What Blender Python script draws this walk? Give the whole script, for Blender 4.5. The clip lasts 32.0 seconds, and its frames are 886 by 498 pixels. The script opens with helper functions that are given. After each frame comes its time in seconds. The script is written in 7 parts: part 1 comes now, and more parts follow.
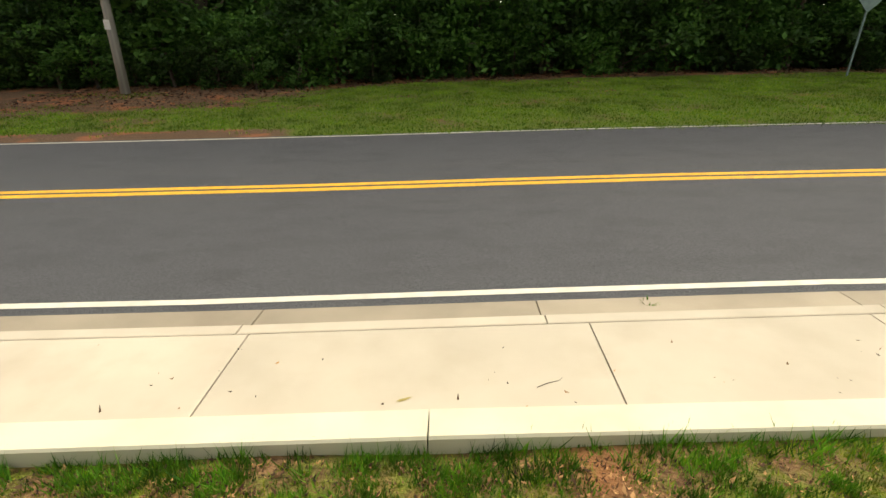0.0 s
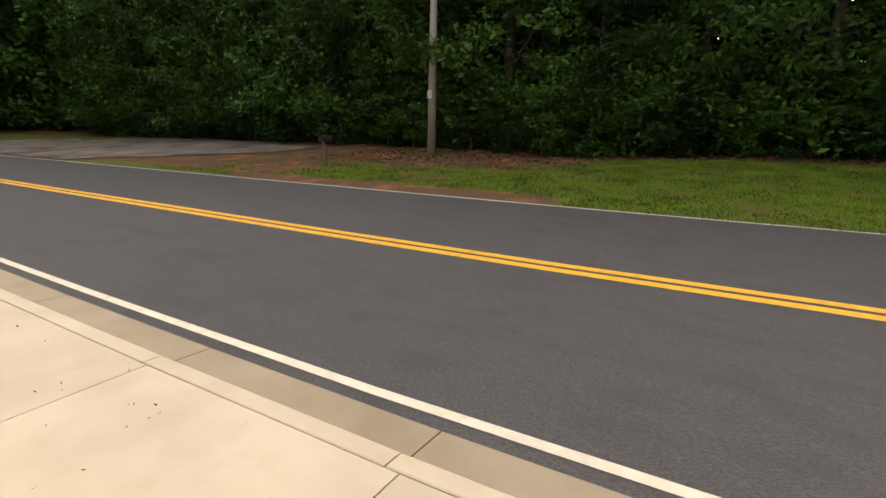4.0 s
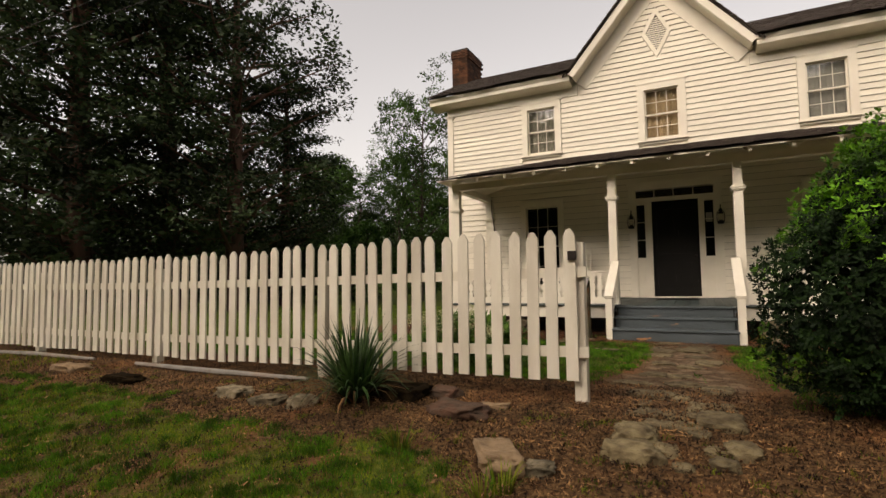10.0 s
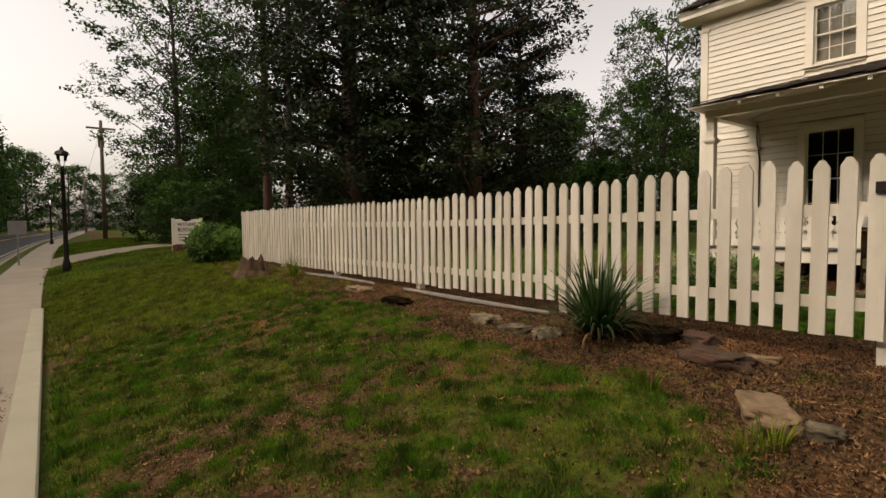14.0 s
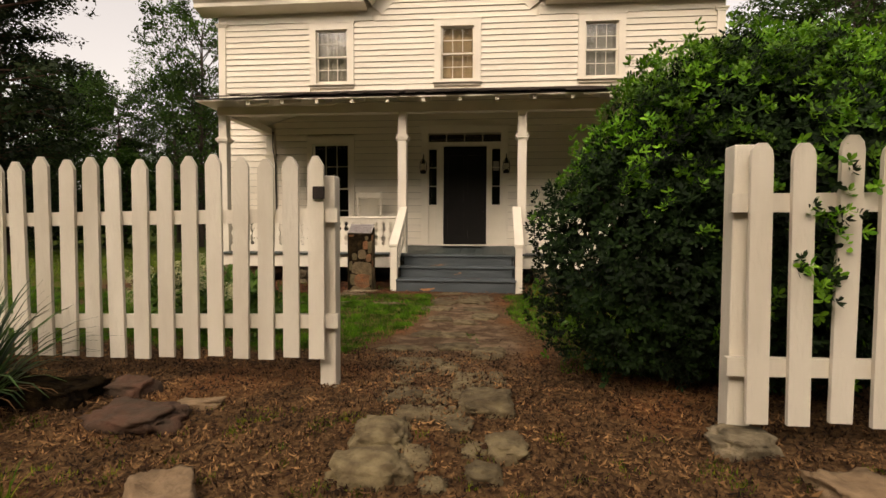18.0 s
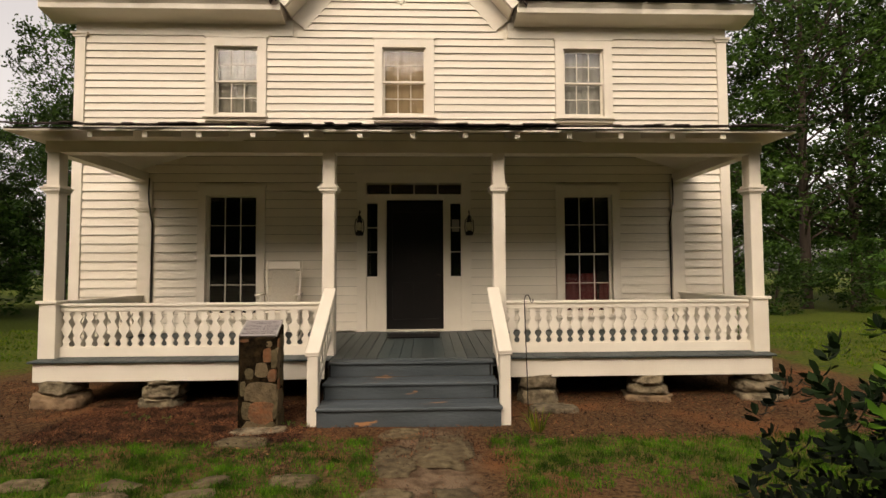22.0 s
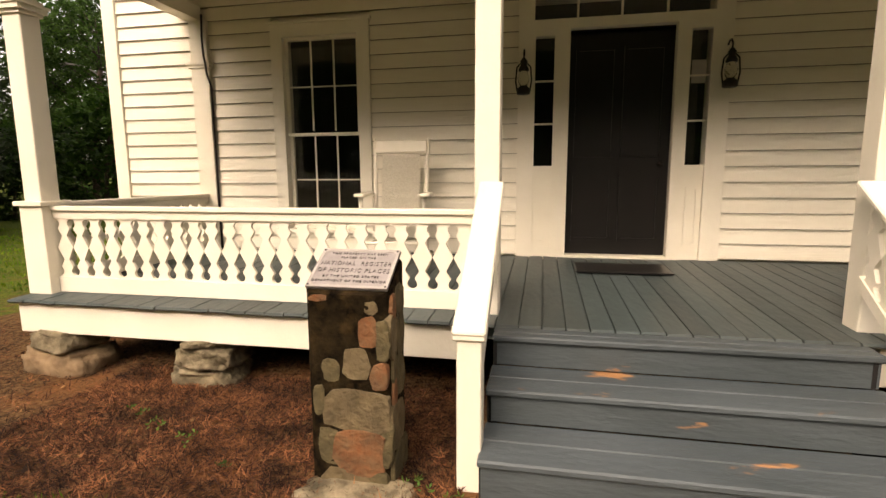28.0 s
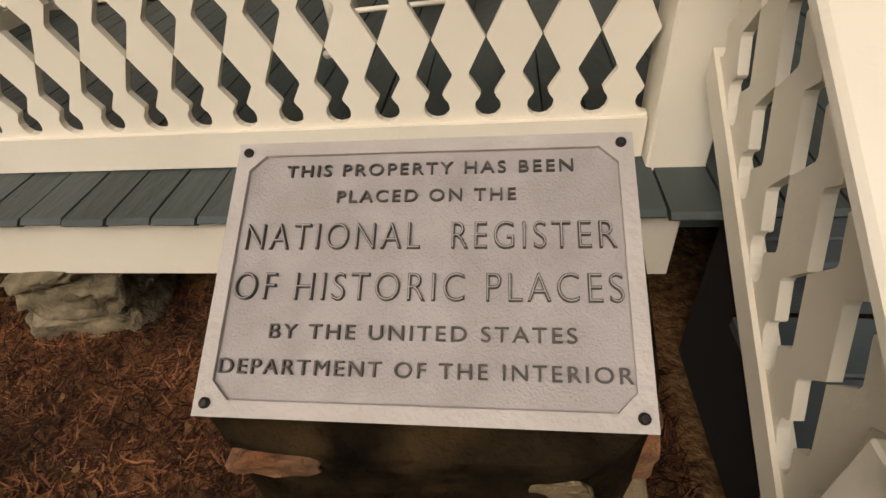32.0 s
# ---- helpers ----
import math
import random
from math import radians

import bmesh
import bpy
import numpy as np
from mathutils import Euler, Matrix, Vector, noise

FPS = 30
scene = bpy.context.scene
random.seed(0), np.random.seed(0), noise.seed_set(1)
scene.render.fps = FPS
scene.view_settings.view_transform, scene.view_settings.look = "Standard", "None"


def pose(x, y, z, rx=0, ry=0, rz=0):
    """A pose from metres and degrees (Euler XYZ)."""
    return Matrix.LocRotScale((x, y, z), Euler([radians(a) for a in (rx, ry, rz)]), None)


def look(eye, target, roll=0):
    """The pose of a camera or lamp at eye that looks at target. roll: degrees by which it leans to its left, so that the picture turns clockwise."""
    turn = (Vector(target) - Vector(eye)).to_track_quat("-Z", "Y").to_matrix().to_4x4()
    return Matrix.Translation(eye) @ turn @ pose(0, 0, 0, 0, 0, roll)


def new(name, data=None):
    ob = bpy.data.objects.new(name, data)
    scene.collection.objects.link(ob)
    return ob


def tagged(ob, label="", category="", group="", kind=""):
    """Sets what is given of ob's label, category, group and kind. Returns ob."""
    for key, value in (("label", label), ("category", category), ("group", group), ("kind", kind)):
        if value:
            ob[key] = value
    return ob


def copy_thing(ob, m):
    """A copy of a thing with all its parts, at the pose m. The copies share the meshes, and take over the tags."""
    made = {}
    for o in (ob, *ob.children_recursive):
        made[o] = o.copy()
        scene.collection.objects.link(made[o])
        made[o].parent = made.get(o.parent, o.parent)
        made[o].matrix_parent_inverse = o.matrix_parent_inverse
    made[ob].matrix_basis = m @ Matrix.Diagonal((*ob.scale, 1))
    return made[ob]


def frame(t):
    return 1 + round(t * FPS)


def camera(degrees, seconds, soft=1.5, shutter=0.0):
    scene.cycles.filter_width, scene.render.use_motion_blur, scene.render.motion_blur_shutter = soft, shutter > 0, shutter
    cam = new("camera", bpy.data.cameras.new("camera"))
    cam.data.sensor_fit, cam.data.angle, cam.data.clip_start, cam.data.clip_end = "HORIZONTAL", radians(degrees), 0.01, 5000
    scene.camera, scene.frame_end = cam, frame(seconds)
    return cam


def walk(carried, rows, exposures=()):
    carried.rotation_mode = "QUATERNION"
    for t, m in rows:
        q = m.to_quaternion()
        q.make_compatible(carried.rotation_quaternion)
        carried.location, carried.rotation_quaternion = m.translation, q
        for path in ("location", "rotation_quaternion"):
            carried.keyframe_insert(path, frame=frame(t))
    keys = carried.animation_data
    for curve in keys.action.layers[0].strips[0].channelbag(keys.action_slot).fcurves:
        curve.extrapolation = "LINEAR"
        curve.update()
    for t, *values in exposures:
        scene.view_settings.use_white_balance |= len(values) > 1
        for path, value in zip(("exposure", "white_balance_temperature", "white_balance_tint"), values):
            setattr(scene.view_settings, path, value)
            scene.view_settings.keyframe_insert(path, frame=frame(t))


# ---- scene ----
cam = camera(82.6, 32.0, soft=1.5)
# seconds, eye, yaw / pitch / roll in degrees
ROWS_A = [
    (0.0, (0.528, -10.314, 1.096), (-178.5, -23.6, 0.3)), (0.5, (0.564, -10.541, 1.068), (-179.7, -24.8, -0.4)),
    (1.0, (0.549, -10.763, 1.011), (-175.9, -24.2, -0.6)), (1.5, (0.577, -10.972, 0.963), (-177.5, -24.0, 1.2)),
    (2.0, (0.615, -11.202, 0.937), (-179.6, -25.5, 0.1)), (2.5, (0.602, -11.386, 0.892), (-176.5, -22.0, 0.0)),
    (4.5, (0.768, -11.927, 0.843), (-133.0, -13.2, 1.1)), (5.0, (0.826, -11.986, 0.83), (-117.2, -10.8, 0.6)),
    (5.5, (0.784, -11.939, 0.848), (-102.8, -8.6, 0.4)), (6.0, (0.753, -11.894, 0.843), (-88.3, -6.8, 0.8)),
    (6.5, (0.67, -11.83, 0.85), (-72.9, -4.9, 1.2)), (7.0, (0.628, -11.682, 0.835), (-58.3, -2.3, 1.0)),
    (7.5, (0.565, -11.65, 0.855), (-41.8, -1.0, 0.3)), (8.0, (0.538, -11.748, 0.909), (-21.4, -0.5, 0.3)),
]
ROWS_B = [
    (8.5, (0.507, -11.869, 0.931), (0.673, -9.877, 0.98), -0.2),
    (9, (0.496, -11.929, 0.94), (0.235, -9.949, 1.053), -0.6),
    (9.5, (0.481, -11.972, 0.949), (-0.111, -10.066, 1.083), -0.8),
    (10, (0.452, -11.974, 0.957), (-0.454, -10.196, 1.086), -0.8),
    (10.5, (0.417, -12.022, 0.953), (-0.862, -10.487, 1.04), -0.5),
    (11, (0.438, -12.046, 0.948), (-1.063, -10.725, 0.987), -0.6),
    (11.5, (0.417, -12.071, 0.935), (-1.165, -10.846, 0.943), -0.2),
    (12, (0.437, -12.084, 0.936), (-1.213, -10.954, 0.918), -0.2),
    (12.5, (0.438, -12.088, 0.946), (-1.239, -11.0, 0.905), -0.5),
    (13, (0.415, -12.104, 0.945), (-1.255, -11.007, 0.886), -0.4),
    (13.5, (0.391, -12.107, 0.947), (-1.243, -10.957, 0.866), -0.5),
    (14, (0.407, -12.094, 0.943), (-1.183, -10.885, 0.846), -0.6),
    (14.5, (0.416, -12.036, 0.941), (-1.088, -10.722, 0.832), -0.8),
    (15, (0.399, -11.972, 0.938), (-0.838, -10.405, 0.814), -0.3),
    (15.5, (0.424, -11.853, 0.929), (-0.402, -10.037, 0.789), 0.2),
    (17.5, (0.565, -11.064, 0.957), (0.47, -9.069, 0.846), 0.3),
    (18, (0.547, -10.807, 0.957), (0.361, -8.818, 0.867), 0.2),
    (18.5, (0.465, -10.437, 1.047), (0.441, -8.438, 0.982), 1.1),
    (19, (0.447, -10.107, 1.072), (0.498, -8.108, 1.021), 1.0),
    (19.5, (0.456, -9.822, 1.192), (0.429, -7.823, 1.133), 0.3),
    (20, (0.352, -9.45, 1.23), (0.346, -7.45, 1.182), 0.4),
    (20.5, (0.277, -9.157, 1.3), (0.35, -7.16, 1.245), 1.3),
    (21, (0.269, -8.785, 1.361), (0.324, -6.787, 1.3), 0.7),
    (21.5, (0.263, -8.484, 1.413), (0.251, -6.484, 1.397), -0.0),
    (22, (0.192, -8.158, 1.479), (0.256, -6.162, 1.572), -0.3),
    (22.5, (0.164, -7.913, 1.505), (0.253, -5.924, 1.698), -0.7),
    (23, (0.208, -7.645, 1.531), (0.196, -5.676, 1.881), -0.7),
    (23.5, (0.142, -7.439, 1.512), (0.067, -5.491, 1.957), -0.3),
    (24, (0.042, -7.199, 1.526), (-0.005, -5.261, 2.015), -0.1),
    (24.5, (-0.001, -7.099, 1.533), (0.059, -5.165, 2.039), 0.5),
    (25, (-0.009, -6.976, 1.511), (0.082, -5.028, 1.956), 1.0),
    (25.5, (0.008, -6.678, 1.446), (0.043, -4.701, 1.747), 1.3),
    (26, (-0.068, -6.37, 1.41), (-0.19, -4.377, 1.511), 1.3),
    (26.5, (-0.24, -6.005, 1.378), (-0.438, -4.016, 1.315), 1.3),
    (28.5, (-0.822, -4.665, 1.329), (-1.237, -2.746, 0.951), -1.1),
    (29, (-0.979, -4.296, 1.315), (-1.386, -2.406, 0.803), -2.1),
    (29.5, (-1.126, -4.0, 1.292), (-1.478, -2.141, 0.642), -2.1),
    (30, (-1.294, -3.744, 1.29), (-1.519, -1.911, 0.523), -2.4),
    (30.5, (-1.385, -3.555, 1.273), (-1.586, -1.782, 0.368), -3.1),
    (31, (-1.43, -3.362, 1.251), (-1.628, -1.664, 0.214), -3.8),
    (31.5, (-1.44, -3.26, 1.233), (-1.665, -1.66, 0.07), -5.2),
    (32, (-1.442, -3.187, 1.217), (-1.696, -1.673, -0.064), -6.4),
]
def level_pose(eye, turn):
    yaw, pitch, roll = turn
    a, p = radians(yaw), radians(pitch)
    ahead = Vector((-math.sin(a) * math.cos(p), math.cos(a) * math.cos(p), math.sin(p)))
    return look(eye, Vector(eye) + ahead, roll)


PATH = [(t, level_pose(e, r)) for t, e, r in ROWS_A] + [(t, look(e, g, r)) for t, e, g, r in ROWS_B]
# seconds, stops, kelvin, tint
LOOK = ((0, 2.05, 7400, 4), (1, 1.82, 7500, 10), (2.5, 1.7, 7600, 13), (4.5, 1.8, 7500, 13), (5.5, 1.35, 7500, 12), (6.5, 0.45, 7400, 12), (7.5, -0.05, 7500, 13), (8.2, 0.15, 7600, 14),
        (9, 0.4, 7600, 14), (10, 0.4, 7700, 15), (11, 0.15, 7700, 15), (13, 0.25, 7700, 15), (15, 0.47, 8000, 16), (17.5, 0.5, 8100, 17), (20, 0.6, 8200, 17), (21.3, 0.65, 8100, 17), (22.5, 0.25, 7700, 16), (23.5, 0.15, 7400, 14), (25, 0.2, 7500, 14),
        (26.5, 1.0, 8200, 17), (28.5, 1.38, 8300, 18), (30, 0.92, 7700, 15), (31, 0.55, 7300, 13), (32, 0.38, 7400, 14))
walk(cam, PATH, exposures=LOOK)

# overcast sky and a weak wide sun
world = bpy.data.worlds.new("overcast")
scene.world = world
world.use_nodes = True
wn, wl = world.node_tree.nodes, world.node_tree.links
sky = wn.new("ShaderNodeTexSky")
sky.sky_type, sky.sun_disc = "NISHITA", False
sky.sun_elevation, sky.sun_rotation = radians(40), radians(198)
sky.air_density, sky.dust_density, sky.ozone_density = 1.0, 4.0, 1.0
pale = wn.new("ShaderNodeHueSaturation")
pale.inputs["Saturation"].default_value = 0.28
wl.new(sky.outputs["Color"], pale.inputs["Color"])
wl.new(pale.outputs["Color"], wn["Background"].inputs["Color"])
wn["Background"].inputs["Strength"].default_value = 0.19
sun = new("sun", bpy.data.lights.new("sun", "SUN"))
sun.data.energy, sun.data.angle, sun.data.color = 0.2, radians(25), (1.0, 0.94, 0.86)
sun.matrix_world = look((0, 0, 30), (11.0, 34.0, 0))


# ---- materials ----
def mat(name, c1, c2=None, scale=3.0, rough=0.6, metal=0.0, bump=0.15, fine=60.0, stain=None, stain_scale=0.7, stain_amt=0.5, edge=(0.48, 0.75), spec=0.3, vary=0.0, stretch=(1, 1, 1), local=False):
    m = bpy.data.materials.new(name)
    m.use_nodes = True
    n, l = m.node_tree.nodes, m.node_tree.links
    b = n["Principled BSDF"]
    if local:
        src = n.new("ShaderNodeTexCoord").outputs["Object"]
    else:
        src = n.new("ShaderNodeNewGeometry").outputs["Position"]
    mp = n.new("ShaderNodeMapping")
    mp.inputs["Scale"].default_value = stretch
    l.new(src, mp.inputs["Vector"])
    def nz(s, d=4.0):
        t = n.new("ShaderNodeTexNoise")
        t.inputs["Scale"].default_value, t.inputs["Detail"].default_value = s, d
        l.new(mp.outputs["Vector"], t.inputs["Vector"])
        return t.outputs["Fac"]
    def ramp(f, a, c):
        r = n.new("ShaderNodeValToRGB")
        r.color_ramp.elements[0].position, r.color_ramp.elements[1].position = 0.32, 0.68
        r.color_ramp.elements[0].color, r.color_ramp.elements[1].color = (*a, 1), (*c, 1)
        l.new(f, r.inputs["Fac"])
        return r.outputs["Color"]
    col = ramp(nz(scale), c1, c2 or tuple(v * 0.86 for v in c1))
    if stain:
        mx = n.new("ShaderNodeMix")
        mx.data_type = "RGBA"
        r = n.new("ShaderNodeMapRange")
        r.inputs["From Min"].default_value, r.inputs["From Max"].default_value, r.inputs["To Max"].default_value = *edge, stain_amt
        l.new(nz(stain_scale, 6.0), r.inputs["Value"])
        l.new(r.outputs["Result"], mx.inputs["Factor"])
        l.new(col, mx.inputs["A"])
        mx.inputs["B"].default_value = (*stain, 1)
        col = mx.outputs["Result"]
    if vary:
        oi = n.new("ShaderNodeObjectInfo")
        hs = n.new("ShaderNodeHueSaturation")
        r = n.new("ShaderNodeMapRange")
        r.inputs["To Min"].default_value, r.inputs["To Max"].default_value = 1 - vary, 1 + vary
        l.new(oi.outputs["Random"], r.inputs["Value"])
        l.new(r.outputs["Result"], hs.inputs["Value"])
        l.new(col, hs.inputs["Color"])
        col = hs.outputs["Color"]
    l.new(col, b.inputs["Base Color"])
    b.inputs["Roughness"].default_value, b.inputs["Metallic"].default_value = rough, metal
    b.inputs["Specular IOR Level"].default_value = spec
    if bump:
        bp = n.new("ShaderNodeBump")
        bp.inputs["Strength"].default_value, bp.inputs["Distance"].default_value = bump, 0.02
        l.new(nz(fine, 5.0), bp.inputs["Height"])
        l.new(bp.outputs["Normal"], b.inputs["Normal"])
    return m


def leaf_mat(name, a, c, rough=0.5, patch=0.0, through_light=0.25, few=0.0, span=(0.45, 1.75)):
    """Leaves: colour varies from leaf to leaf and from bough to bough, and light passes through a little."""
    m = bpy.data.materials.new(name)
    m.use_nodes = True
    n, l = m.node_tree.nodes, m.node_tree.links
    b = n["Principled BSDF"]
    g = n.new("ShaderNodeNewGeometry")
    r = n.new("ShaderNodeValToRGB")
    r.color_ramp.elements[0].color, r.color_ramp.elements[1].color = (*a, 1), (*c, 1)
    r.color_ramp.elements[0].position = few
    l.new(g.outputs["Random Per Island"], r.inputs["Fac"])
    col = r.outputs["Color"]
    if patch:
        t = n.new("ShaderNodeTexNoise")
        t.inputs["Scale"].default_value, t.inputs["Detail"].default_value = patch, 3.0
        l.new(g.outputs["Position"], t.inputs["Vector"])
        rr = n.new("ShaderNodeMapRange")
        rr.inputs["From Min"].default_value, rr.inputs["From Max"].default_value, rr.inputs["To Min"].default_value, rr.inputs["To Max"].default_value = 0.38, 0.64, *span
        l.new(t.outputs["Fac"], rr.inputs["Value"])
        hs = n.new("ShaderNodeHueSaturation")
        l.new(rr.outputs["Result"], hs.inputs["Value"])
        l.new(col, hs.inputs["Color"])
        col = hs.outputs["Color"]
    l.new(col, b.inputs["Base Color"])
    b.inputs["Roughness"].default_value, b.inputs["Specular IOR Level"].default_value = rough, 0.2
    tr = n.new("ShaderNodeBsdfTranslucent")
    l.new(col, tr.inputs["Color"])
    mx = n.new("ShaderNodeMixShader")
    mx.inputs["Fac"].default_value = through_light
    l.new(b.outputs["BSDF"], mx.inputs[1])
    l.new(tr.outputs["BSDF"], mx.inputs[2])
    l.new(mx.outputs["Shader"], n["Material Output"].inputs["Surface"])
    return m


def glass_mat(name, tint=(0.95, 0.97, 0.96)):
    m = bpy.data.materials.new(name)
    m.use_nodes = True
    b = m.node_tree.nodes["Principled BSDF"]
    b.inputs["Base Color"].default_value = (*tint, 1)
    b.inputs["Roughness"].default_value, b.inputs["Transmission Weight"].default_value, b.inputs["IOR"].default_value = 0.03, 1.0, 1.45
    return m


M_WHITE = mat("white_paint", (0.750, 0.692, 0.570), (0.690, 0.629, 0.511), 2.0, 0.5, bump=0.12, fine=35, stain=(0.500, 0.440, 0.331), stain_scale=1.3, stain_amt=0.25)
M_SIDING = mat("white_clapboard", (0.750, 0.687, 0.561), (0.680, 0.620, 0.501), 1.2, 0.55, bump=0.2, fine=24, stain=(0.550, 0.484, 0.368), stain_scale=0.6, stain_amt=0.3, vary=0.05, stretch=(0.25, 1, 2))
M_BUTT = mat("shaded_grimy_edge", (0.20, 0.175, 0.125), (0.30, 0.265, 0.195), 5.0, 0.9, bump=0.3, fine=40)
M_PICKET = mat("fence_paint", (0.700, 0.644, 0.529), (0.590, 0.532, 0.423), 3.0, 0.6, bump=0.3, fine=45, stain=(0.360, 0.300, 0.202), stain_scale=4.0, stain_amt=0.45, vary=0.06, stretch=(1, 1, 0.3))
M_DECK = mat("grey_deck_paint", (0.054, 0.070, 0.068), (0.036, 0.048, 0.046), 2.5, 0.5, bump=0.3, fine=30, stain=(0.10, 0.095, 0.08), stain_scale=1.6, stain_amt=0.4, vary=0.14, stretch=(1, 0.3, 1))
M_STEP = mat("blue_grey_step_paint", (0.074, 0.088, 0.094), (0.050, 0.061, 0.064), 4.0, 0.45, bump=0.35, fine=30, stain=(0.40, 0.19, 0.075), stain_scale=5.5, stain_amt=0.9, edge=(0.665, 0.70), vary=0.10, stretch=(0.4, 1, 1.6))
M_SHINGLE = mat("wood_shingle", (0.036, 0.026, 0.021), (0.075, 0.058, 0.046), 6.0, 0.85, bump=0.6, fine=40, vary=0.25)
M_BLACK = mat("black_door_paint", (0.008, 0.007, 0.006), (0.012, 0.010, 0.009), 2.0, 0.35, bump=0.05)
M_DARK = mat("shade_black", (0.02, 0.017, 0.015), (0.012, 0.01, 0.01), 1.0, 0.9, bump=0.0)
M_IRON = mat("black_iron", (0.012, 0.011, 0.01), (0.03, 0.018, 0.012), 20.0, 0.5, metal=0.3, bump=0.2)
M_GLASS = glass_mat("window_glass")
M_CURTAIN = mat("curtain_cloth", (0.22, 0.20, 0.155), (0.17, 0.155, 0.12), 6.0, 0.9, bump=0.3)
M_BLIND = mat("tan_window_blind", (0.30, 0.21, 0.115), (0.25, 0.175, 0.095), 3.0, 0.85, bump=0.2, fine=50, stretch=(1, 1, 6))
M_BLIND_GREY = mat("sky_reflection_blind", (0.25, 0.235, 0.20), (0.20, 0.19, 0.165), 3.0, 0.85, bump=0.2, fine=50, stretch=(1, 1, 6))
M_RED = mat("red_drape", (0.12, 0.012, 0.012), (0.07, 0.008, 0.008), 5.0, 0.8, bump=0.2)
M_BRICK = mat("old_brick", (0.060, 0.022, 0.010), (0.12, 0.048, 0.020), 9.0, 0.85, bump=0.5, stain=(0.006, 0.005, 0.004), stain_scale=1.6, stain_amt=1.0, vary=0.5)
M_MORTAR = mat("mortar", (0.05, 0.042, 0.035), (0.03, 0.026, 0.022), 12.0, 0.95, bump=0.5)
M_CONC = mat("concrete", (0.382, 0.325, 0.245), (0.338, 0.285, 0.213), 1.2, 0.85, bump=0.10, fine=220, stain=(0.255, 0.205, 0.14), stain_scale=2.2, stain_amt=0.3, vary=0.05)
M_WALLC = mat("pale_concrete", (0.44, 0.40, 0.29), (0.39, 0.355, 0.25), 1.6, 0.85, bump=0.12, fine=200, stain=(0.30, 0.255, 0.165), stain_scale=3.0, stain_amt=0.3, vary=0.04)
M_GUTTER = mat("gutter_concrete", (0.27, 0.22, 0.155), (0.215, 0.175, 0.122), 1.3, 0.85, bump=0.25, fine=120, stain=(0.15, 0.115, 0.078), stain_scale=1.2, stain_amt=0.5, vary=0.06)
M_ASPHALT = mat("asphalt", (0.035, 0.034, 0.035), (0.074, 0.071, 0.072), 85.0, 0.8, bump=0.6, fine=190, stain=(0.038, 0.036, 0.037), stain_scale=2.6, stain_amt=0.7, stretch=(0.45, 1, 1))
M_ASPHALT_OLD = mat("old_asphalt", (0.20, 0.172, 0.15), (0.105, 0.083, 0.068), 0.8, 0.9, bump=0.8, fine=60, stain=(0.045, 0.022, 0.012), stain_scale=0.35, stain_amt=0.95)
M_LINE_W = mat("white_line", (0.53, 0.485, 0.39), (0.45, 0.405, 0.32), 8.0, 0.7, bump=0.3, fine=150, stain=(0.28, 0.25, 0.21), stain_scale=6.0, stain_amt=0.45)
M_LINE_Y = mat("yellow_line", (0.68, 0.36, 0.02), (0.60, 0.30, 0.018), 8.0, 0.7, bump=0.3, fine=150, stain=(0.22, 0.14, 0.05), stain_scale=7.0, stain_amt=0.45)
M_STONE = mat("field_stone", (0.100, 0.078, 0.046), (0.270, 0.215, 0.135), 13.0, 0.95, bump=1.0, fine=34, stain=(0.040, 0.034, 0.019), stain_scale=6.0, stain_amt=0.9, vary=0.2)
M_STONE_O = mat("orange_field_stone", (0.290, 0.195, 0.110), (0.175, 0.112, 0.060), 12.0, 0.9, bump=1.0, fine=22, stain=(0.07, 0.05, 0.03), stain_scale=5.0, stain_amt=0.7, vary=0.15)
M_SOILROCK = mat("reddish_stone", (0.105, 0.052, 0.032), (0.065, 0.042, 0.026), 8.0, 0.95, bump=0.9, fine=24, stain=(0.03, 0.022, 0.014), stain_scale=4.0, stain_amt=0.8)
M_FLAG = mat("flagstone", (0.075, 0.053, 0.026), (0.190, 0.148, 0.078), 14.0, 0.95, bump=1.0, fine=26, stain=(0.050, 0.032, 0.015), stain_scale=4.0, stain_amt=0.8, vary=0.25)
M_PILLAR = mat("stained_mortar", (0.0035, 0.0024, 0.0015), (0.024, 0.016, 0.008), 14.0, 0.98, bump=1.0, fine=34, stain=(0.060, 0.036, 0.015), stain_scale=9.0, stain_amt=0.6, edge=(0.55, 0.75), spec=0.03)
M_STONE_TAN = mat("tan_rubble", (0.095, 0.068, 0.034), (0.200, 0.148, 0.080), 18.0, 0.9, bump=1.0, fine=40, stain=(0.030, 0.021, 0.011), stain_scale=9.0, stain_amt=0.9, edge=(0.40, 0.85))
M_STONE_OLIVE = mat("olive_rubble", (0.062, 0.048, 0.022), (0.140, 0.108, 0.052), 16.0, 0.9, bump=1.0, fine=40, stain=(0.024, 0.017, 0.008), stain_scale=8.0, stain_amt=0.9, edge=(0.40, 0.85))
M_STONE_RUST = mat("rust_rubble", (0.190, 0.072, 0.027), (0.175, 0.098, 0.048), 16.0, 0.9, bump=1.0, fine=40, stain=(0.040, 0.020, 0.010), stain_scale=9.0, stain_amt=0.85, edge=(0.40, 0.85))
M_PLAQUE = mat("weathered_aluminium", (0.345, 0.31, 0.295), (0.285, 0.255, 0.24), 22.0, 0.55, metal=0.2, bump=0.22, fine=420, stain=(0.20, 0.175, 0.16), stain_scale=16.0, stain_amt=0.45)
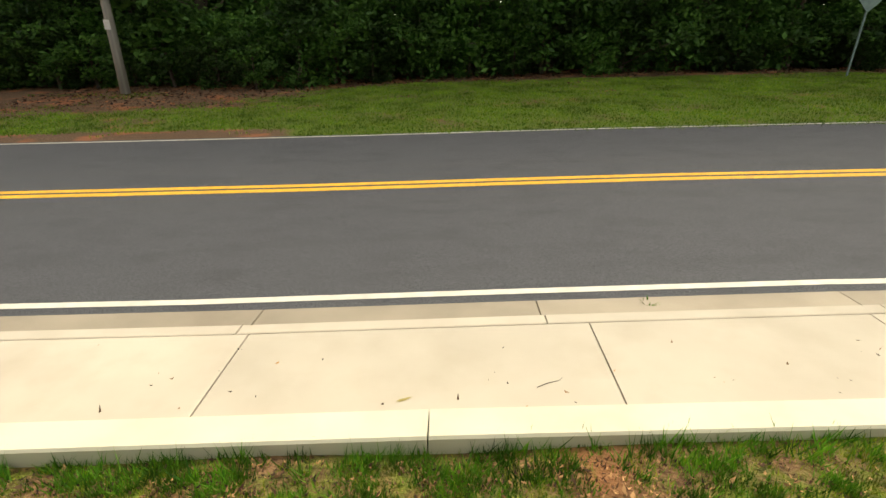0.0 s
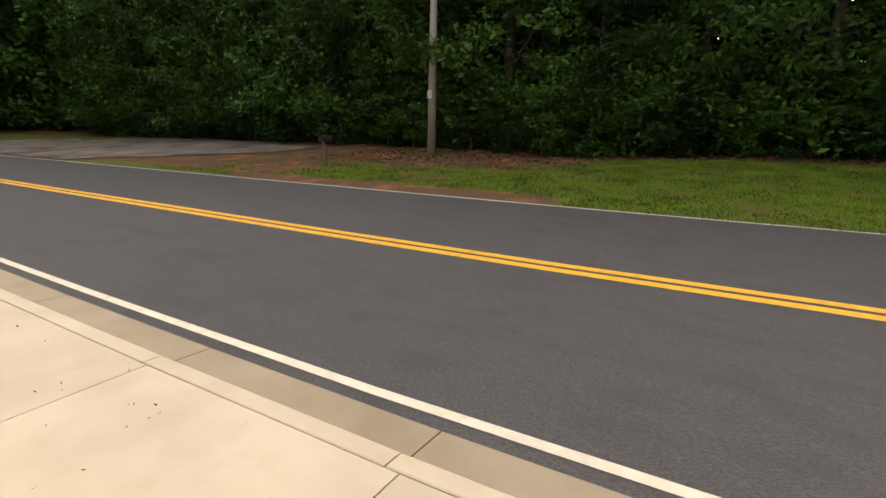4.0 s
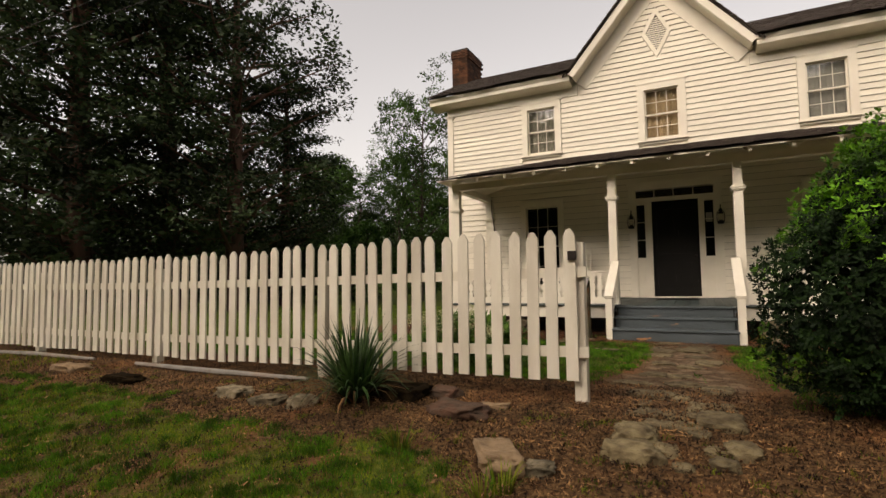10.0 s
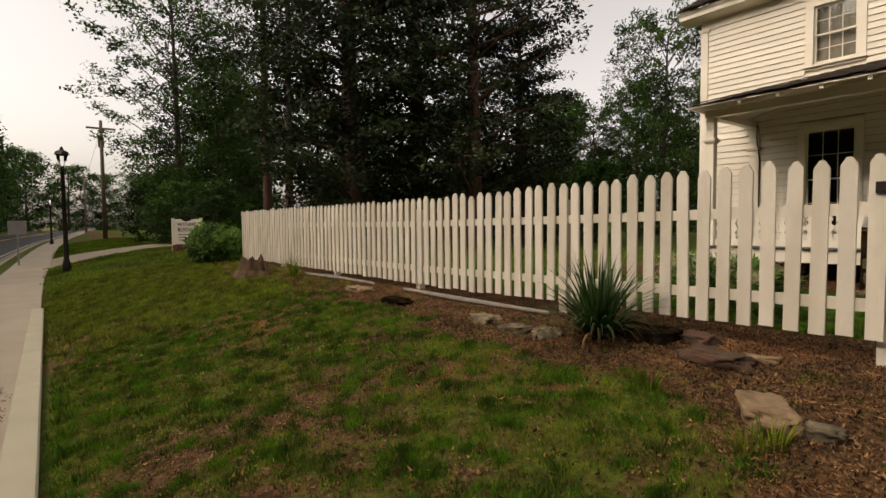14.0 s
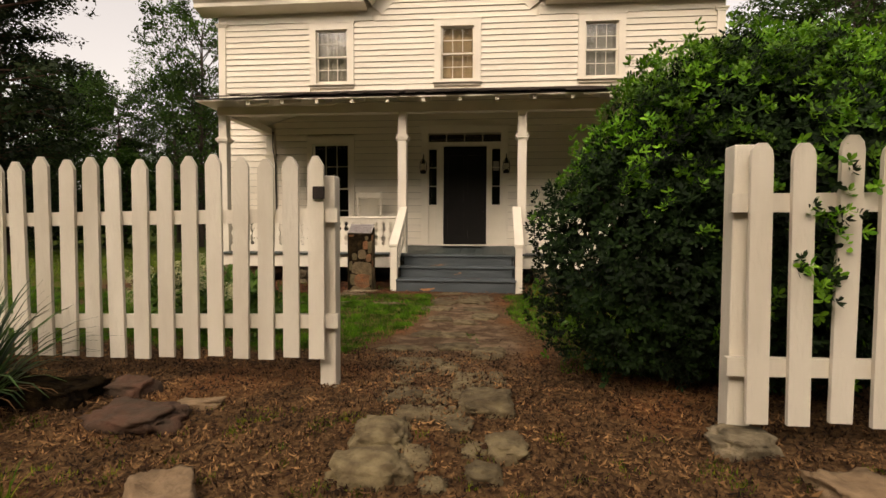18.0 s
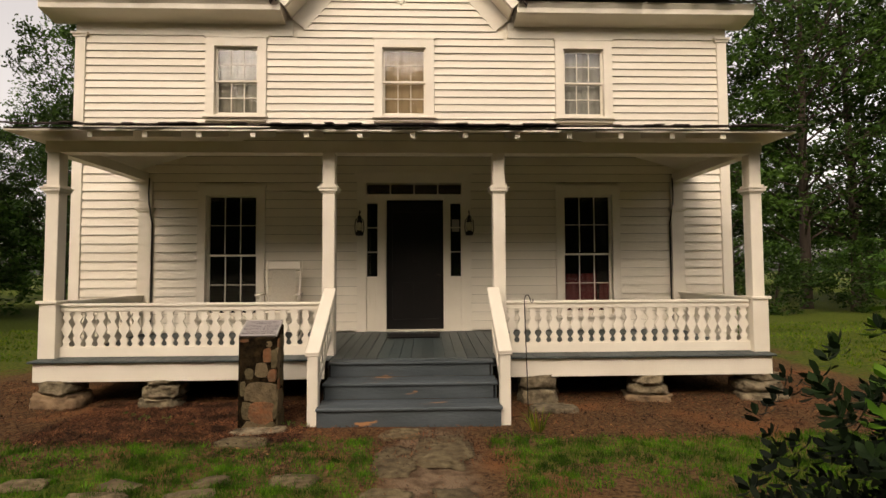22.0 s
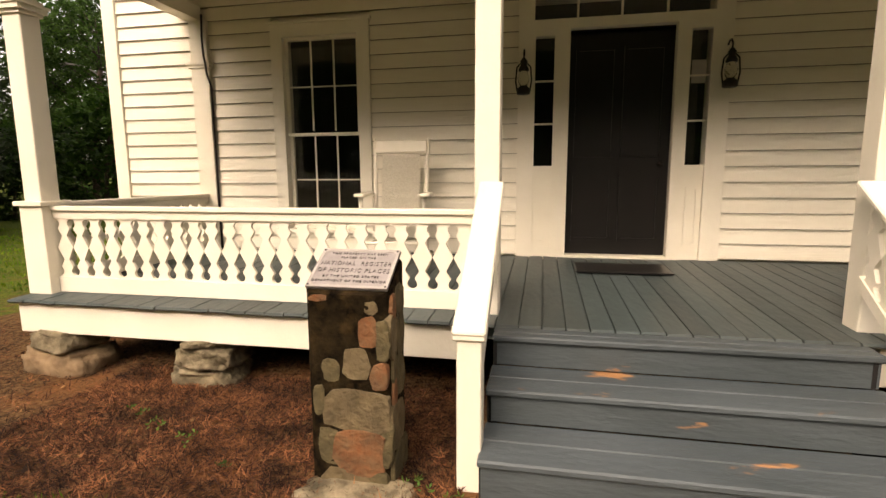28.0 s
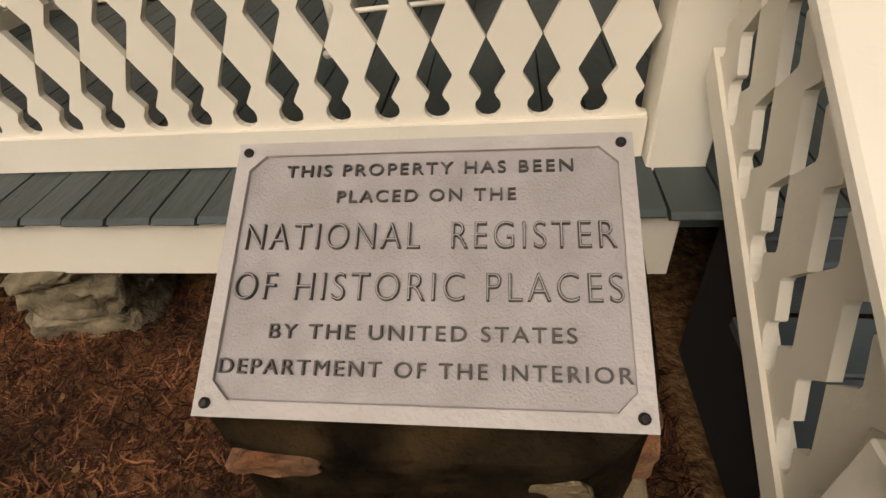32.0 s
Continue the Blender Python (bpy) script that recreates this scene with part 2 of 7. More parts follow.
M_SIGN_BACK = mat("weathered_sign_back", (0.13, 0.17, 0.155), (0.095, 0.125, 0.115), 8.0, 0.6, metal=0.2, bump=0.1)
M_PLAQUE_RIM = mat("pale_plaque_rim", (0.42, 0.380, 0.345), (0.36, 0.322, 0.29), 10.0, 0.5, metal=0.1, bump=0.2, fine=120)
M_LETTER = mat("shaded_letter_edge", (0.085, 0.074, 0.066), (0.055, 0.048, 0.043), 20.0, 0.5, metal=0.2, bump=0.2)
M_BARK = mat("bark", (0.075, 0.055, 0.04), (0.045, 0.034, 0.026), 4.0, 0.95, bump=1.0, fine=14, stretch=(1, 1, 0.25))
M_STUMP = mat("rotten_stump_wood", (0.15, 0.088, 0.045), (0.06, 0.036, 0.021), 9.0, 0.95, bump=1.0, fine=20, stain=(0.02, 0.013, 0.009), stain_scale=6.0, stain_amt=0.8, stretch=(1, 1, 0.3))
M_BARK_RED = mat("red_brown_bark", (0.10, 0.052, 0.034), (0.055, 0.032, 0.022), 4.0, 0.95, bump=1.0, fine=14, stretch=(1, 1, 0.2))
M_POLE = mat("weathered_pole_wood", (0.16, 0.115, 0.085), (0.10, 0.072, 0.055), 3.0, 0.9, bump=0.6, fine=30, stretch=(3, 3, 0.1))
M_POLE_PALE = mat("grey_pole_wood", (0.27, 0.25, 0.22), (0.20, 0.18, 0.155), 3.0, 0.9, bump=0.5, fine=30, stain=(0.32, 0.16, 0.07), stain_scale=0.5, stain_amt=0.4, stretch=(3, 3, 0.1))
M_LEAF = leaf_mat("oak_leaves", (0.018, 0.048, 0.007), (0.058, 0.112, 0.019), 0.6, 0.5, 0.35)
M_LEAF_D = leaf_mat("forest_leaves", (0.015, 0.044, 0.007), (0.058, 0.120, 0.019), 0.6, 0.4, 0.3)
M_LEAF_L = leaf_mat("pale_leaves", (0.05, 0.11, 0.018), (0.11, 0.20, 0.035), 0.55, 1.5, 0.35)
M_NEEDLE = leaf_mat("cedar_needles", (0.011, 0.022, 0.009), (0.034, 0.050, 0.018), 0.7, 0.5)
M_PINE = leaf_mat("pine_foliage", (0.016, 0.036, 0.010), (0.050, 0.085, 0.020), 0.65, 0.5, 0.3)
M_SHRUB = leaf_mat("glossy_shaded_leaves", (0.003, 0.010, 0.002), (0.010, 0.027, 0.003), 0.75, 2.5, 0.1)
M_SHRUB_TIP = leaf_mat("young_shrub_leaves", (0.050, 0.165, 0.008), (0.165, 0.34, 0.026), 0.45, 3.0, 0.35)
M_GRASS = leaf_mat("grass_blades", (0.042, 0.112, 0.003), (0.200, 0.205, 0.018), 0.7, 4.5, 0.3, 0.0, (0.5, 1.6))
M_TUFT = leaf_mat("tuft_blades", (0.020, 0.080, 0.003), (0.085, 0.185, 0.009), 0.65, 5.0, 0.3)
M_VERGE = leaf_mat("verge_blades", (0.040, 0.110, 0.004), (0.150, 0.195, 0.016), 0.7, 0.8, 0.3, 0.0, (0.65, 1.5))
M_YUCCA = leaf_mat("yucca_blades", (0.010, 0.030, 0.007), (0.048, 0.090, 0.024), 0.5, 6.0)
M_CHIP = leaf_mat("mulch_chips", (0.024, 0.009, 0.003), (0.25, 0.135, 0.056), 0.9, 4.0, 0.05, 0.3)
M_NEEDLES = leaf_mat("dry_pine_needles", (0.024, 0.008, 0.004), (0.22, 0.090, 0.038), 0.9, 4.0, 0.05, 0.4)
M_PETAL = leaf_mat("cream_petals", (0.45, 0.45, 0.22), (0.62, 0.60, 0.36), 0.7)


# ---- mesh helpers ----
def box(bm, x0, x1, y0, y1, z0, z1, m=None):
    v = [Vector((x, y, z)) for z in (z0, z1) for y in (y0, y1) for x in (x0, x1)]
    if m is not None:
        v = [m @ q for q in v]
    a = [bm.verts.new(q) for q in v]
    for f in ((0, 2, 3, 1), (4, 5, 7, 6), (0, 1, 5, 4), (2, 6, 7, 3), (0, 4, 6, 2), (1, 3, 7, 5)):
        bm.faces.new([a[i] for i in f])
    return bm


def prism(bm, poly, d0, d1, axis="y", m=None):
    """A polygon pushed along an axis. axis y: points are (x, z); axis x: (y, z); axis z: (x, y)."""
    def at(p, d):
        q = Vector((p[0], d, p[1])) if axis == "y" else Vector((d, p[0], p[1])) if axis == "x" else Vector((p[0], p[1], d))
        return m @ q if m is not None else q
    a = [bm.verts.new(at(p, d0)) for p in poly]
    b = [bm.verts.new(at(p, d1)) for p in poly]
    bm.faces.new(a)
    bm.faces.new(b[::-1])
    for i in range(len(poly)):
        j = (i + 1) % len(poly)
        bm.faces.new((a[j], a[i], b[i], b[j]))
    return bm


def lathe(bm, profile, segs=12, at=(0, 0, 0)):
    rings = []
    for r, z in profile:
        rings.append([bm.verts.new((at[0] + r * math.cos(2 * math.pi * k / segs), at[1] + r * math.sin(2 * math.pi * k / segs), at[2] + z)) for k in range(segs)])
    for a, b in zip(rings, rings[1:]):
        for k in range(segs):
            bm.faces.new((a[k], a[(k + 1) % segs], b[(k + 1) % segs], b[k]))
    bm.faces.new(rings[0][::-1])
    bm.faces.new(rings[-1])
    return bm


def tube(bm, pts, radii, segs=8):
    rings = []
    pts = [Vector(p) for p in pts]
    if not hasattr(radii, "__len__"):
        radii = [radii] * len(pts)
    for i, p in enumerate(pts):
        d = (pts[min(i + 1, len(pts) - 1)] - pts[max(i - 1, 0)]).normalized()
        u = d.orthogonal().normalized() if i == 0 else (u - d * u.dot(d)).normalized()
        w = d.cross(u)
        rings.append([bm.verts.new(p + radii[i] * (math.cos(2 * math.pi * k / segs) * u + math.sin(2 * math.pi * k / segs) * w)) for k in range(segs)])
    for a, b in zip(rings, rings[1:]):
        for k in range(segs):
            bm.faces.new((a[k], a[(k + 1) % segs], b[(k + 1) % segs], b[k]))
    bm.faces.new(rings[0][::-1])
    bm.faces.new(rings[-1])
    return bm


def soften(bm, w=0.006, segs=1):
    bmesh.ops.bevel(bm, geom=[e for e in bm.edges], offset=w, segments=segs, affect="EDGES", clamp_overlap=True)
    return bm


def mesh_of(bm, material, smooth=False, name="mesh"):
    bmesh.ops.recalc_face_normals(bm, faces=bm.faces)
    me = bpy.data.meshes.new(name)
    bm.to_mesh(me)
    bm.free()
    me.materials.append(material)
    if smooth:
        me.shade_smooth()
    return me


def thing(name, at, label, category, group="", kind=""):
    ob = new(name)
    ob.empty_display_size = 0.1
    ob.matrix_basis = Matrix.Translation(at)
    return tagged(ob, label, category, group, kind)


def under(ob, parent):
    ob.parent = parent
    if parent.parent is None and parent.type == "EMPTY":
        ob.matrix_parent_inverse = parent.matrix_basis.inverted()
    return ob


def part(name, bm, material, parent, label="", smooth=False):
    ob = new(name, mesh_of(bm, material, smooth, name))
    if label:
        tagged(ob, label)
    return under(ob, parent)


def piece(name, me, parent, m):
    """One more object on a shared mesh."""
    ob = new(name, me)
    under(ob, parent)
    ob.matrix_basis = m
    return ob


def single(name, bm, material, label, category, group="", kind="", smooth=False):
    return tagged(new(name, mesh_of(bm, material, smooth, name)), label, category, group, kind)


def raw(name, verts, faces, material, label="", category="", kind=""):
    me = bpy.data.meshes.new(name)
    me.from_pydata([tuple(v) for v in verts], [], faces)
    me.materials.append(material)
    return tagged(new(name, me), label, category, kind=kind)


B = bmesh.new

# ---- ground, road, pavement ----
GRADE, WALK_Z, EDGE, WIDE = 0.0299, -1.043, -12.325, 1.40


def along(x, knots):
    """Straight-line interpolation between knots (x, value) in order of x."""
    if x <= knots[0][0]:
        return knots[0][1]
    for (a, p), (b, q) in zip(knots, knots[1:]):
        if x <= b:
            return p + (q - p) * (x - a) / (b - a)
    return knots[-1][1]


def bend(x):
    """How far the street line lies from y = 0 at x."""
    return drift(x) + along(x, ((-26, 0.0), (-12, -0.10), (-3, -0.13), (0, -0.05), (3, 0.05), (7, 0.09), (18, 0.08), (30, 0.0)))


def drift(x):
    if x < -18:
        w = max(x, -85)
        return -0.347 + 0.0006 * max(0, -22 - w) ** 2 + (0.07 * (-85 - x) if x < -85 else 0.0)
    return 0.0193 * x + (0.010 * (min(x, 95) - 42) ** 2 + (1.06 * (x - 95) if x > 95 else 0) if x > 42 else 0.0)


def walk_z(x):
    if x < -14:
        return WALK_Z + GRADE * 14 + 0.008 * (-14 - x)
    return WALK_Z - GRADE * x if x < 45 else WALK_Z - GRADE * 45 - 0.01 * (x - 45)


def inner(x):
    """The house side of the pavement."""
    return EDGE + bend(x) + (0.22 * min(1, (-x - 6) / 6) if x < -6 else 0.0)


def wall_in(x):
    """The lawn's edge: the lawn side of the edging wall, or of the pavement where the wall has ended."""
    k = max(0.0, min(1.0, (x + 13.0) / 0.7))
    return k * (EDGE + bend(x) + 0.27) + (1 - k) * (inner(x) - 0.004)


def wall_h(x):
    """Height of the edging wall over the pavement."""
    return 0.45 if x > -2 else max(0.05, 0.45 - 0.040 * (-2 - x))


def fence_z(x):
    return 0.02 + (0.018 * (x - 3) if x > 3 else 0.004 * max(-x, 0))


FENCE_L = [(-0.44, -7.84), (-5.37, -7.96), (-13.5, -8.2)]
FENCE_R = [(1.695, -8.42), (4.1, -8.42), (6.7, -8.31), (22.85, -8.34)]


def fence_y(x):
    return along(x, ((-13.5, -8.2), (-5.37, -7.96), (-0.44, -7.84), (1.74, -8.42), (6.7, -8.31), (22.85, -8.34)))


def ground_z(x, y):
    yc, zc, zf, yf = wall_in(x) - 0.02, walk_z(x) + wall_h(x) - 0.09, fence_z(min(x, 24)), fence_y(x)
    if x > 24:
        zf -= 0.06 * (x - 24)
        zf = max(zf, zc + 0.15)
    if y <= yc:
        return zc
    if y < yf:
        u = (y - yc) / (yf - yc)
        z = zc + (zf - 0.05 - zc) * (1 - (1 - u) ** 1.45)
    else:
        u = min(1, (y - yf) / 4.0)
        z = zf - 0.05 + (-0.08 + 0.6 * max(0, zf - 0.02) - zf + 0.05) * (u * u * (3 - 2 * u))
    return z + 0.03 * (noise.noise(Vector((x * 0.9, y * 0.9, 0))))


def cover(x, y):
    """How much grass grows at a place, 0 to 1."""
    v = 0.62 + 0.55 * noise.noise(Vector((x * 0.55, y * 0.55, 3.1))) + 0.45 * noise.noise(Vector((x * 2.2, y * 2.2, 7.7)))
    yf = fence_y(x)
    if yf - 1.3 < y < yf + 0.9:
        d = min(y - (yf - 1.3) - 0.35 * noise.noise(Vector((x, 0, 1))) - (1.0 * max(0, min(1, (x - 2.8) / 1.3))) - (0.3 if x < -4 else 0), yf + 0.9 - y)
        v -= 1.4 * max(0, min(1, d / 0.3))
    if y > -10.6 and y < -3.0 and abs(x - 0.35) < 1.0:
        v -= 1.3 * max(0, min(1, (along(y, ((-6.8, 0.85), (-5.4, 0.58))) - abs(x - 0.28 - 0.15 * noise.noise(Vector((0, y, 4))))) / 0.25))
    if -2.6 < x < 3.4 and -10.9 < y < -8:
        v -= 0.9 * max(0, min(1, (1.35 - math.hypot((x - 0.7) / 1.6, (y + 8.7) / 1.0)) / 0.35))
    if -3.5 < y and abs(x) < 6.2:
        v -= 1.5 * max(0, min(1, (y + 3.5) / 0.4)) * max(0, min(1, (6.2 - abs(x)) / 0.5))
    return max(0.0, min(1.0, v))


def turf(x, y):
    """Thin turf on the trodden lawn, full grass on the bank and in the side yards."""
    if y > fence_y(x) + 0.6:
        return along(abs(x) + 0.8 * noise.noise(Vector((x * 0.6, y * 0.6, 41))), ((5.4, -0.22), (9.0, 0.45)))
    return along(x, ((-26, 0.0), (-6, -0.15), (4, -0.15), (8, 0.12), (26, 0.2)))


def clump(x, y):
    """Tufts and gaps in the turf, above and below nought."""
    return 0.8 * noise.noise(Vector((x * 5.0, y * 5.0, 21))) + 0.7 * noise.noise(Vector((x * 11.0, y * 11.0, 33)))


def worn(x, y):
    """How far the ground is trodden to pale earth along the path, 0 to 1."""
    if not (-7.9 < y < -3.0 and abs(x - 0.25) < 1.2):
        return 0.0
    e = along(y, ((-6.6, 0.62), (-5.2, 0.44))) + 0.14 * noise.noise(Vector((x * 2, y * 2, 8))) + 0.1 * noise.noise(Vector((x * 6, y * 6, 9)))
    return max(0.0, min(1.0, (e - abs(x - 0.25)) / 0.18)) * max(0.0, min(1.0, (y + 7.9) / 1.2))


def soil_mat(name, grass_a, grass_b, soil_a, soil_b, red):
    m = bpy.data.materials.new(name)
    m.use_nodes = True
    n, l = m.node_tree.nodes, m.node_tree.links
    b = n["Principled BSDF"]
    pos = n.new("ShaderNodeNewGeometry").outputs["Position"]
    def nz(s, d=5.0):
        t = n.new("ShaderNodeTexNoise")
        t.inputs["Scale"].default_value, t.inputs["Detail"].default_value = s, d
        l.new(pos, t.inputs["Vector"])
        return t.outputs["Fac"]
    def mix(f, a, c):
        x = n.new("ShaderNodeMix")
        x.data_type = "RGBA"
        l.new(f, x.inputs["Factor"])
        for k, v in (("A", a), ("B", c)):
            if isinstance(v, tuple):
                x.inputs[k].default_value = (*v, 1)
            else:
                l.new(v, x.inputs[k])
        return x.outputs["Result"]
    def sharp(f, a, c):
        r = n.new("ShaderNodeMapRange")
        r.inputs["From Min"].default_value, r.inputs["From Max"].default_value = a, c
        l.new(f, r.inputs["Value"])
        return r.outputs["Result"]
    soil = mix(sharp(nz(26), 0.35, 0.65), soil_a, soil_b)
    soil = mix(sharp(nz(1.1), 0.52, 0.66), soil, red)
    tread = n.new("ShaderNodeAttribute")
    tread.attribute_name = "worn"
    soil = mix(tread.outputs["Fac"], soil, mix(sharp(nz(7), 0.40, 0.62), (0.085, 0.052, 0.028), (0.205, 0.140, 0.085)))
    grass = mix(sharp(nz(18), 0.35, 0.65), grass_a, grass_b)
    at = n.new("ShaderNodeAttribute")
    at.attribute_name = "cover"
    add = n.new("ShaderNodeMath")
    add.operation = "ADD"
    l.new(at.outputs["Fac"], add.inputs[0])
    l.new(nz(9), add.inputs[1])
    l.new(mix(sharp(add.outputs[0], 0.75, 1.15), soil, grass), b.inputs["Base Color"])
    b.inputs["Roughness"].default_value, b.inputs["Specular IOR Level"].default_value = 0.95, 0.15
    bp = n.new("ShaderNodeBump")
    bp.inputs["Strength"].default_value, bp.inputs["Distance"].default_value = 0.9, 0.03
    l.new(nz(45), bp.inputs["Height"])
    l.new(bp.outputs["Normal"], b.inputs["Normal"])
    return m


M_LAWN = soil_mat("lawn_and_soil", (0.028, 0.062, 0.004), (0.105, 0.118, 0.014), (0.050, 0.026, 0.011), (0.165, 0.092, 0.040), (0.185, 0.080, 0.030))
M_FAR = soil_mat("far_ground", (0.045, 0.085, 0.008), (0.115, 0.135, 0.018), (0.07, 0.038, 0.02), (0.15, 0.09, 0.052), (0.24, 0.09, 0.04))


def steps_of(*spans):
    out = []
    for a, b, s in spans:
        k = max(1, round((b - a) / s))
        out += [a + (b - a) * i / k for i in range(k)]
    return out + [spans[-1][1]]


# the lawn on the house side; its near edge meets the kerb wall
LX = steps_of((-400, -140, 60), (-140, -40, 10), (-40, -14, 1.3), (-14, -5, 0.3), (-5, 6, 0.12), (6, 24, 0.4), (24, 50, 1.5), (50, 160, 12), (160, 400, 60))
LU = steps_of((0, 4.2, 0.12), (4.2, 9.5, 0.2), (9.5, 16, 0.5), (16, 40, 2), (40, 160, 12), (160, 600, 80))
lv = [(x, wall_in(x) - 0.015 + u) for u in LU for x in LX]
lnx = len(LX)
lawn = raw("ground", [(x, y, ground_z(x, y)) for x, y in lv], [(j * lnx + i, j * lnx + i + 1, (j + 1) * lnx + i + 1, (j + 1) * lnx + i) for j in range(len(LU) - 1) for i in range(lnx - 1)],
           M_LAWN, "patchy grass lawn with bare red soil and mulch", "ground", "structure")
lat = lawn.data.attributes.new("cover", "FLOAT", "POINT")
lat.data.foreach_set("value", [max(0.0, min(1.0, cover(x, y) + turf(x, y))) for x, y in lv])
wat = lawn.data.attributes.new("worn", "FLOAT", "POINT")
wat.data.foreach_set("value", [worn(x, y) for x, y in lv])
lawn.data.shade_smooth()

# profile across the street: offsets from the inner pavement edge (negative y), heights from the pavement
NEAR = WIDE + 0.786
CENTRE, FAR = NEAR + 3.594, NEAR + 8.092


def strip(name, x0, x1, step, offs, material, label, category="road", kind="structure", over=0.0):
    """A ribbon along the street with a profile of (offset, height)."""
    xs = steps_of((x0, x1, step))
    verts, faces = [], []
    for x in xs:
        y, z = EDGE + bend(x), walk_z(x)
        verts += [(x, y - o, z + h + over) for o, h in offs]
    k = len(offs)
    for i in range(len(xs) - 1):
        for j in range(k - 1):
            faces.append((i * k + j, (i + 1) * k + j, (i + 1) * k + j + 1, i * k + j + 1))
    return raw(name, verts, faces, material, label, category, kind)


strip("road", -160, 160, 1.5, [(NEAR - 0.187, -0.30), (NEAR - 0.187, -0.155), (NEAR + 1.6, -0.12), (CENTRE, -0.09), (CENTRE + 2.4, -0.12), (FAR + 0.22, -0.16), (FAR + 0.30, -0.30)], M_ASPHALT, "dark grey asphalt street", "road")
strip("road_line_white", -150, 150, 1.5, [(NEAR - 0.048, -0.1470), (NEAR + 0.048, -0.1448)], M_LINE_W, "white edge line painted on asphalt", "road line")
strip("road_line_white", -150, 150, 1.5, [(FAR - 0.05, -0.1465), (FAR + 0.05, -0.1480)], M_LINE_W, "white edge line painted on asphalt", "road line")
strip("road_line_yellow", -150, 150, 1.5, [(CENTRE - 0.25, -0.0890), (CENTRE - 0.095, -0.0865)], M_LINE_Y, "yellow centre line painted on asphalt", "road line")
strip("road_line_yellow", -150, 150, 1.5, [(CENTRE - 0.015, -0.0850), (CENTRE + 0.14, -0.0868)], M_LINE_Y, "yellow centre line painted on asphalt", "road line")

# verge and forest floor across the street
FX = steps_of((-400, -160, 60), (-160, -20, 8), (-20, 40, 0.7), (40, 160, 8), (160, 400, 60))
FU = steps_of((0, 14, 0.4), (14, 20, 1.5), (20, 60, 8), (60, 400, 60))


def far_z(x, u):
    return walk_z(x) - 0.16 + 0.022 * u + 0.03 * min(1, u / 3) + 0.04 * noise.noise(Vector((x * 0.5, u * 0.5, 9))) * min(1, u)


def far_cover(x, u):
    v = 0.75 + 0.5 * noise.noise(Vector((x * 0.35, u * 0.6, 2))) + 0.4 * noise.noise(Vector((x * 1.7, u * 1.7, 5)))
    v -= 1.2 * max(0, min(1, (u - 9.6 + 2.2 * math.exp(-((x - 9) / 5) ** 2)) / 1.5))
    if 4 < x < 17:
        v -= 1.3 * max(0, 1 - math.hypot((x - 11.5) / 6.5, (u - 6.5) / 3.5)) + (0.9 if u < 0.9 and x > 4.5 else 0)
    if 14 < x < 32:
        v -= 0.75 * min(1, (x - 14) / 3) * min(1, (32 - x) / 4) * max(0, min(1, (u - 0.4) / 0.8))
    return max(0, min(1, v))


fv = [(x, u) for u in FU for x in FX]
fnx = len(FX)
far_ground = raw("ground_far_side", [(x, EDGE + bend(x) - FAR - 0.2 - u, far_z(x, u)) for x, u in fv],
                 [(j * fnx + i, (j + 1) * fnx + i, (j + 1) * fnx + i + 1, j * fnx + i + 1) for j in range(len(FU) - 1) for i in range(fnx - 1)],
                 M_FAR, "grass verge with red soil before dark woods", "ground", "structure")
fat = far_ground.data.attributes.new("cover", "FLOAT", "POINT")
fat.data.foreach_set("value", [far_cover(x, u) for x, u in fv])
far_ground.data.shade_smooth()
# worn pull-off beside the street
pv, pf = [], []
for i in range(33):
    x = 21.6 + i * 0.95
    u0 = max(0.05, 0.75 * (29.5 - x))
    u1 = max(u0 + 0.6, 11.4 * math.sin(math.pi * min(1, max(0.2, 0.12 + 0.88 * i / 32))) ** 0.4)
    for j in range(8):
        u = u0 + (u1 - u0) * j / 7
        pv.append((x + 0.5 * noise.noise(Vector((x * 0.6, u, 0))), EDGE + bend(x) - FAR - 0.2 - u, far_z(x, u) + 0.04))
for i in range(32):
    for j in range(7):
        pf.append((i * 8 + j, i * 8 + j + 1, i * 8 + 9 + j, i * 8 + 8 + j))
raw("pull_off", pv, pf, M_ASPHALT_OLD, "worn dirty asphalt pull-off beside the street", "road", "structure")

# pavement slabs, gutter pieces and the low kerb wall along the lawn
pavement = thing("pavement", (0, EDGE, WALK_Z), "pale concrete pavement with joints beside the street", "pavement", kind="structure")
kerb = thing("kerb", (0, EDGE - 1.3, WALK_Z), "concrete kerb and gutter beside the street", "kerb", kind="structure")
kerb_wall = thing("kerb_wall", (0, EDGE + 0.1, WALK_Z), "low concrete edging wall between lawn and pavement", "kerb", kind="structure")


def slab(name, x0, x1, prof, material, parent, gap=0.006, side=inner):
    bm = B()
    a, b = x0 + gap, x1 - gap
    n = 1 if b - a < 4 else 4
    rows = []
    for k in range(n + 1):
        x = a + (b - a) * k / n
        rows.append([bm.verts.new((x, side(x) - o, walk_z(x) + h)) for o, h in prof])
    for r, s in zip(rows, rows[1:]):
        for j in range(len(prof)):
            q = (j + 1) % len(prof)
            bm.faces.new((r[j], s[j], s[q], r[q]))
    bm.faces.new(rows[0])
    bm.faces.new(rows[-1][::-1])
    return part(name, bm, material, parent)


def street(x):
    return EDGE + bend(x)


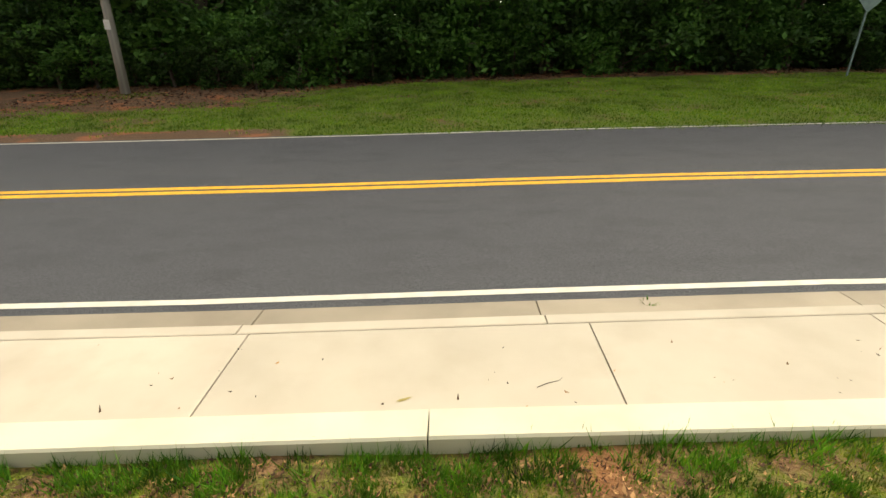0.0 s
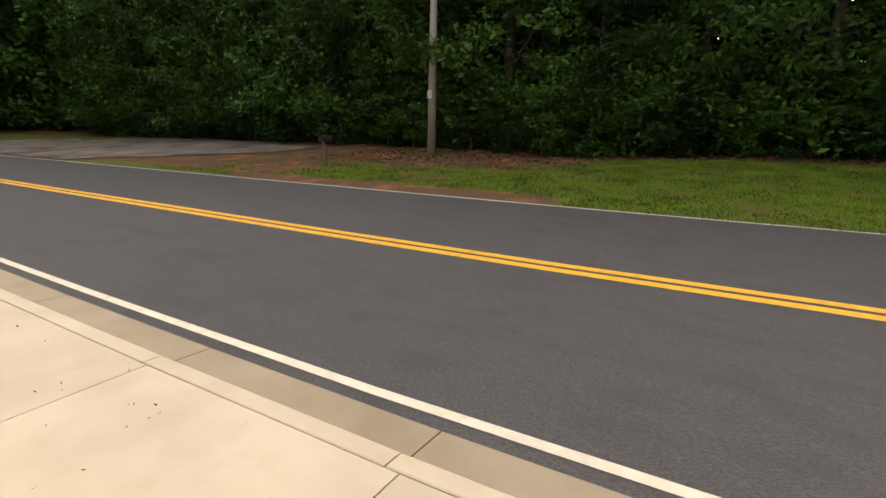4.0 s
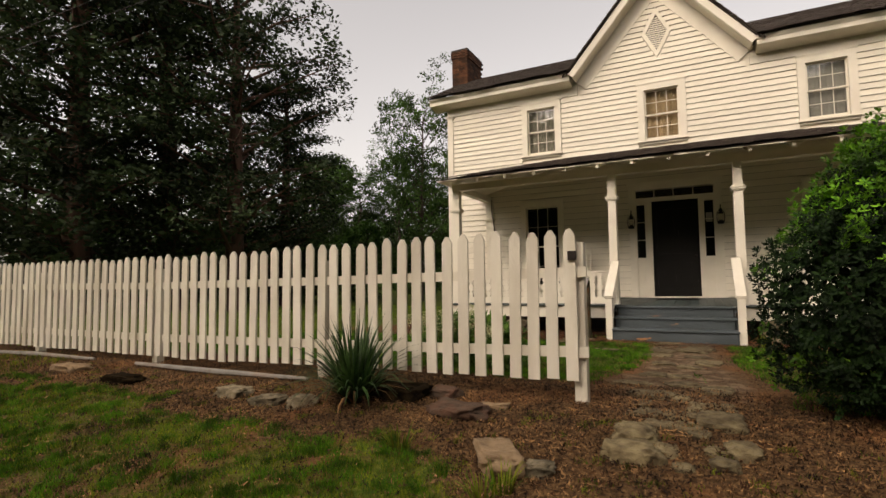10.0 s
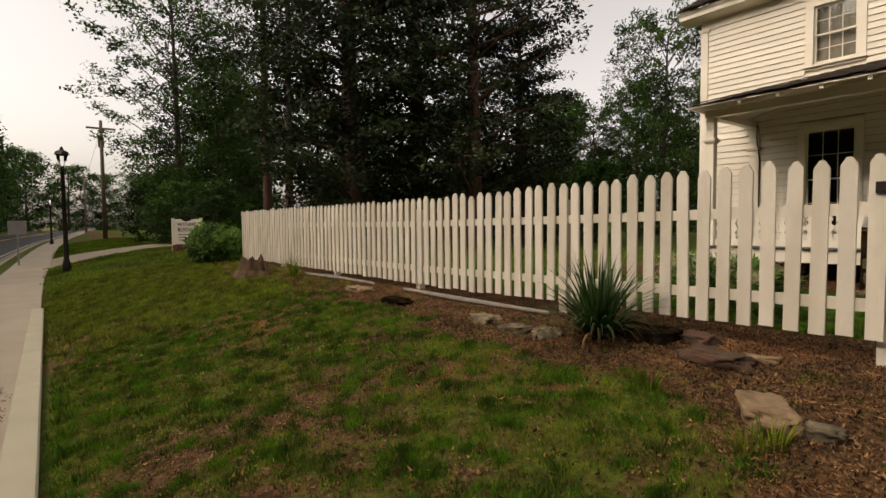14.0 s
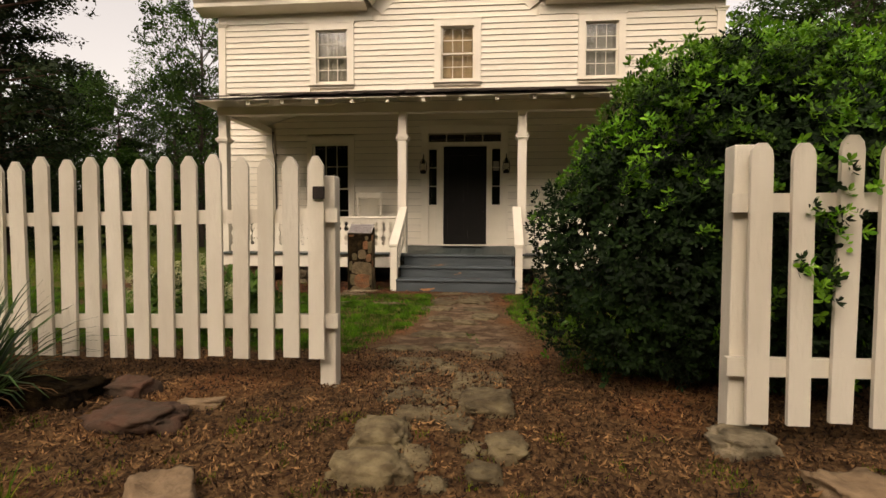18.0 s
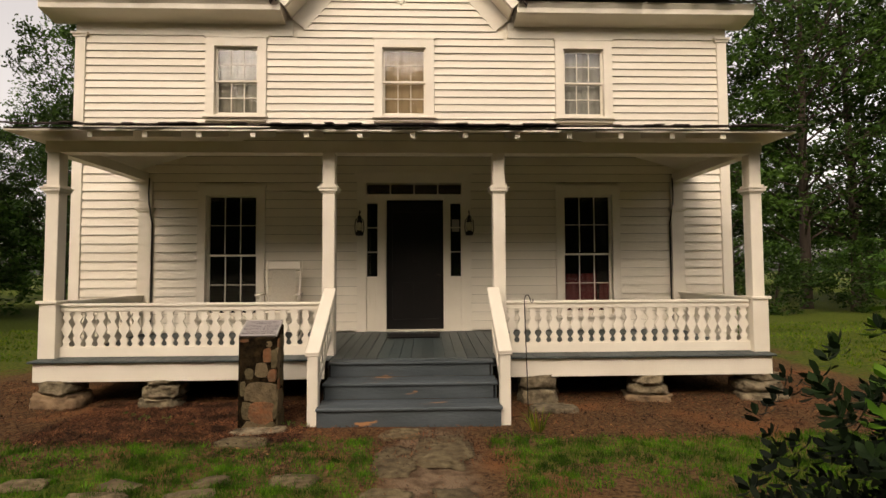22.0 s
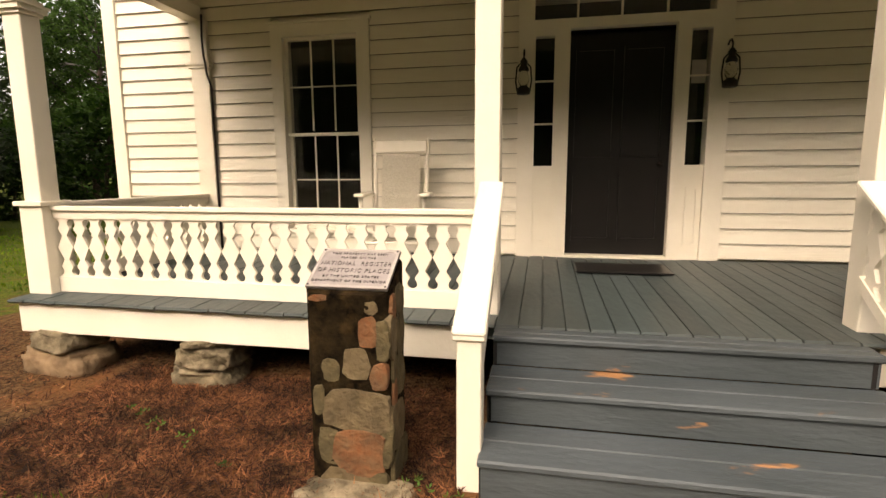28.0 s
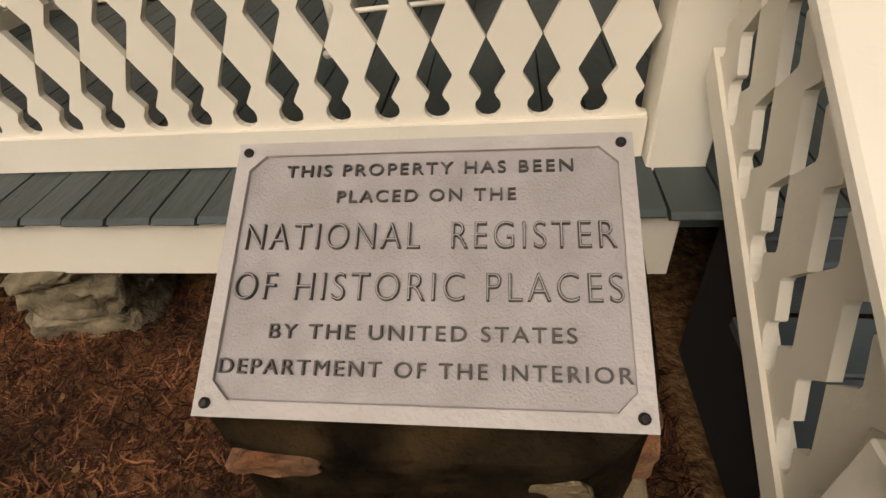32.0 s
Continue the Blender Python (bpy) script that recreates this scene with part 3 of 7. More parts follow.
JOINTS = [-150, -110, -80, -60, -48, -40, -34, -29, -25] + [-22.6 + 2.2 * i for i in range(10)] + [-0.55, 2.15, 4.63, 7.43, 10.2] + [13.0 + 2.8 * i for i in range(11)] + [44, 52, 62, 80, 120]
for a, b in zip(JOINTS, JOINTS[1:]):
    if a < -11.7:
        wo = 1.22
    elif 26.9 < a < 40:
        wo = 0.74
    elif a < -11:
        wo = 1.36
    elif a < -9:
        wo = 1.44
    else:
        wo = WIDE
    slab("slab", a, b, [(-0.10 if a > -12.5 else 0.0, 0.0), (0.012, 0.002), (wo - 0.012, -0.020), (wo, -0.026), (wo, -0.2), (-0.10 if a > -12.5 else 0.0, -0.2)], M_CONC, pavement)
GJ = [-150, -90, -50, -30, -20, -14, -9, -6, -3, -0.22, 2.26, 4.71, 7.46, 10.2, 12.9, 15, 18, 22, 27, 33, 45, 60, 90, 140]
for a, b in zip(GJ, GJ[1:]):
    slab("kerb_stone", a, b, [(WIDE + 0.008, -0.025), (WIDE + 0.02, -0.02), (WIDE + 0.15, -0.03), (WIDE + 0.19, -0.06), (WIDE + 0.20, -0.115), (WIDE + 0.20, -0.3), (WIDE + 0.008, -0.3)], M_CONC, kerb, side=street)
    slab("gutter", a, b, [(WIDE + 0.203, -0.118), (WIDE + 0.24, -0.122), (NEAR - 0.19, -0.145), (NEAR - 0.19, -0.3), (WIDE + 0.203, -0.3)], M_GUTTER, kerb, side=street)
WJ = [-12.3, -9, -6, -3, 0.64, 3.8, 6.9, 10, 13, 16, 19, 22, 25, 28, 31]
for a, b in zip(WJ, WJ[1:]):
    ha, hb = wall_h(a), wall_h(b)
    bm = B()
    rows = []
    for x, h in ((a + 0.004, ha), (b - 0.004, hb)):
        rows.append([bm.verts.new((x, street(x) + o, walk_z(x) + k)) for o, k in ((0.068, h - 0.012), (0.08, h), (0.258, h), (0.27, h - 0.012), (0.272, h - 0.35), (0.068, -0.1))])
    for k in range(6):
        bm.faces.new((rows[0][k], rows[1][k], rows[1][(k + 1) % 6], rows[0][(k + 1) % 6]))
    bm.faces.new(rows[0]), bm.faces.new(rows[1][::-1])
    part("wall_piece", bm, M_WALLC, kerb_wall)
# grass strips between pavement and kerb
for x0, x1, step, wo in ((-60, -10.85, 1.0, 1.24), (27.02, 40.98, 0.7, 0.75)):
    sv, sf = [], []
    SX = steps_of((x0, x1, step))
    for x in SX:
        for k in range(3):
            sv.append((x, (inner(x) - wo) * (1 - k / 2) + (street(x) - WIDE) * k / 2, walk_z(x) - 0.02 + (0.02 if k == 1 else 0)))
    for i in range(len(SX) - 1):
        for k in range(2):
            sf.append((i * 3 + k, i * 3 + k + 1, i * 3 + k + 4, i * 3 + k + 3))
    verge = raw("verge_strip", sv, sf, M_LAWN, "narrow grass strip between pavement and kerb", "ground", "structure")
    va = verge.data.attributes.new("cover", "FLOAT", "POINT")
    va.data.foreach_set("value", [0.8] * len(sv))

# concrete driveway crossing the lawn beyond the sign
def on_drive(x, y):
    u = max(0.0, min(1.0, (y - inner(x)) / 3.6))
    return -29.9 + 1.4 * u < x < -23.6 - 1.5 * u and y < 0


dv, df = [], []
for j in range(25):
    u = min(1, j / 8)
    for i in range(9):
        x = -29.9 + 1.4 * u + (4.9 - 1.4 * u + 1.4 - 1.5 * u) * i / 8
        y = inner(x) + 0.01 + 0.45 * j
        dv.append((x, y, ground_z(x, y) + 0.035))
for j in range(24):
    for i in range(8):
        df.append((j * 9 + i, j * 9 + i + 1, j * 9 + i + 10, j * 9 + i + 9))
raw("driveway", dv, df, M_GUTTER, "grey concrete driveway across the lawn", "driveway", "structure")

# ---- the farmhouse ----
HX0, HX1, HD = -5.44, 5.21, 4.6
FLOOR = 0.56
house = thing("farmhouse", (-0.1, 2, -0.1), "white clapboard two-storey farmhouse with a central gable and front porch", "house")
GX, GHALF, GPEAK, EAVE = -0.225, 1.87, 7.93, 5.72


def deck_z(y):
    return 0.545 + 0.03 * y


# openings in the front wall: x0, x1, z0, z1
UP = [(-3.375, -2.40), (-0.662, 0.324), (2.325, 3.275)]
LOW = [(-3.33, -2.52), (2.42, 3.225)]
DOOR = (-0.93, 0.91, 0.5, 3.06)
HOLES = [(a + 0.14, b - 0.14, 4.05, 5.17) for a, b in UP] + [(a, b, 0.80, 2.735) for a, b in LOW] + [(-0.79, 0.76, 0.54, 2.93)]


def wall_grid(bm, x0, x1, z0, z1, holes, y0, y1):
    xs = sorted({x0, x1, *[h[0] for h in holes], *[h[1] for h in holes]})
    zs = sorted({z0, z1, *[h[2] for h in holes], *[h[3] for h in holes]})
    for a, b in zip(xs, xs[1:]):
        for c, d in zip(zs, zs[1:]):
            mx, mz = (a + b) / 2, (c + d) / 2
            if not any(h[0] < mx < h[1] and h[2] < mz < h[3] for h in holes):
                box(bm, a, b, y0, y1, c, d)
    return bm


bm = wall_grid(B(), HX0 + 0.02, HX1 - 0.02, 0.3, 5.75, HOLES, 0.02, 0.16)
prism(bm, [(GX - GHALF + 0.17, 5.75), (GX + GHALF - 0.17, 5.75), (GX, GPEAK - 0.06)], 0.02, 0.16)
bmesh.ops.remove_doubles(bm, verts=bm.verts, dist=0.001)
front_wall = part("wall", bm, M_SIDING, house, "white painted front wall")
for sx in (HX0 + 0.02, HX1 - 0.16):
    bm = B()
    prism(bm, [(0.16, 0.3), (HD, 0.3), (HD, 5.85), (HD / 2, 6.9), (0.16, 5.85)], sx, sx + 0.14, axis="x")
    part("wall", bm, M_SIDING, house)
part("wall", box(B(), HX0 + 0.16, HX1 - 0.16, HD - 0.14, HD, 0.3, 5.85), M_SIDING, house)
# unlit rooms behind the panes: their gloom is put into near-black surfaces
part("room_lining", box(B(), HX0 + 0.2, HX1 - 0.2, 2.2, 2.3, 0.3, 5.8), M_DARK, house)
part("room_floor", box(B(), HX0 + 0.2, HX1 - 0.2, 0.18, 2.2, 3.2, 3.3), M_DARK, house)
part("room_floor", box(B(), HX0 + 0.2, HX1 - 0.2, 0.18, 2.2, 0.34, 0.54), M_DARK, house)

# clapboards, course by course, between the casings
COURSE = 0.14


def board_spans(z):
    """Stretches of wall that are boarded at height z."""
    lo, hi = HX0 + 0.16, HX1 - 0.16
    if z > 5.33:
        f = (z + COURSE - 5.37) / 1.18 - 0.02
        lo, hi = GX - 1.74 + f, GX + 1.74 - f
        if hi - lo < 0.12:
            return []
    cuts = []
    for a, b in UP:
        if 3.90 < z + COURSE / 2 < 5.32:
            cuts.append((a, b))
    for a, b in LOW:
        if 0.7 < z + COURSE / 2 < 2.89:
            cuts.append((a - 0.125, b + 0.125))
    if z < DOOR[3]:
        cuts.append((DOOR[0], DOOR[1]))
    if z < 2.95:
        cuts += [(-4.37, -4.17), (4.20, 4.40)]
    out, x = [], lo
    for a, b in sorted(cuts):
        if a > x + 0.02:
            out.append((x, a))
        x = max(x, b)
    if hi > x + 0.02:
        out.append((x, hi))
    return out


z = FLOOR
rs = random.Random(5)
while z < 7.5:
    for a, b in board_spans(z):
        if 5.87 < z + COURSE / 2 < 7.05:
            half = 0.315 * (1 - abs(z + COURSE / 2 - 6.46) / 0.585)
            segs = [(a, GX + 0.01 - half), (GX + 0.01 + half, b)] if half > 0.03 else [(a, b)]
        else:
            segs = [(a, b)]
        for c, d in segs:
            if d - c < 0.03:
                continue
            tilt = rs.uniform(-0.0015, 0.0015)
            bm = B()
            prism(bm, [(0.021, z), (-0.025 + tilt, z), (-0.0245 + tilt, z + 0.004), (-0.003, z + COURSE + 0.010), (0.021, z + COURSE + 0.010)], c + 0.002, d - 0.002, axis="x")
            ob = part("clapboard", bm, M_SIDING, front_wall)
            # lower edge painted darker: grime and the lap's shadow line in one colour
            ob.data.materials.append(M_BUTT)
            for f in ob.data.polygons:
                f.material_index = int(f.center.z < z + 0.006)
    z += COURSE
    if z > 3.4:
        COURSE = 0.122
# corner boards with capitals, frieze
for x0, x1 in ((HX0, HX0 + 0.16), (HX1 - 0.16, HX1)):
    part("corner_board", soften(box(B(), x0, x1, -0.042, 0.03, 0.3, 5.30), 0.004), M_WHITE, house)
    bm = box(B(), x0 - 0.03, x1 + 0.03, -0.06, 0.03, 5.30, 5.34)
    box(bm, x0 - 0.05, x1 + 0.05, -0.08, 0.03, 5.34, 5.37)
    part("corner_capital", bm, M_WHITE, house)
for x0, x1 in ((HX0, GX - 1.76), (GX + 1.76, HX1)):
    part("frieze_board", box(B(), x0, x1, -0.022, 0.02, 5.35, 5.60), M_WHITE, house)
# cornice: sloping soffit, fascia, crown
for x0, x1 in ((-5.80, GX - GHALF), (GX + GHALF, 5.49)):
    bm = B()
    prism(bm, [(0.02, 5.53), (-0.34, 5.60), (-0.36, 5.61), (-0.36, 5.69), (-0.40, 5.75), (-0.40, 5.775), (0.02, 5.88)], x0, x1, axis="x")
    part("cornice", bm, M_WHITE, house, "white boxed cornice")
sl = (GPEAK - EAVE) / GHALF
for sgn in (-1, 1):
    # raking cornice of the gable, a box along the slope
    def rake(d0, d1, y0, y1):
        """d: distance below the roof line, square to the slope."""
        n = Vector((sgn * sl, 1)).normalized()
        p = [Vector((GX + sgn * (GHALF + 0.02), EAVE + 0.02)), Vector((GX, GPEAK + 0.03))]
        q = []
        for base, d in ((p[0], d0), (p[0], d1), (p[1], d1), (p[1], d0)):
            v = base - n * d
            if base is p[1]:
                v = Vector((GX, base.y - d / n.y))
            q.append((v.x, v.y))
        return prism(B(), q, y0, y1)
    part("raking_cornice", rake(0.0, 0.14, -0.40, -0.355), M_WHITE, house, "white raking board of the gable")
    part("raking_soffit", rake(0.10, 0.15, -0.355, 0.02), M_WHITE, house)
    part("raking_frieze", rake(0.15, 0.44, -0.026, 0.018), M_WHITE, house)
# diamond vent
DZ = 6.46
vent = part("gable_vent", B(), M_DARK, house, "white diamond louvre vent")
bm = bmesh.new()
# near-black backing paints the shade behind the louvres
prism(bm, [(GX + 0.01, DZ + 0.48), (GX + 0.01 + 0.26, DZ), (GX + 0.01, DZ - 0.48), (GX + 0.01 - 0.26, DZ)], 0.0, 0.03)
vent.data = mesh_of(bm, M_DARK)
for sx in (-1, 1):
    for sz in (-1, 1):
        a, b = Vector((GX + 0.01, DZ + sz * 0.585)), Vector((GX + 0.01 + sx * 0.315, DZ))
        c, d = Vector((GX + 0.01, DZ + sz * 0.41)), Vector((GX + 0.01 + sx * 0.22, DZ))
        bm = B()
        prism(bm, [tuple(a), tuple(b), tuple(d), tuple(c)], -0.035, 0.0)
        part("vent_frame", bm, M_WHITE, vent)
for k in range(17):
    zz = DZ - 0.38 + 0.76 * k / 16
    w = 0.215 * (1 - abs(zz - DZ) / 0.415)
    if w > 0.02:
        bm = B()
        prism(bm, [(-0.022, zz - 0.018), (-0.016, zz - 0.022), (0.0, zz + 0.012), (-0.006, zz + 0.014)], GX + 0.01 - w, GX + 0.01 + w, axis="x")
        part("louvre", bm, M_WHITE, vent)


def window(x0, x1, z0, z1, rows, casing, sill=True, cloth=None, name="window"):
    """A double-hung window in the front wall; x0..x1, z0..z1 is the glazed opening."""
    win = part(name, box(B(), x0, x1, -0.045, 0.03, z1, z1 + casing), M_WHITE, house, "white double-hung sash window")
    for a in (x0 - casing, x1):
        part("side_casing", box(B(), a, a + casing, -0.045, 0.03, z0 - 0.02, z1 + casing), M_WHITE, win)
    bm = box(B(), x0 - casing - 0.025, x1 + casing + 0.025, -0.075, 0.03, z0 - 0.06, z0 - 0.02)
    box(bm, x0 - casing, x1 + casing, -0.028, 0.02, z0 - 0.11, z0 - 0.06)
    part("sill", soften(bm, 0.004), M_WHITE, win)
    bm = box(B(), x0 - casing - 0.02, x1 + casing + 0.02, -0.055, 0.02, z1 + casing, z1 + casing + 0.03)
    part("drip_cap", bm, M_WHITE, win)
    zm = (z0 + z1) / 2
    for k, (a, b, y) in enumerate(((z0, zm + 0.015, 0.05), (zm - 0.015, z1, 0.02))):
        f = 0.035
        bm = box(B(), x0, x0 + f, y, y + 0.03, a, b)
        box(bm, x1 - f, x1, y, y + 0.03, a, b)
        box(bm, x0 + f, x1 - f, y, y + 0.03, a, a + (0.05 if k == 0 else 0.03))
        box(bm, x0 + f, x1 - f, y, y + 0.03, b - 0.03, b)
        w = (x1 - x0 - 2 * f) / 3
        for i in (1, 2):
            box(bm, x0 + f + i * w - 0.0055, x0 + f + i * w + 0.0055, y + 0.004, y + 0.026, a + 0.05, b - 0.03)
        for i in range(1, rows):
            zz = a + 0.04 + (b - a - 0.07) * i / rows
            box(bm, x0 + f, x1 - f, y + 0.005, y + 0.025, zz - 0.0055, zz + 0.0055)
        part("sash", bm, M_WHITE, win)
        for i in range(3):
            for j in range(rows):
                za, zb = a + 0.04 + (b - a - 0.07) * j / rows, a + 0.04 + (b - a - 0.07) * (j + 1) / rows
                bm = box(B(), x0 + f + i * w, x0 + f + (i + 1) * w, y + 0.013, y + 0.016, za, zb)
                tw = Matrix.Rotation(rs.uniform(-0.008, 0.008), 4, "Z") @ Matrix.Rotation(rs.uniform(-0.008, 0.008), 4, "X")
                c = Vector(((x0 + f + (i + 0.5) * w), y + 0.0145, (za + zb) / 2))
                bmesh.ops.transform(bm, matrix=Matrix.Translation(c) @ tw @ Matrix.Translation(-c), verts=bm.verts)
                part("pane", bm, M_GLASS, win).visible_shadow = False
    if cloth:
        for a, b, c, d, material in cloth:
            bm = B()
            n = 16
            vs = []
            for i in range(n + 1):
                x = a + (b - a) * i / n
                yy = 0.135 + 0.018 * math.sin(i * 1.9 + a * 7)
                vs.append((bm.verts.new((x, yy, c)), bm.verts.new((x, yy + 0.01, d))))
            for p, q in zip(vs, vs[1:]):
                bm.faces.new((p[0], q[0], q[1], p[1]))
            part("curtain", bm, material, win, smooth=True)
    return win


for i, (a, b) in enumerate(UP):
    # third blind is greyed in colour for the sky reflected in its panes
    cl = [(a + 0.13, b - 0.13, 4.06, 5.18, (M_CURTAIN, M_BLIND, M_BLIND_GREY)[i])]
    window(a + 0.14, b - 0.14, 4.05, 5.17, 2, 0.14, cloth=cl)
window(*LOW[0], 0.80, 2.735, 2, 0.125)
window(*LOW[1], 0.80, 2.735, 2, 0.125, cloth=[(2.43, 3.0, 0.8, 1.45, M_RED), (3.05, 3.22, 0.8, 1.3, M_RED)])

# front door with sidelights and transom
door = part("front_door", B(), M_BLACK, house, "black panelled front door")
bm = bmesh.new()
box(bm, -0.46, 0.46, 0.06, 0.10, FLOOR + 0.01, 2.62)
for px in (-0.40, 0.03):
    for z0, z1 in ((0.70, 1.32), (1.50, 2.50)):
        mo = B()
        for a, b, c, d in ((px, px + 0.37, z0, z0 + 0.03), (px, px + 0.37, z1 - 0.03, z1), (px, px + 0.03, z0 + 0.03, z1 - 0.03), (px + 0.34, px + 0.37, z0 + 0.03, z1 - 0.03)):
            box(mo, a, b, 0.045, 0.06, c, d)
        part("panel_moulding", mo, M_BLACK, door)
door.data = mesh_of(bm, M_BLACK)
part("knob", lathe(B(), [(0.012, -0.01), (0.028, 0.0), (0.030, 0.02), (0.018, 0.035)], 12, (0.38, 0.02, 1.42)), M_IRON, door, smooth=True)
door_case = part("door_case", box(B(), -0.785, 0.76, -0.045, 0.05, 2.66, 2.745), M_WHITE, house, "white panelled door surround")
for x0, x1, z0, z1 in ((-0.93, -0.785, 0.54, 3.06), (0.76, 0.91, 0.54, 3.06), (-0.785, 0.76, 2.93, 3.06), (-0.60, -0.46, 0.54, 2.66), (0.46, 0.575, 0.54, 2.66),
                       (-0.785, -0.775, 0.54, 2.66), (0.745, 0.76, 0.54, 2.66), (-0.775, -0.60, 2.60, 2.66), (0.575, 0.745, 2.60, 2.66)):
    part("jamb", box(B(), x0, x1, -0.045, 0.05, z0, z1), M_WHITE, door_case)
for x0, x1 in ((-0.775, -0.60), (0.575, 0.745)):
    bm = box(B(), x0, x1, -0.012, 0.04, 0.54, 1.42)
    for a, b, c, d in ((x0 + 0.03, x1 - 0.03, 0.68, 0.70), (x0 + 0.03, x1 - 0.03, 1.20, 1.22), (x0 + 0.03, x0 + 0.05, 0.70, 1.20), (x1 - 0.05, x1 - 0.03, 0.70, 1.20)):
        box(bm, a, b, -0.022, -0.012, c, d)
    part("side_panel", bm, M_WHITE, door_case)
    for k in range(3):
        za, zb = 1.42 + 1.18 * k / 3, 1.42 + 1.18 * (k + 1) / 3
        part("pane", box(B(), x0, x1, 0.012, 0.016, za + 0.006, zb - 0.006), M_GLASS, door_case).visible_shadow = False
        if k:
            part("muntin", box(B(), x0, x1, 0.0, 0.024, za - 0.008, za + 0.008), M_WHITE, door_case)
for k in range(4):
    a, b = -0.785 + 1.545 * k / 4, -0.785 + 1.545 * (k + 1) / 4
    part("pane", box(B(), a + 0.008, b - 0.008, 0.012, 0.016, 2.75, 2.925), M_GLASS, door_case).visible_shadow = False
    if k:
        part("muntin", box(B(), a - 0.009, a + 0.009, 0.0, 0.024, 2.745, 2.93), M_WHITE, door_case)
part("threshold", soften(box(B(), -0.48, 0.48, -0.06, 0.10, 0.535, 0.568), 0.004), M_WHITE, door_case)
bm = box(B(), -0.97, 0.95, -0.05, 0.02, 3.06, 3.10)
part("door_cap", bm, M_WHITE, door_case)

# pilasters on the wall
for px in (-4.27, 4.30):
    bm = box(B(), px - 0.10, px + 0.10, -0.06, 0.02, 0.54, 2.95)
    box(bm, px - 0.125, px + 0.125, -0.085, 0.02, 2.47, 2.50)
    box(bm, px - 0.14, px + 0.14, -0.10, 0.02, 2.50, 2.53)
    part("pilaster", bm, M_WHITE, house, "white half post on the wall")

# cables run down beside the pilasters
for sx, cx in ((-1, -4.20), (1, 4.215)):
    bm = tube(B(), [(cx, -0.075, 3.0), (cx + 0.004 * sx, -0.085, 2.75), (cx - 0.012 * sx, -0.10, 2.58), (cx - 0.05 * sx, -0.13, 2.50), (cx - 0.05 * sx, -0.12, 2.40), (cx - 0.042 * sx, -0.045, 2.28), (cx - 0.044 * sx, -0.045, 1.4), (cx - 0.042 * sx, -0.045, 0.53)], 0.011, 7)
    single("cable", bm, M_IRON, "thin dark cable down beside the porch pilaster", "cable", "porch cables", smooth=True)

# ---- porch ----
PF, PX = -2.12, 4.36
bm = B()
deck = part("porch_floor", bm, M_DECK, house, "grey painted tongue-and-groove porch floor")
bm = bmesh.new()
prism(bm, [(-0.03, 0.36), (PF + 0.03, 0.36), (PF + 0.03, deck_z(PF) - 0.03), (-0.03, deck_z(0) - 0.03)], -PX + 0.02, PX - 0.02, axis="x")
deck.data = mesh_of(bm, M_DECK)
n = 66
bw = 2 * (PX + 0.03) / n
bm = B()
prism(bm, [(-0.022, deck_z(0) - 0.026), (-2.18, deck_z(-2.18) - 0.026), (-2.195, deck_z(-2.18) - 0.012), (-2.18, deck_z(-2.18)), (-0.022, deck_z(0))], -bw / 2 + 0.0038, bw / 2 - 0.0038, axis="x")
board_me = mesh_of(bm, M_DECK)
for i in range(n):
    x = -PX - 0.03 + (i + 0.5) * bw
    piece("floor_board", board_me, deck, Matrix.Translation((x, rs.uniform(-0.006, 0.006), rs.uniform(-0.0015, 0.0015))))
for x0, x1 in ((-PX, -1.015), (1.04, PX)):
    part("skirt_board", soften(box(B(), x0, x1, PF - 0.02, PF + 0.02, 0.235, 0.448), 0.004), M_WHITE, house, "white porch skirt board")
for sx in (-1, 1):
    part("skirt_board", box(B(), sx * PX - 0.02, sx * PX + 0.02, PF + 0.02, 0.0, 0.235, 0.45), M_WHITE, house)


POSTS = (-4.30, -1.005, 1.085, 4.32)
PY = -1.92
for px in POSTS:
    bm = box(B(), px - 0.075, px + 0.075, PY - 0.075, PY + 0.075, 0.47, 2.95)
    post = part("porch_post", soften(bm, 0.006), M_WHITE, house, "white square porch post with a moulded cap")
    bm = B()
    for w, z0, z1 in ((0.09, 2.455, 2.48), (0.11, 2.48, 2.515), (0.122, 2.515, 2.53), (0.095, 2.53, 2.56)):
        box(bm, px - w, px + w, PY - w, PY + w, z0, z1)
    part("post_cap", bm, M_WHITE, post)
    if abs(px) > 4:
        part("post_base", soften(box(B(), px - 0.10, px + 0.10, PY - 0.10, PY + 0.10, 0.482, 1.13), 0.005), M_WHITE, post)
        part("base_cap", soften(box(B(), px - 0.125, px + 0.125, PY - 0.125, PY + 0.125, 1.13, 1.165), 0.005), M_WHITE, post)
# beams
part("porch_beam", box(B(), -4.39, 4.41, PY - 0.085, PY + 0.085, 2.95, 3.09), M_WHITE, house)
for sx in (-1, 1):
    part("porch_beam", box(B(), sx * 4.31 - 0.075, sx * 4.31 + 0.075, PY + 0.085, -0.03, 2.95, 3.09), M_WHITE, house)
# hipped porch roof: underside boards, rafter tails, shingles
EY, EX, EZ, TZ = -2.42, 4.55, 3.055, 3.76
RX = EX - 2.42


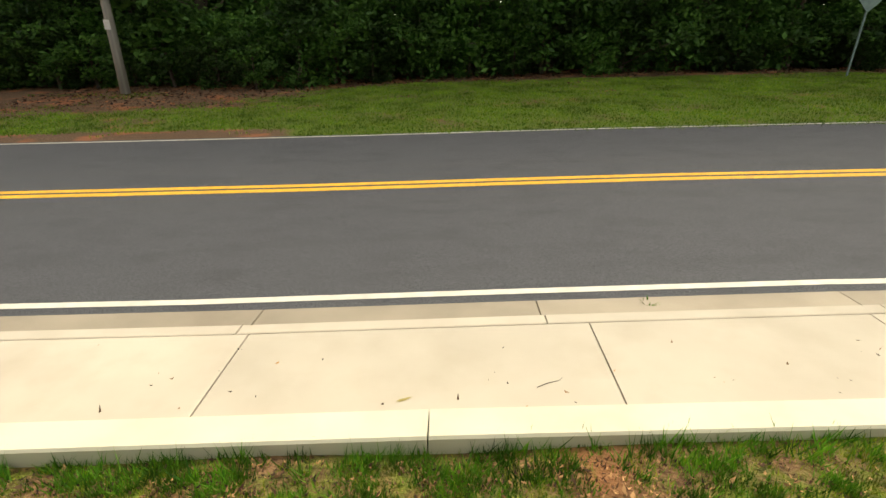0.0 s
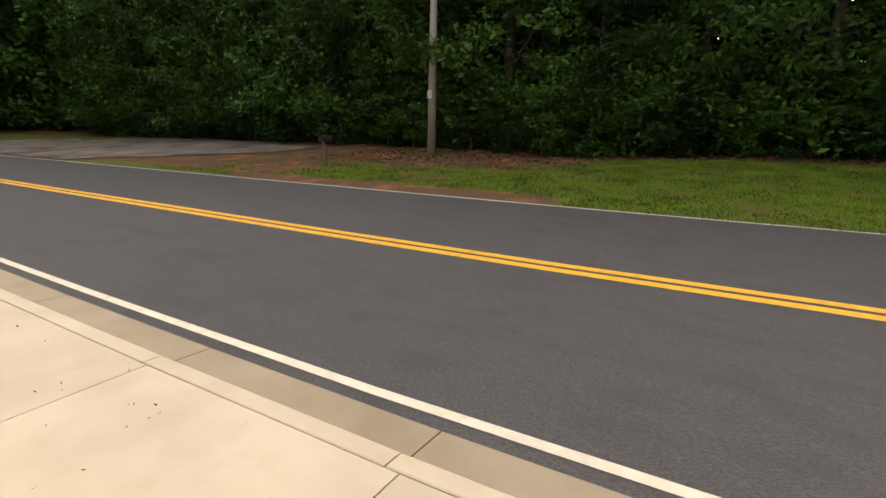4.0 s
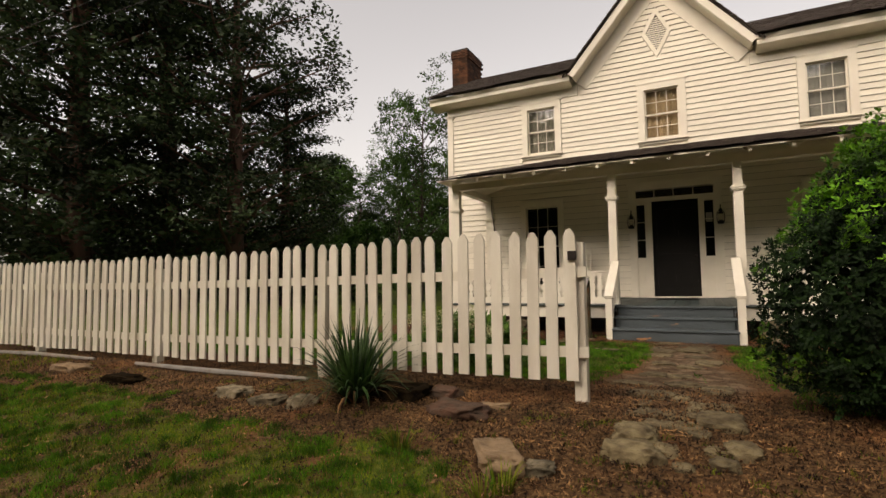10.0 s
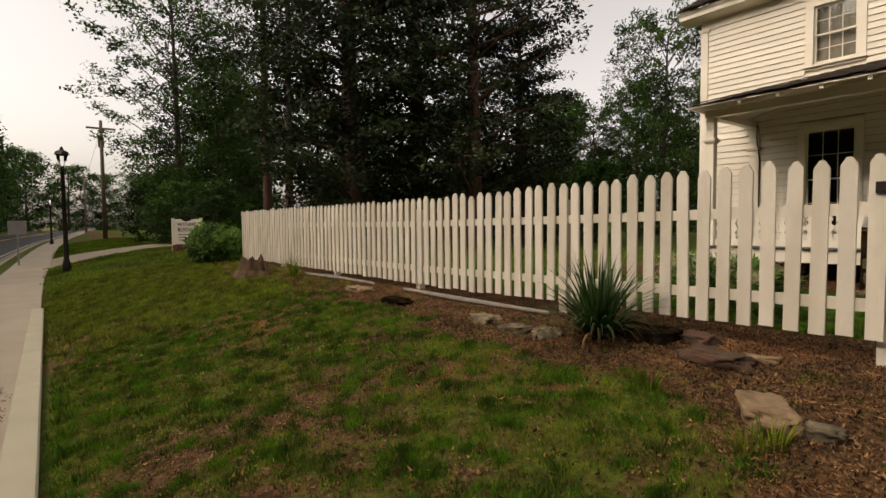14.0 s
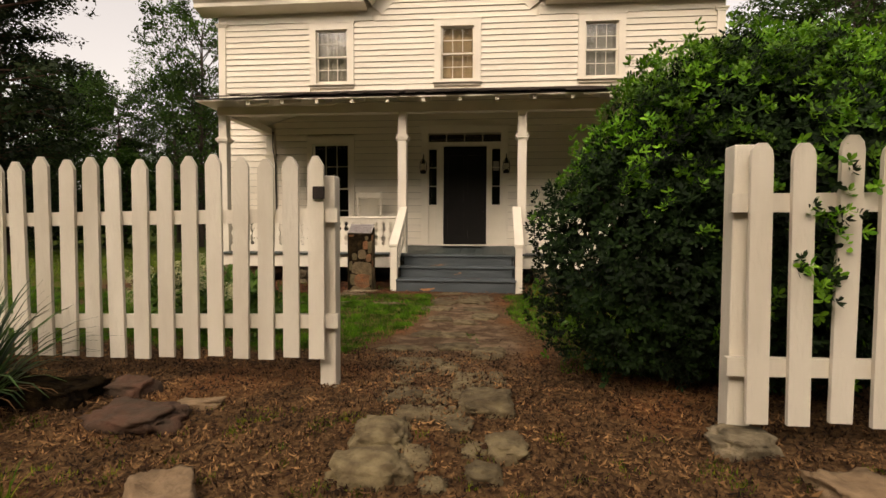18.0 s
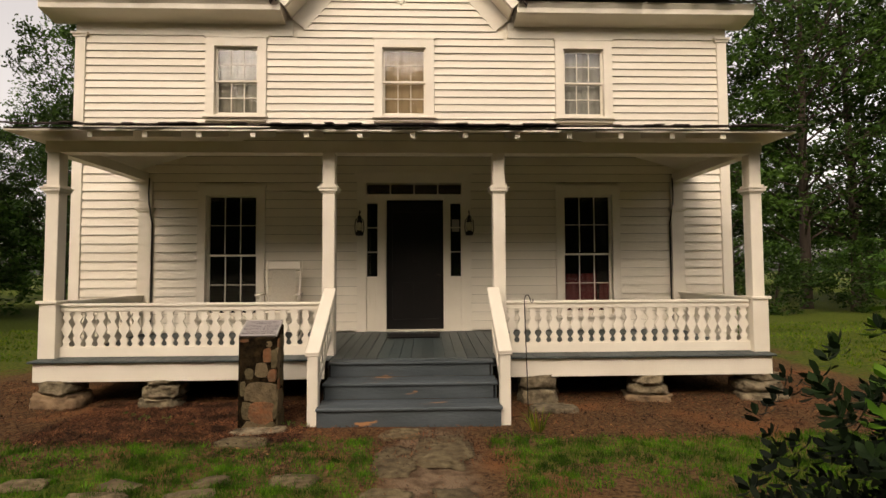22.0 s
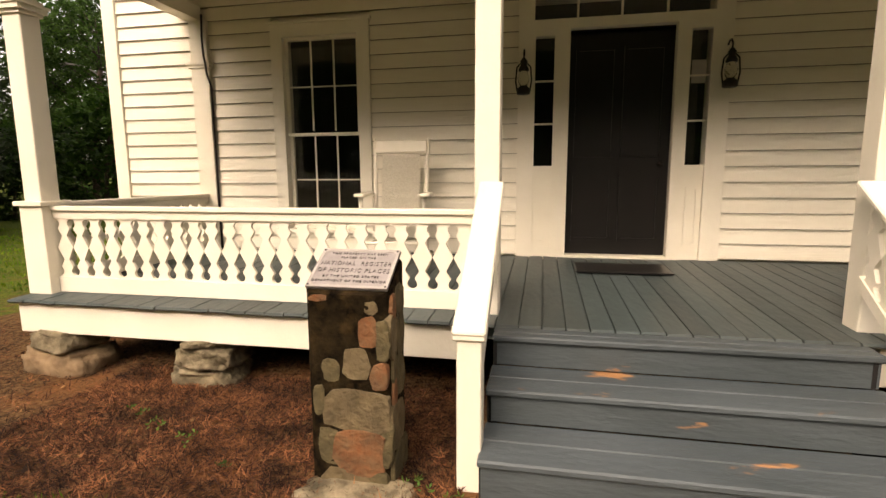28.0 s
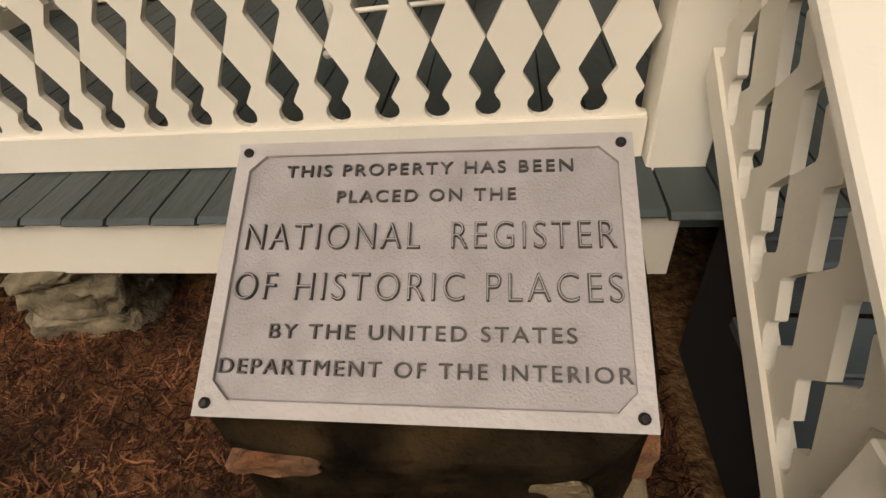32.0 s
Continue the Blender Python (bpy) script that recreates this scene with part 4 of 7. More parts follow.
def roof_shell(bm, lift, thick):
    a = [(-EX, EY, EZ), (EX, EY, EZ), (RX, 0.02, TZ), (-RX, 0.02, TZ)]
    for quad in (a, [(-EX, 0.02, EZ), (-EX, EY, EZ), (-RX, 0.02, TZ)], [(EX, EY, EZ), (EX, 0.02, EZ), (RX, 0.02, TZ)]):
        lo = [bm.verts.new((x, y, zz + lift)) for x, y, zz in quad]
        hi = [bm.verts.new((x, y, zz + lift + thick)) for x, y, zz in quad]
        bm.faces.new(lo[::-1])
        bm.faces.new(hi)
        for i in range(len(quad)):
            j = (i + 1) % len(quad)
            bm.faces.new((lo[i], lo[j], hi[j], hi[i]))
    return bm


part("porch_ceiling", roof_shell(B(), 0.045, 0.02), M_WHITE, house, "white boarded underside of the porch roof")
for i in range(13):
    x = -3.62 + 0.609 * i
    bm = B()
    y1 = -1.6
    za, zb = EZ + 0.045, EZ + 0.045 + (TZ - EZ) / 2.44 * (y1 - EY - 0.02)
    prism(bm, [(EY + 0.03, za - 0.065), (EY + 0.03, za + 0.0), (y1, zb), (y1, zb - 0.08)], x - 0.03, x + 0.03, axis="x")
    part("rafter_tail", bm, M_WHITE, house)
porch_roof = part("porch_roof", roof_shell(B(), 0.066, 0.02), M_SHINGLE, house, "weathered dark wooden shingle porch roof")


def shingle_rows(x0f, x1f, p0, p1, rows, parent, seed, width=0.16, lift=0.02):
    """Courses of shingles on a sloping plane: x0f, x1f give the ends at a share of the way up; p0, p1 are (y, z) at eave and top."""
    r = random.Random(seed)
    verts, faces = [], []
    up = (Vector(p1) - Vector(p0))
    nrm = Vector((-up.y, up.x)).normalized()
    if nrm.y < 0:
        nrm = -nrm
    for k in range(rows):
        s0, s1 = k / rows - 0.012, min(1.0, (k + 1.25) / rows)
        x, xe = x0f(s0), x1f(s0)
        while x < xe:
            w = r.uniform(0.6, 1.35) * width
            b = min(x + w - 0.004, xe)
            d = r.uniform(-0.012, 0.012) * (1 if k else 2.5) / up.length
            lo = Vector(p0) + up * (s0 + d) + nrm * (lift + 0.016 + r.uniform(0, 0.009) * (1 if k else 3))
            hi = Vector(p0) + up * s1 + nrm * (lift + 0.002)
            q = nrm * 0.014
            i = len(verts)
            for xx in (x, b):
                verts += [(xx, lo.x - q.x, lo.y - q.y), (xx, lo.x, lo.y), (xx, hi.x, hi.y)]
            faces += [(i, i + 3, i + 4, i + 1), (i + 1, i + 4, i + 5, i + 2), (i, i + 1, i + 2), (i + 3, i + 5, i + 4)]
            x += w
    me = bpy.data.meshes.new("shingles")
    me.from_pydata(verts, [], faces)
    me.materials.append(M_SHINGLE)
    ob = tagged(new("shingles", me), "dark weathered wooden shingles", kind="stuff")
    return under(ob, parent)


shingle_rows(lambda s: -EX + s * 2.42, lambda s: EX - s * 2.42, (EY - 0.03, EZ + 0.08), (0.0, TZ + 0.08), 13, porch_roof, 1)
# main roof
RIDGE = 7.23
roof = part("roof", B(), M_SHINGLE, house, "weathered dark wooden shingle roof")
bm = bmesh.new()
VAL = GHALF - (RIDGE - EAVE) / sl
MAIN = [[(-5.82, -0.42, 5.78), (GX - GHALF, -0.42, 5.78), (GX - VAL, HD / 2, RIDGE), (-5.82, HD / 2, RIDGE)], [(GX + GHALF, -0.42, 5.78), (5.51, -0.42, 5.78), (5.51, HD / 2, RIDGE), (GX + VAL, HD / 2, RIDGE)],
        [(5.51, HD + 0.42, 5.78), (-5.82, HD + 0.42, 5.78), (-5.82, HD / 2, RIDGE), (5.51, HD / 2, RIDGE)]]
for q in MAIN:
    lo = [bm.verts.new(p) for p in q]
    hi = [bm.verts.new((p[0], p[1], p[2] + 0.03)) for p in q]
    bm.faces.new(lo), bm.faces.new(hi)
    for i in range(4):
        j = (i + 1) % 4
        bm.faces.new((lo[i], lo[j], hi[j], hi[i]))
for sgn in (-1, 1):
    q = [(GX, -0.43, GPEAK + 0.04), (GX + sgn * (GHALF + 0.06), -0.43, EAVE + 0.0), (GX + sgn * (GHALF + 0.06), 2.3, EAVE + 0.0), (GX, 2.3, GPEAK + 0.04)]
    lo = [bm.verts.new(p) for p in q]
    hi = [bm.verts.new((p[0], p[1], p[2] + 0.035)) for p in q]
    bm.faces.new(lo), bm.faces.new(hi)
    for i in range(4):
        j = (i + 1) % 4
        bm.faces.new((lo[i], lo[j], hi[j], hi[i]))
roof.data = mesh_of(bm, M_SHINGLE)
shingle_rows(lambda s: -5.84, lambda s: GX - GHALF + 1.27 * s, (-0.46, 5.79), (HD / 2, RIDGE + 0.03), 14, roof, 2, lift=0.015)
shingle_rows(lambda s: GX + GHALF - 1.27 * s, lambda s: 5.53, (-0.46, 5.79), (HD / 2, RIDGE + 0.03), 14, roof, 3, lift=0.015)
# shingle edges stepping up the gable
for sgn in (-1, 1):
    verts, faces = [], []
    r = random.Random(9)
    for k in range(17):
        s0, s1 = k / 17 - 0.02, (k + 1.3) / 17
        for y in [-0.47 + 0.16 * j for j in range(8)]:
            a = Vector((GX + sgn * (GHALF + 0.10) * (1 - s0), EAVE - 0.02 + (GPEAK - EAVE + 0.08) * s0 + 0.045 + r.uniform(0, 0.012)))
            b = Vector((GX + sgn * (GHALF + 0.10) * (1 - s1), EAVE - 0.02 + (GPEAK - EAVE + 0.08) * min(s1, 1.0) + 0.02))
            i = len(verts)
            for yy in (y, y + 0.155):
                verts += [(a.x, yy, a.y - 0.03), (a.x, yy, a.y), (b.x, yy, b.y), (b.x, yy, b.y - 0.02)]
            faces += [(i, i + 1, i + 5, i + 4), (i + 1, i + 2, i + 6, i + 5), (i, i + 3, i + 2, i + 1), (i + 4, i + 5, i + 6, i + 7)]
    me = bpy.data.meshes.new("shingles")
    me.from_pydata(verts, [], faces)
    me.materials.append(M_SHINGLE)
    under(tagged(new("shingles", me), kind="stuff"), roof)

# chimneys, brick by brick where they show
bm = soften(box(B(), -0.105, 0.105, -0.05, 0.05, -0.032, 0.032), 0.004)
brick_me = mesh_of(bm, M_BRICK)
for cx in (-5.82, 5.22):
    y0, y1, z0, z1 = 1.62, 2.72, 5.6, 7.97
    chim = part("chimney", box(B(), cx - 0.235, cx + 0.235, y0 + 0.015, y1 - 0.015, 0.0, z1 - 0.01), M_MORTAR, house, "old sooty red brick chimney")
    k = 0
    z = 6.35
    while z < z1 - 0.03:
        out = 0.03 if z > z1 - 0.20 else 0.0
        sh = 0.11 * (k % 2)
        x = cx - 0.25 - out + 0.105 - sh
        while x < cx + 0.25 + out:
            piece("brick", brick_me, chim, Matrix.Translation((max(cx - 0.15 - out, min(cx + 0.15 + out, x)), y0 + 0.05 - out, z)))
            x += 0.22
        inner_x = cx + 0.20 + out if cx < 0 else cx - 0.20 - out
        y = y0 + 0.105 + sh
        while y < y1:
            piece("brick", brick_me, chim, Matrix.Translation((inner_x, y, z)) @ Matrix.Rotation(radians(90), 4, "Z"))
            y += 0.22
        z += 0.075
        k += 1
    part("chimney_cap", box(B(), cx - 0.27, cx + 0.27, y0 - 0.02, y1 + 0.02, z1 - 0.02, z1 + 0.04), M_MORTAR, chim)


# railings of sawn boards
PITCH = 0.1345


def sawn_board(h, width=PITCH):
    """A flat baluster: half of each cut-out on either side."""
    half = [(0.0, 0.0), (0.0, 0.008), (0.018, 0.013), (0.030, 0.025), (0.034, 0.041), (0.031, 0.055), (0.021, 0.068), (0.017, 0.078), (0.022, 0.087), (0.046, 0.124), (0.045, 0.134), (0.0010, h / 2)]
    prof = half + [(c, h - z) for c, z in half[-2::-1]]
    right = [(width / 2 - c - 0.0004, z) for c, z in prof]
    left = [(-width / 2 + c + 0.0004, z) for c, z in prof[::-1]]
    return mesh_of(prism(B(), right + left, -0.011, 0.011), M_WHITE)


RH = 0.435
sawn = sawn_board(RH)


def railing(name, a, b, zf):
    """A railing between two points on the porch floor."""
    a, b = Vector(a), Vector(b)
    d = b - a
    ln, ang = d.length, math.atan2(d.y, d.x)
    m = Matrix.Translation((a.x, a.y, zf)) @ Matrix.Rotation(ang, 4, "Z")
    bm = box(B(), 0, ln, -0.045, 0.045, 0.60, 0.635, m)
    rail = part(name, soften(bm, 0.006), M_WHITE, house, "white porch railing of sawn flat balusters")
    part("under_rail", box(B(), 0, ln, -0.025, 0.025, 0.545, 0.60, m), M_WHITE, rail)
    part("bottom_rail", box(B(), 0, ln, -0.028, 0.028, 0.0, 0.112, m), M_WHITE, rail)
    n = round(ln / PITCH)
    for i in range(n):
        piece("baluster", sawn, rail, m @ Matrix.Translation(((i + 0.5) * ln / n, 0, 0.111)) @ Matrix.Diagonal((ln / n / PITCH, 1, 1, 1)))
    return rail


railing("porch_railing", (-4.20, PY), (-1.085, PY), 0.492)
railing("porch_railing", (1.165, PY), (4.22, PY), 0.492)
railing("porch_railing", (-4.30, PY + 0.10), (-4.30, -0.06), 0.515)
railing("porch_railing", (4.32, PY + 0.10), (4.32, -0.06), 0.515)

# front steps
steps = thing("front_steps", (0, -2.6, -0.12), "blue-grey painted wooden steps with worn paint", "steps")
for k, (nose, top) in enumerate(((-2.36, 0.47), (-2.68, 0.30), (-3.02, 0.125))):
    back = (-2.196, -2.345, -2.665)[k]
    mid = nose + (back - nose) * 0.52
    part("tread", soften(box(B(), -0.93, 0.955, nose, mid - 0.002, top - 0.035, top), 0.008), M_STEP, steps)
    part("tread", soften(box(B(), -0.93, 0.955, mid + 0.002, back, top - 0.035, top - 0.001), 0.004), M_STEP, steps)
    part("riser", box(B(), -0.915, 0.94, nose + 0.025, nose + 0.045, (0.30, 0.125, -0.14)[k], top - 0.035), M_STEP, steps)
for x in (-0.915, 0.915):
    bm = B()
    prism(bm, [(-2.34, 0.43), (-2.34, 0.265), (-2.655, 0.265), (-2.655, 0.09), (-2.98, 0.09), (-2.98, -0.14), (-2.15, -0.14), (-2.15, 0.43)], x - 0.01, x + 0.01, axis="x")
    # side boards coloured near black in place of the shadow beside the steps
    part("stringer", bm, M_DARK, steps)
for sx in (-1, 1):
    cx = -0.975 if sx < 0 else 0.995
    stair = thing("stair_railing", (cx, -2.9, -0.1), "white sloping stair railing with sawn balusters", "railing", "stair railings")
    part("newel", soften(box(B(), cx - 0.055, cx + 0.055, -2.945, -2.84, -0.13, 0.64), 0.005), M_WHITE, stair)
    a, b = Vector((cx, -2.955, 0.645)), Vector((cx, -1.995, 1.275))
    d = (b - a).normalized()
    up = Vector((0, -d.z, d.y))
    bm = B()
    q = []
    for base in (a, b):
        q.append([bm.verts.new(base + Vector((sx_ * 0.074, 0, 0)) + up * h) for sx_, h in ((-1, 0), (-1, 0.032), (1, 0.032), (1, 0))])
    for i in range(4):
        bm.faces.new((q[0][i], q[0][(i + 1) % 4], q[1][(i + 1) % 4], q[1][i]))
    bm.faces.new(q[0][::-1]), bm.faces.new(q[1])
    part("handrail", soften(bm, 0.008), M_WHITE, stair)
    part("handrail_end", soften(box(B(), cx - 0.074, cx + 0.074, -2.962, -2.90, 0.63, 0.685), 0.008), M_WHITE, stair)
    # boards follow the slope
    slope = (b.z - a.z) / (b.y - a.y)
    run = 0.82
    nb = 6
    sh = Matrix.Identity(4)
    sh[2][0] = slope
    sloped = sawn_board(RH)
    sloped.transform(sh @ Matrix.Diagonal((run / nb / PITCH, 1, 1, 1)))
    for i in range(nb):
        y = -2.845 + (i + 0.5) * run / nb
        zz = 0.645 + slope * (y + 2.955) - 0.035 - RH
        piece("baluster", sloped, stair, Matrix.Translation((cx, y, zz)) @ Matrix.Rotation(radians(90), 4, "Z"))
    for off, h in ((-0.035, 0.045), (-0.035 - RH - 0.06, 0.07)):
        bm = B()
        y0, y1 = -2.855, -2.02
        z0, z1 = 0.645 + slope * (y0 + 2.955) + off, 0.645 + slope * (y1 + 2.955) + off
        prism(bm, [(y0, z0), (y1, z1), (y1, z1 + h), (y0, z0 + h)], cx - 0.022, cx + 0.022, axis="x")
        part("sloping_rail", bm, M_WHITE, stair)

# ---- picket fences ----
bm = B()
prism(bm, [(-0.047, 0.0), (0.047, 0.0), (0.047, 1.195), (0.040, 1.230), (0.018, 1.257), (-0.018, 1.257), (-0.040, 1.230), (-0.047, 1.195)], -0.011, 0.011)
round_picket = mesh_of(bm, M_PICKET)
bm = B()
prism(bm, [(-0.048, 0.0), (0.048, 0.0), (0.048, 1.165), (0.040, 1.18), (0.014, 1.222), (-0.014, 1.222), (-0.040, 1.18), (-0.048, 1.165)], -0.011, 0.011)
point_picket = mesh_of(bm, M_PICKET)


def lift(x):
    """Clearance of the pickets over the bed; greater at the gateway."""
    return 0.05 + 0.09 * max(0.0, 1 - abs(x + 0.4) / 4.5) if x < 0.5 else 0.06


def fence(line, label, step, picket_me, seed, rails=(0.22, 0.86), tall=(1.10, 1.07)):
    r = random.Random(seed)
    xs = [p[0] for p in line]
    top = thing("picket_fence", (line[0][0], line[0][1], fence_z(line[0][0])), label, "fence")
    sgn = 1 if xs[-1] > xs[0] else -1
    def yy(x):
        return float(np.interp(x, *zip(*sorted(line))))
    total = abs(xs[-1] - xs[0])
    n = int(total / step)
    for i in range(n):
        x = xs[0] + sgn * (0.05 + i * total / n)
        ang = math.atan2(yy(x + 0.1) - yy(x - 0.1), 0.2)
        piece("picket", picket_me, top, Matrix.Translation((x, yy(x) - 0.03, fence_z(x) + lift(x) + r.uniform(-0.012, 0.012))) @ Matrix.Rotation(ang, 4, "Z") @ Matrix.Rotation(r.uniform(-0.012, 0.012), 4, "Y") @ Matrix.Diagonal((1, 1, r.uniform(0.985, 1.015), 1)))
    k = max(1, round(total / 2.4))
    for i in range(k):
        a, b = xs[0] + sgn * total * i / k, xs[0] + sgn * total * (i + 1) / k
        if i == 0:
            a -= sgn * 0.075
        for h in rails:
            bm = B()
            p = Vector((a, yy(a), fence_z(a) + lift(a) + h))
            q = Vector((b, yy(b), fence_z(b) + lift(b) + h))
            vs = [[bm.verts.new(base + Vector((0, dy, dz))) for dy, dz in ((-0.018, -0.042), (0.020, -0.042), (0.020, 0.042), (-0.018, 0.042))] for base in (p, q)]
            for j in range(4):
                bm.faces.new((vs[0][j], vs[0][(j + 1) % 4], vs[1][(j + 1) % 4], vs[1][j]))
            bm.faces.new(vs[0][::-1]), bm.faces.new(vs[1])
            part("rail", bm, M_PICKET, top)
    for i in range(k + 1):
        x = xs[0] + sgn * total * i / k
        part("post", soften(box(B(), x - 0.05, x + 0.05, yy(x) + 0.021, yy(x) + 0.121, ground_z(x, yy(x)) - 0.1, fence_z(x) + lift(x) + (tall[1] if i else tall[0])), 0.005), M_PICKET, top)
    return top


fence(FENCE_L, "white painted picket fence with pointed boards", 0.1565, point_picket, 3)
fence(FENCE_R, "white painted picket fence with shrub growing through", 0.1755, round_picket, 4, (0.245, 0.985), (1.25, 1.16))
# latch plates at the gateway
single("gate_latch", soften(box(B(), -0.50, -0.43, -7.905, -7.886, 1.115, 1.19), 0.003), M_IRON, "small black iron latch plate on the fence", "latch")

# ---- trees ----
def leaf_quads(centers, size, per, seed, squash=0.5, level=0.6, slim=0.5):
    """Many small leaves scattered in flattened sprays: centres are (position, radius)."""
    r = np.random.RandomState(seed)
    pos = np.array([tuple(c) for c, _ in centers])
    rad = np.array([q for _, q in centers])
    k = np.maximum(4, (per * rad * rad).astype(int))
    pos, rad = np.repeat(pos, k, axis=0), np.repeat(rad, k)
    n = len(pos)
    d = r.normal(0, 1, (n, 3))
    d /= np.linalg.norm(d, axis=1)[:, None]
    d *= (rad * r.rand(n) ** 0.5)[:, None]
    d[:, 2] *= squash
    a = r.normal(0, 1, (n, 3)) * np.array([1, 1, level])
    a /= np.linalg.norm(a, axis=1)[:, None]
    b = np.cross(a, r.normal(0, 1, (n, 3)) * np.array([0.5, 0.5, 1.0]))
    b /= np.linalg.norm(b, axis=1)[:, None]
    s = (size * r.uniform(0.6, 1.4, n))[:, None]
    p = pos + d
    q = np.stack([p - a * s, p + b * s * slim - a * s * 0.1, p + a * s, p - b * s * slim + a * s * 0.1], 1)
    return q.reshape(-1, 3)


def array_mesh(name, verts, size, material, label="", category="", kind="stuff"):
    n = len(verts) // size
    me = bpy.data.meshes.new(name)
    me.vertices.add(len(verts))
    me.vertices.foreach_set("co", np.asarray(verts, dtype=np.float32).ravel())
    me.loops.add(n * size)
    me.loops.foreach_set("vertex_index", np.arange(n * size, dtype=np.int32))
    me.polygons.add(n)
    me.polygons.foreach_set("loop_start", np.arange(0, n * size, size, dtype=np.int32))
    me.update(calc_edges=True)
    me.materials.append(material)
    ob = new(name, me)
    return tagged(ob, label, category, kind=kind) if label else ob


def tree(name, seed, height, spread, base, limbs, material, bark, size, per, trunk_r, label, rise=0.35, spray=0.8, side=0.32, droop=0.0, squash=0.42, top=0.55, sub=5, sides=5, broad=False):
    """Trunk, limbs with side twigs, and flat leaf sprays along the twigs with gaps between them."""
    rnd = random.Random(seed)
    holder = thing(name, (0, 0, 0), label, "tree")
    lean = Vector((rnd.uniform(-0.3, 0.3), rnd.uniform(-0.3, 0.3), 0))
    bm = tube(B(), [(0, 0, -0.4), (0, 0, 0.2), lean * 0.4 + Vector((0, 0, height * 0.4)), lean + Vector((0, 0, height * 0.75)), lean * 1.2 + Vector((0, 0, height * 0.97))],
              [trunk_r * 1.5, trunk_r * 1.1, trunk_r * 0.75, trunk_r * 0.4, trunk_r * 0.08], 9)
    part("trunk", bm, bark, holder, smooth=True)
    centers = []
    bm = B()
    for i in range(limbs):
        f = (i + rnd.random()) / limbs
        z0 = height * (base + (0.97 - base) * f)
        a = i * 2.4 + rnd.uniform(-0.4, 0.4)
        ln = spread * (1.0 - top * f ** 1.4) * (0.55 + 0.45 * min(1, f * 4)) * rnd.uniform(0.65, 1.12)
        if broad:
            ln = spread * (0.30 + 0.70 * math.sin(math.pi * (0.16 + 0.72 * f))) * rnd.uniform(0.55, 1.15)
        out, perp = Vector((math.cos(a), math.sin(a), 0)), Vector((-math.sin(a), math.cos(a), 0))
        off = lean * (z0 / height)
        lift = rise * rnd.uniform(0.6, 1.4) * (1.0 + (1.3 * f if broad else 0.0))
        p0 = Vector((0, 0, z0 - ln * (0.45 if broad else 0.2))) + off
        p1 = p0 + out * ln * 0.5 + Vector((0, 0, ln * lift * 0.55))
        p2 = p0 + out * ln + perp * ln * 0.12 + Vector((0, 0, ln * (lift - droop)))
        tube(bm, [p0, p1, p2], [trunk_r * 0.24, trunk_r * 0.13, trunk_r * 0.03], sides)
        for j in range(sub):
            s = 0.3 + 0.7 * (j + rnd.random() * 0.6) / sub
            c = p0.lerp(p1, s * 2) if s < 0.5 else p1.lerp(p2, (s - 0.5) * 2)
            w = (1 if j % 2 else -1) * ln * side * rnd.uniform(0.3, 1.1)
            e = c + perp * w + out * abs(w) * 0.5 + Vector((0, 0, rnd.uniform(-0.15, 0.2) * spray * (3.0 if broad else 1.0) - droop * 0.3 * abs(w)))
            if sides > 3:
                tube(bm, [c, e], [trunk_r * 0.07, trunk_r * 0.02], 3)
            centers.append((e, spray * rnd.uniform(0.6, 1.25)))
            if rnd.random() < 0.6:
                centers.append((c.lerp(e, 0.5) + Vector((0, 0, 0.1)), spray * rnd.uniform(0.4, 0.8)))
        centers.append((p2, spray * rnd.uniform(0.6, 1.0)))
    centers.append((lean * 1.2 + Vector((0, 0, height * 0.98)), spray * 0.8))
    part("branching", bm, bark, holder)
    under(array_mesh("crown", leaf_quads(centers, size, per, seed, squash), 4, material), holder)
    return holder


T_OAK = tree("oak_tree", 1, 15, 5.2, 0.20, 46, M_LEAF, M_BARK, 0.115, 92, 0.20, "tall green broadleaf tree with an open crown", rise=0.45, spray=0.85, squash=0.55, sub=6, broad=True)
T_OAK2 = tree("oak_tree", 2, 18, 5.0, 0.22, 50, M_LEAF, M_BARK, 0.115, 66, 0.22, "tall green broadleaf tree with an open crown", rise=0.45, spray=0.82, squash=0.55, sub=6, broad=True)
T_TALL = tree("poplar_tree", 12, 18, 3.5, 0.10, 60, M_LEAF, M_BARK, 0.12, 150, 0.20, "tall narrow broadleaf tree with layered branches", rise=0.30, spray=0.78, squash=0.45, broad=True)
T_WOOD = tree("forest_tree", 3, 16, 4.8, 0.03, 54, M_LEAF_D, M_BARK, 0.15, 58, 0.26, "dark green forest tree leafy to the ground", spray=1.0, squash=0.6, broad=True, rise=0.4)
T_WOOD2 = tree("forest_tree", 4, 20, 5.2, 0.05, 62, M_LEAF_D, M_BARK, 0.15, 56, 0.30, "dark green forest tree leafy to the ground", spray=1.05, squash=0.6, broad=True, rise=0.4)
T_FAR = tree("forest_tree", 14, 18, 6.0, 0.03, 44, M_LEAF_D, M_BARK, 0.28, 17, 0.3, "dark green forest tree in the distance", spray=1.6, squash=0.7, sub=4, sides=3, broad=True, rise=0.4)
T_CEDAR = tree("cedar_tree", 5, 16, 5.2, 0.12, 62, M_NEEDLE, M_BARK_RED, 0.10, 85, 0.36, "dark cedar with reddish trunk and fanning branches", rise=0.42, spray=0.8, squash=0.5, top=0.45)
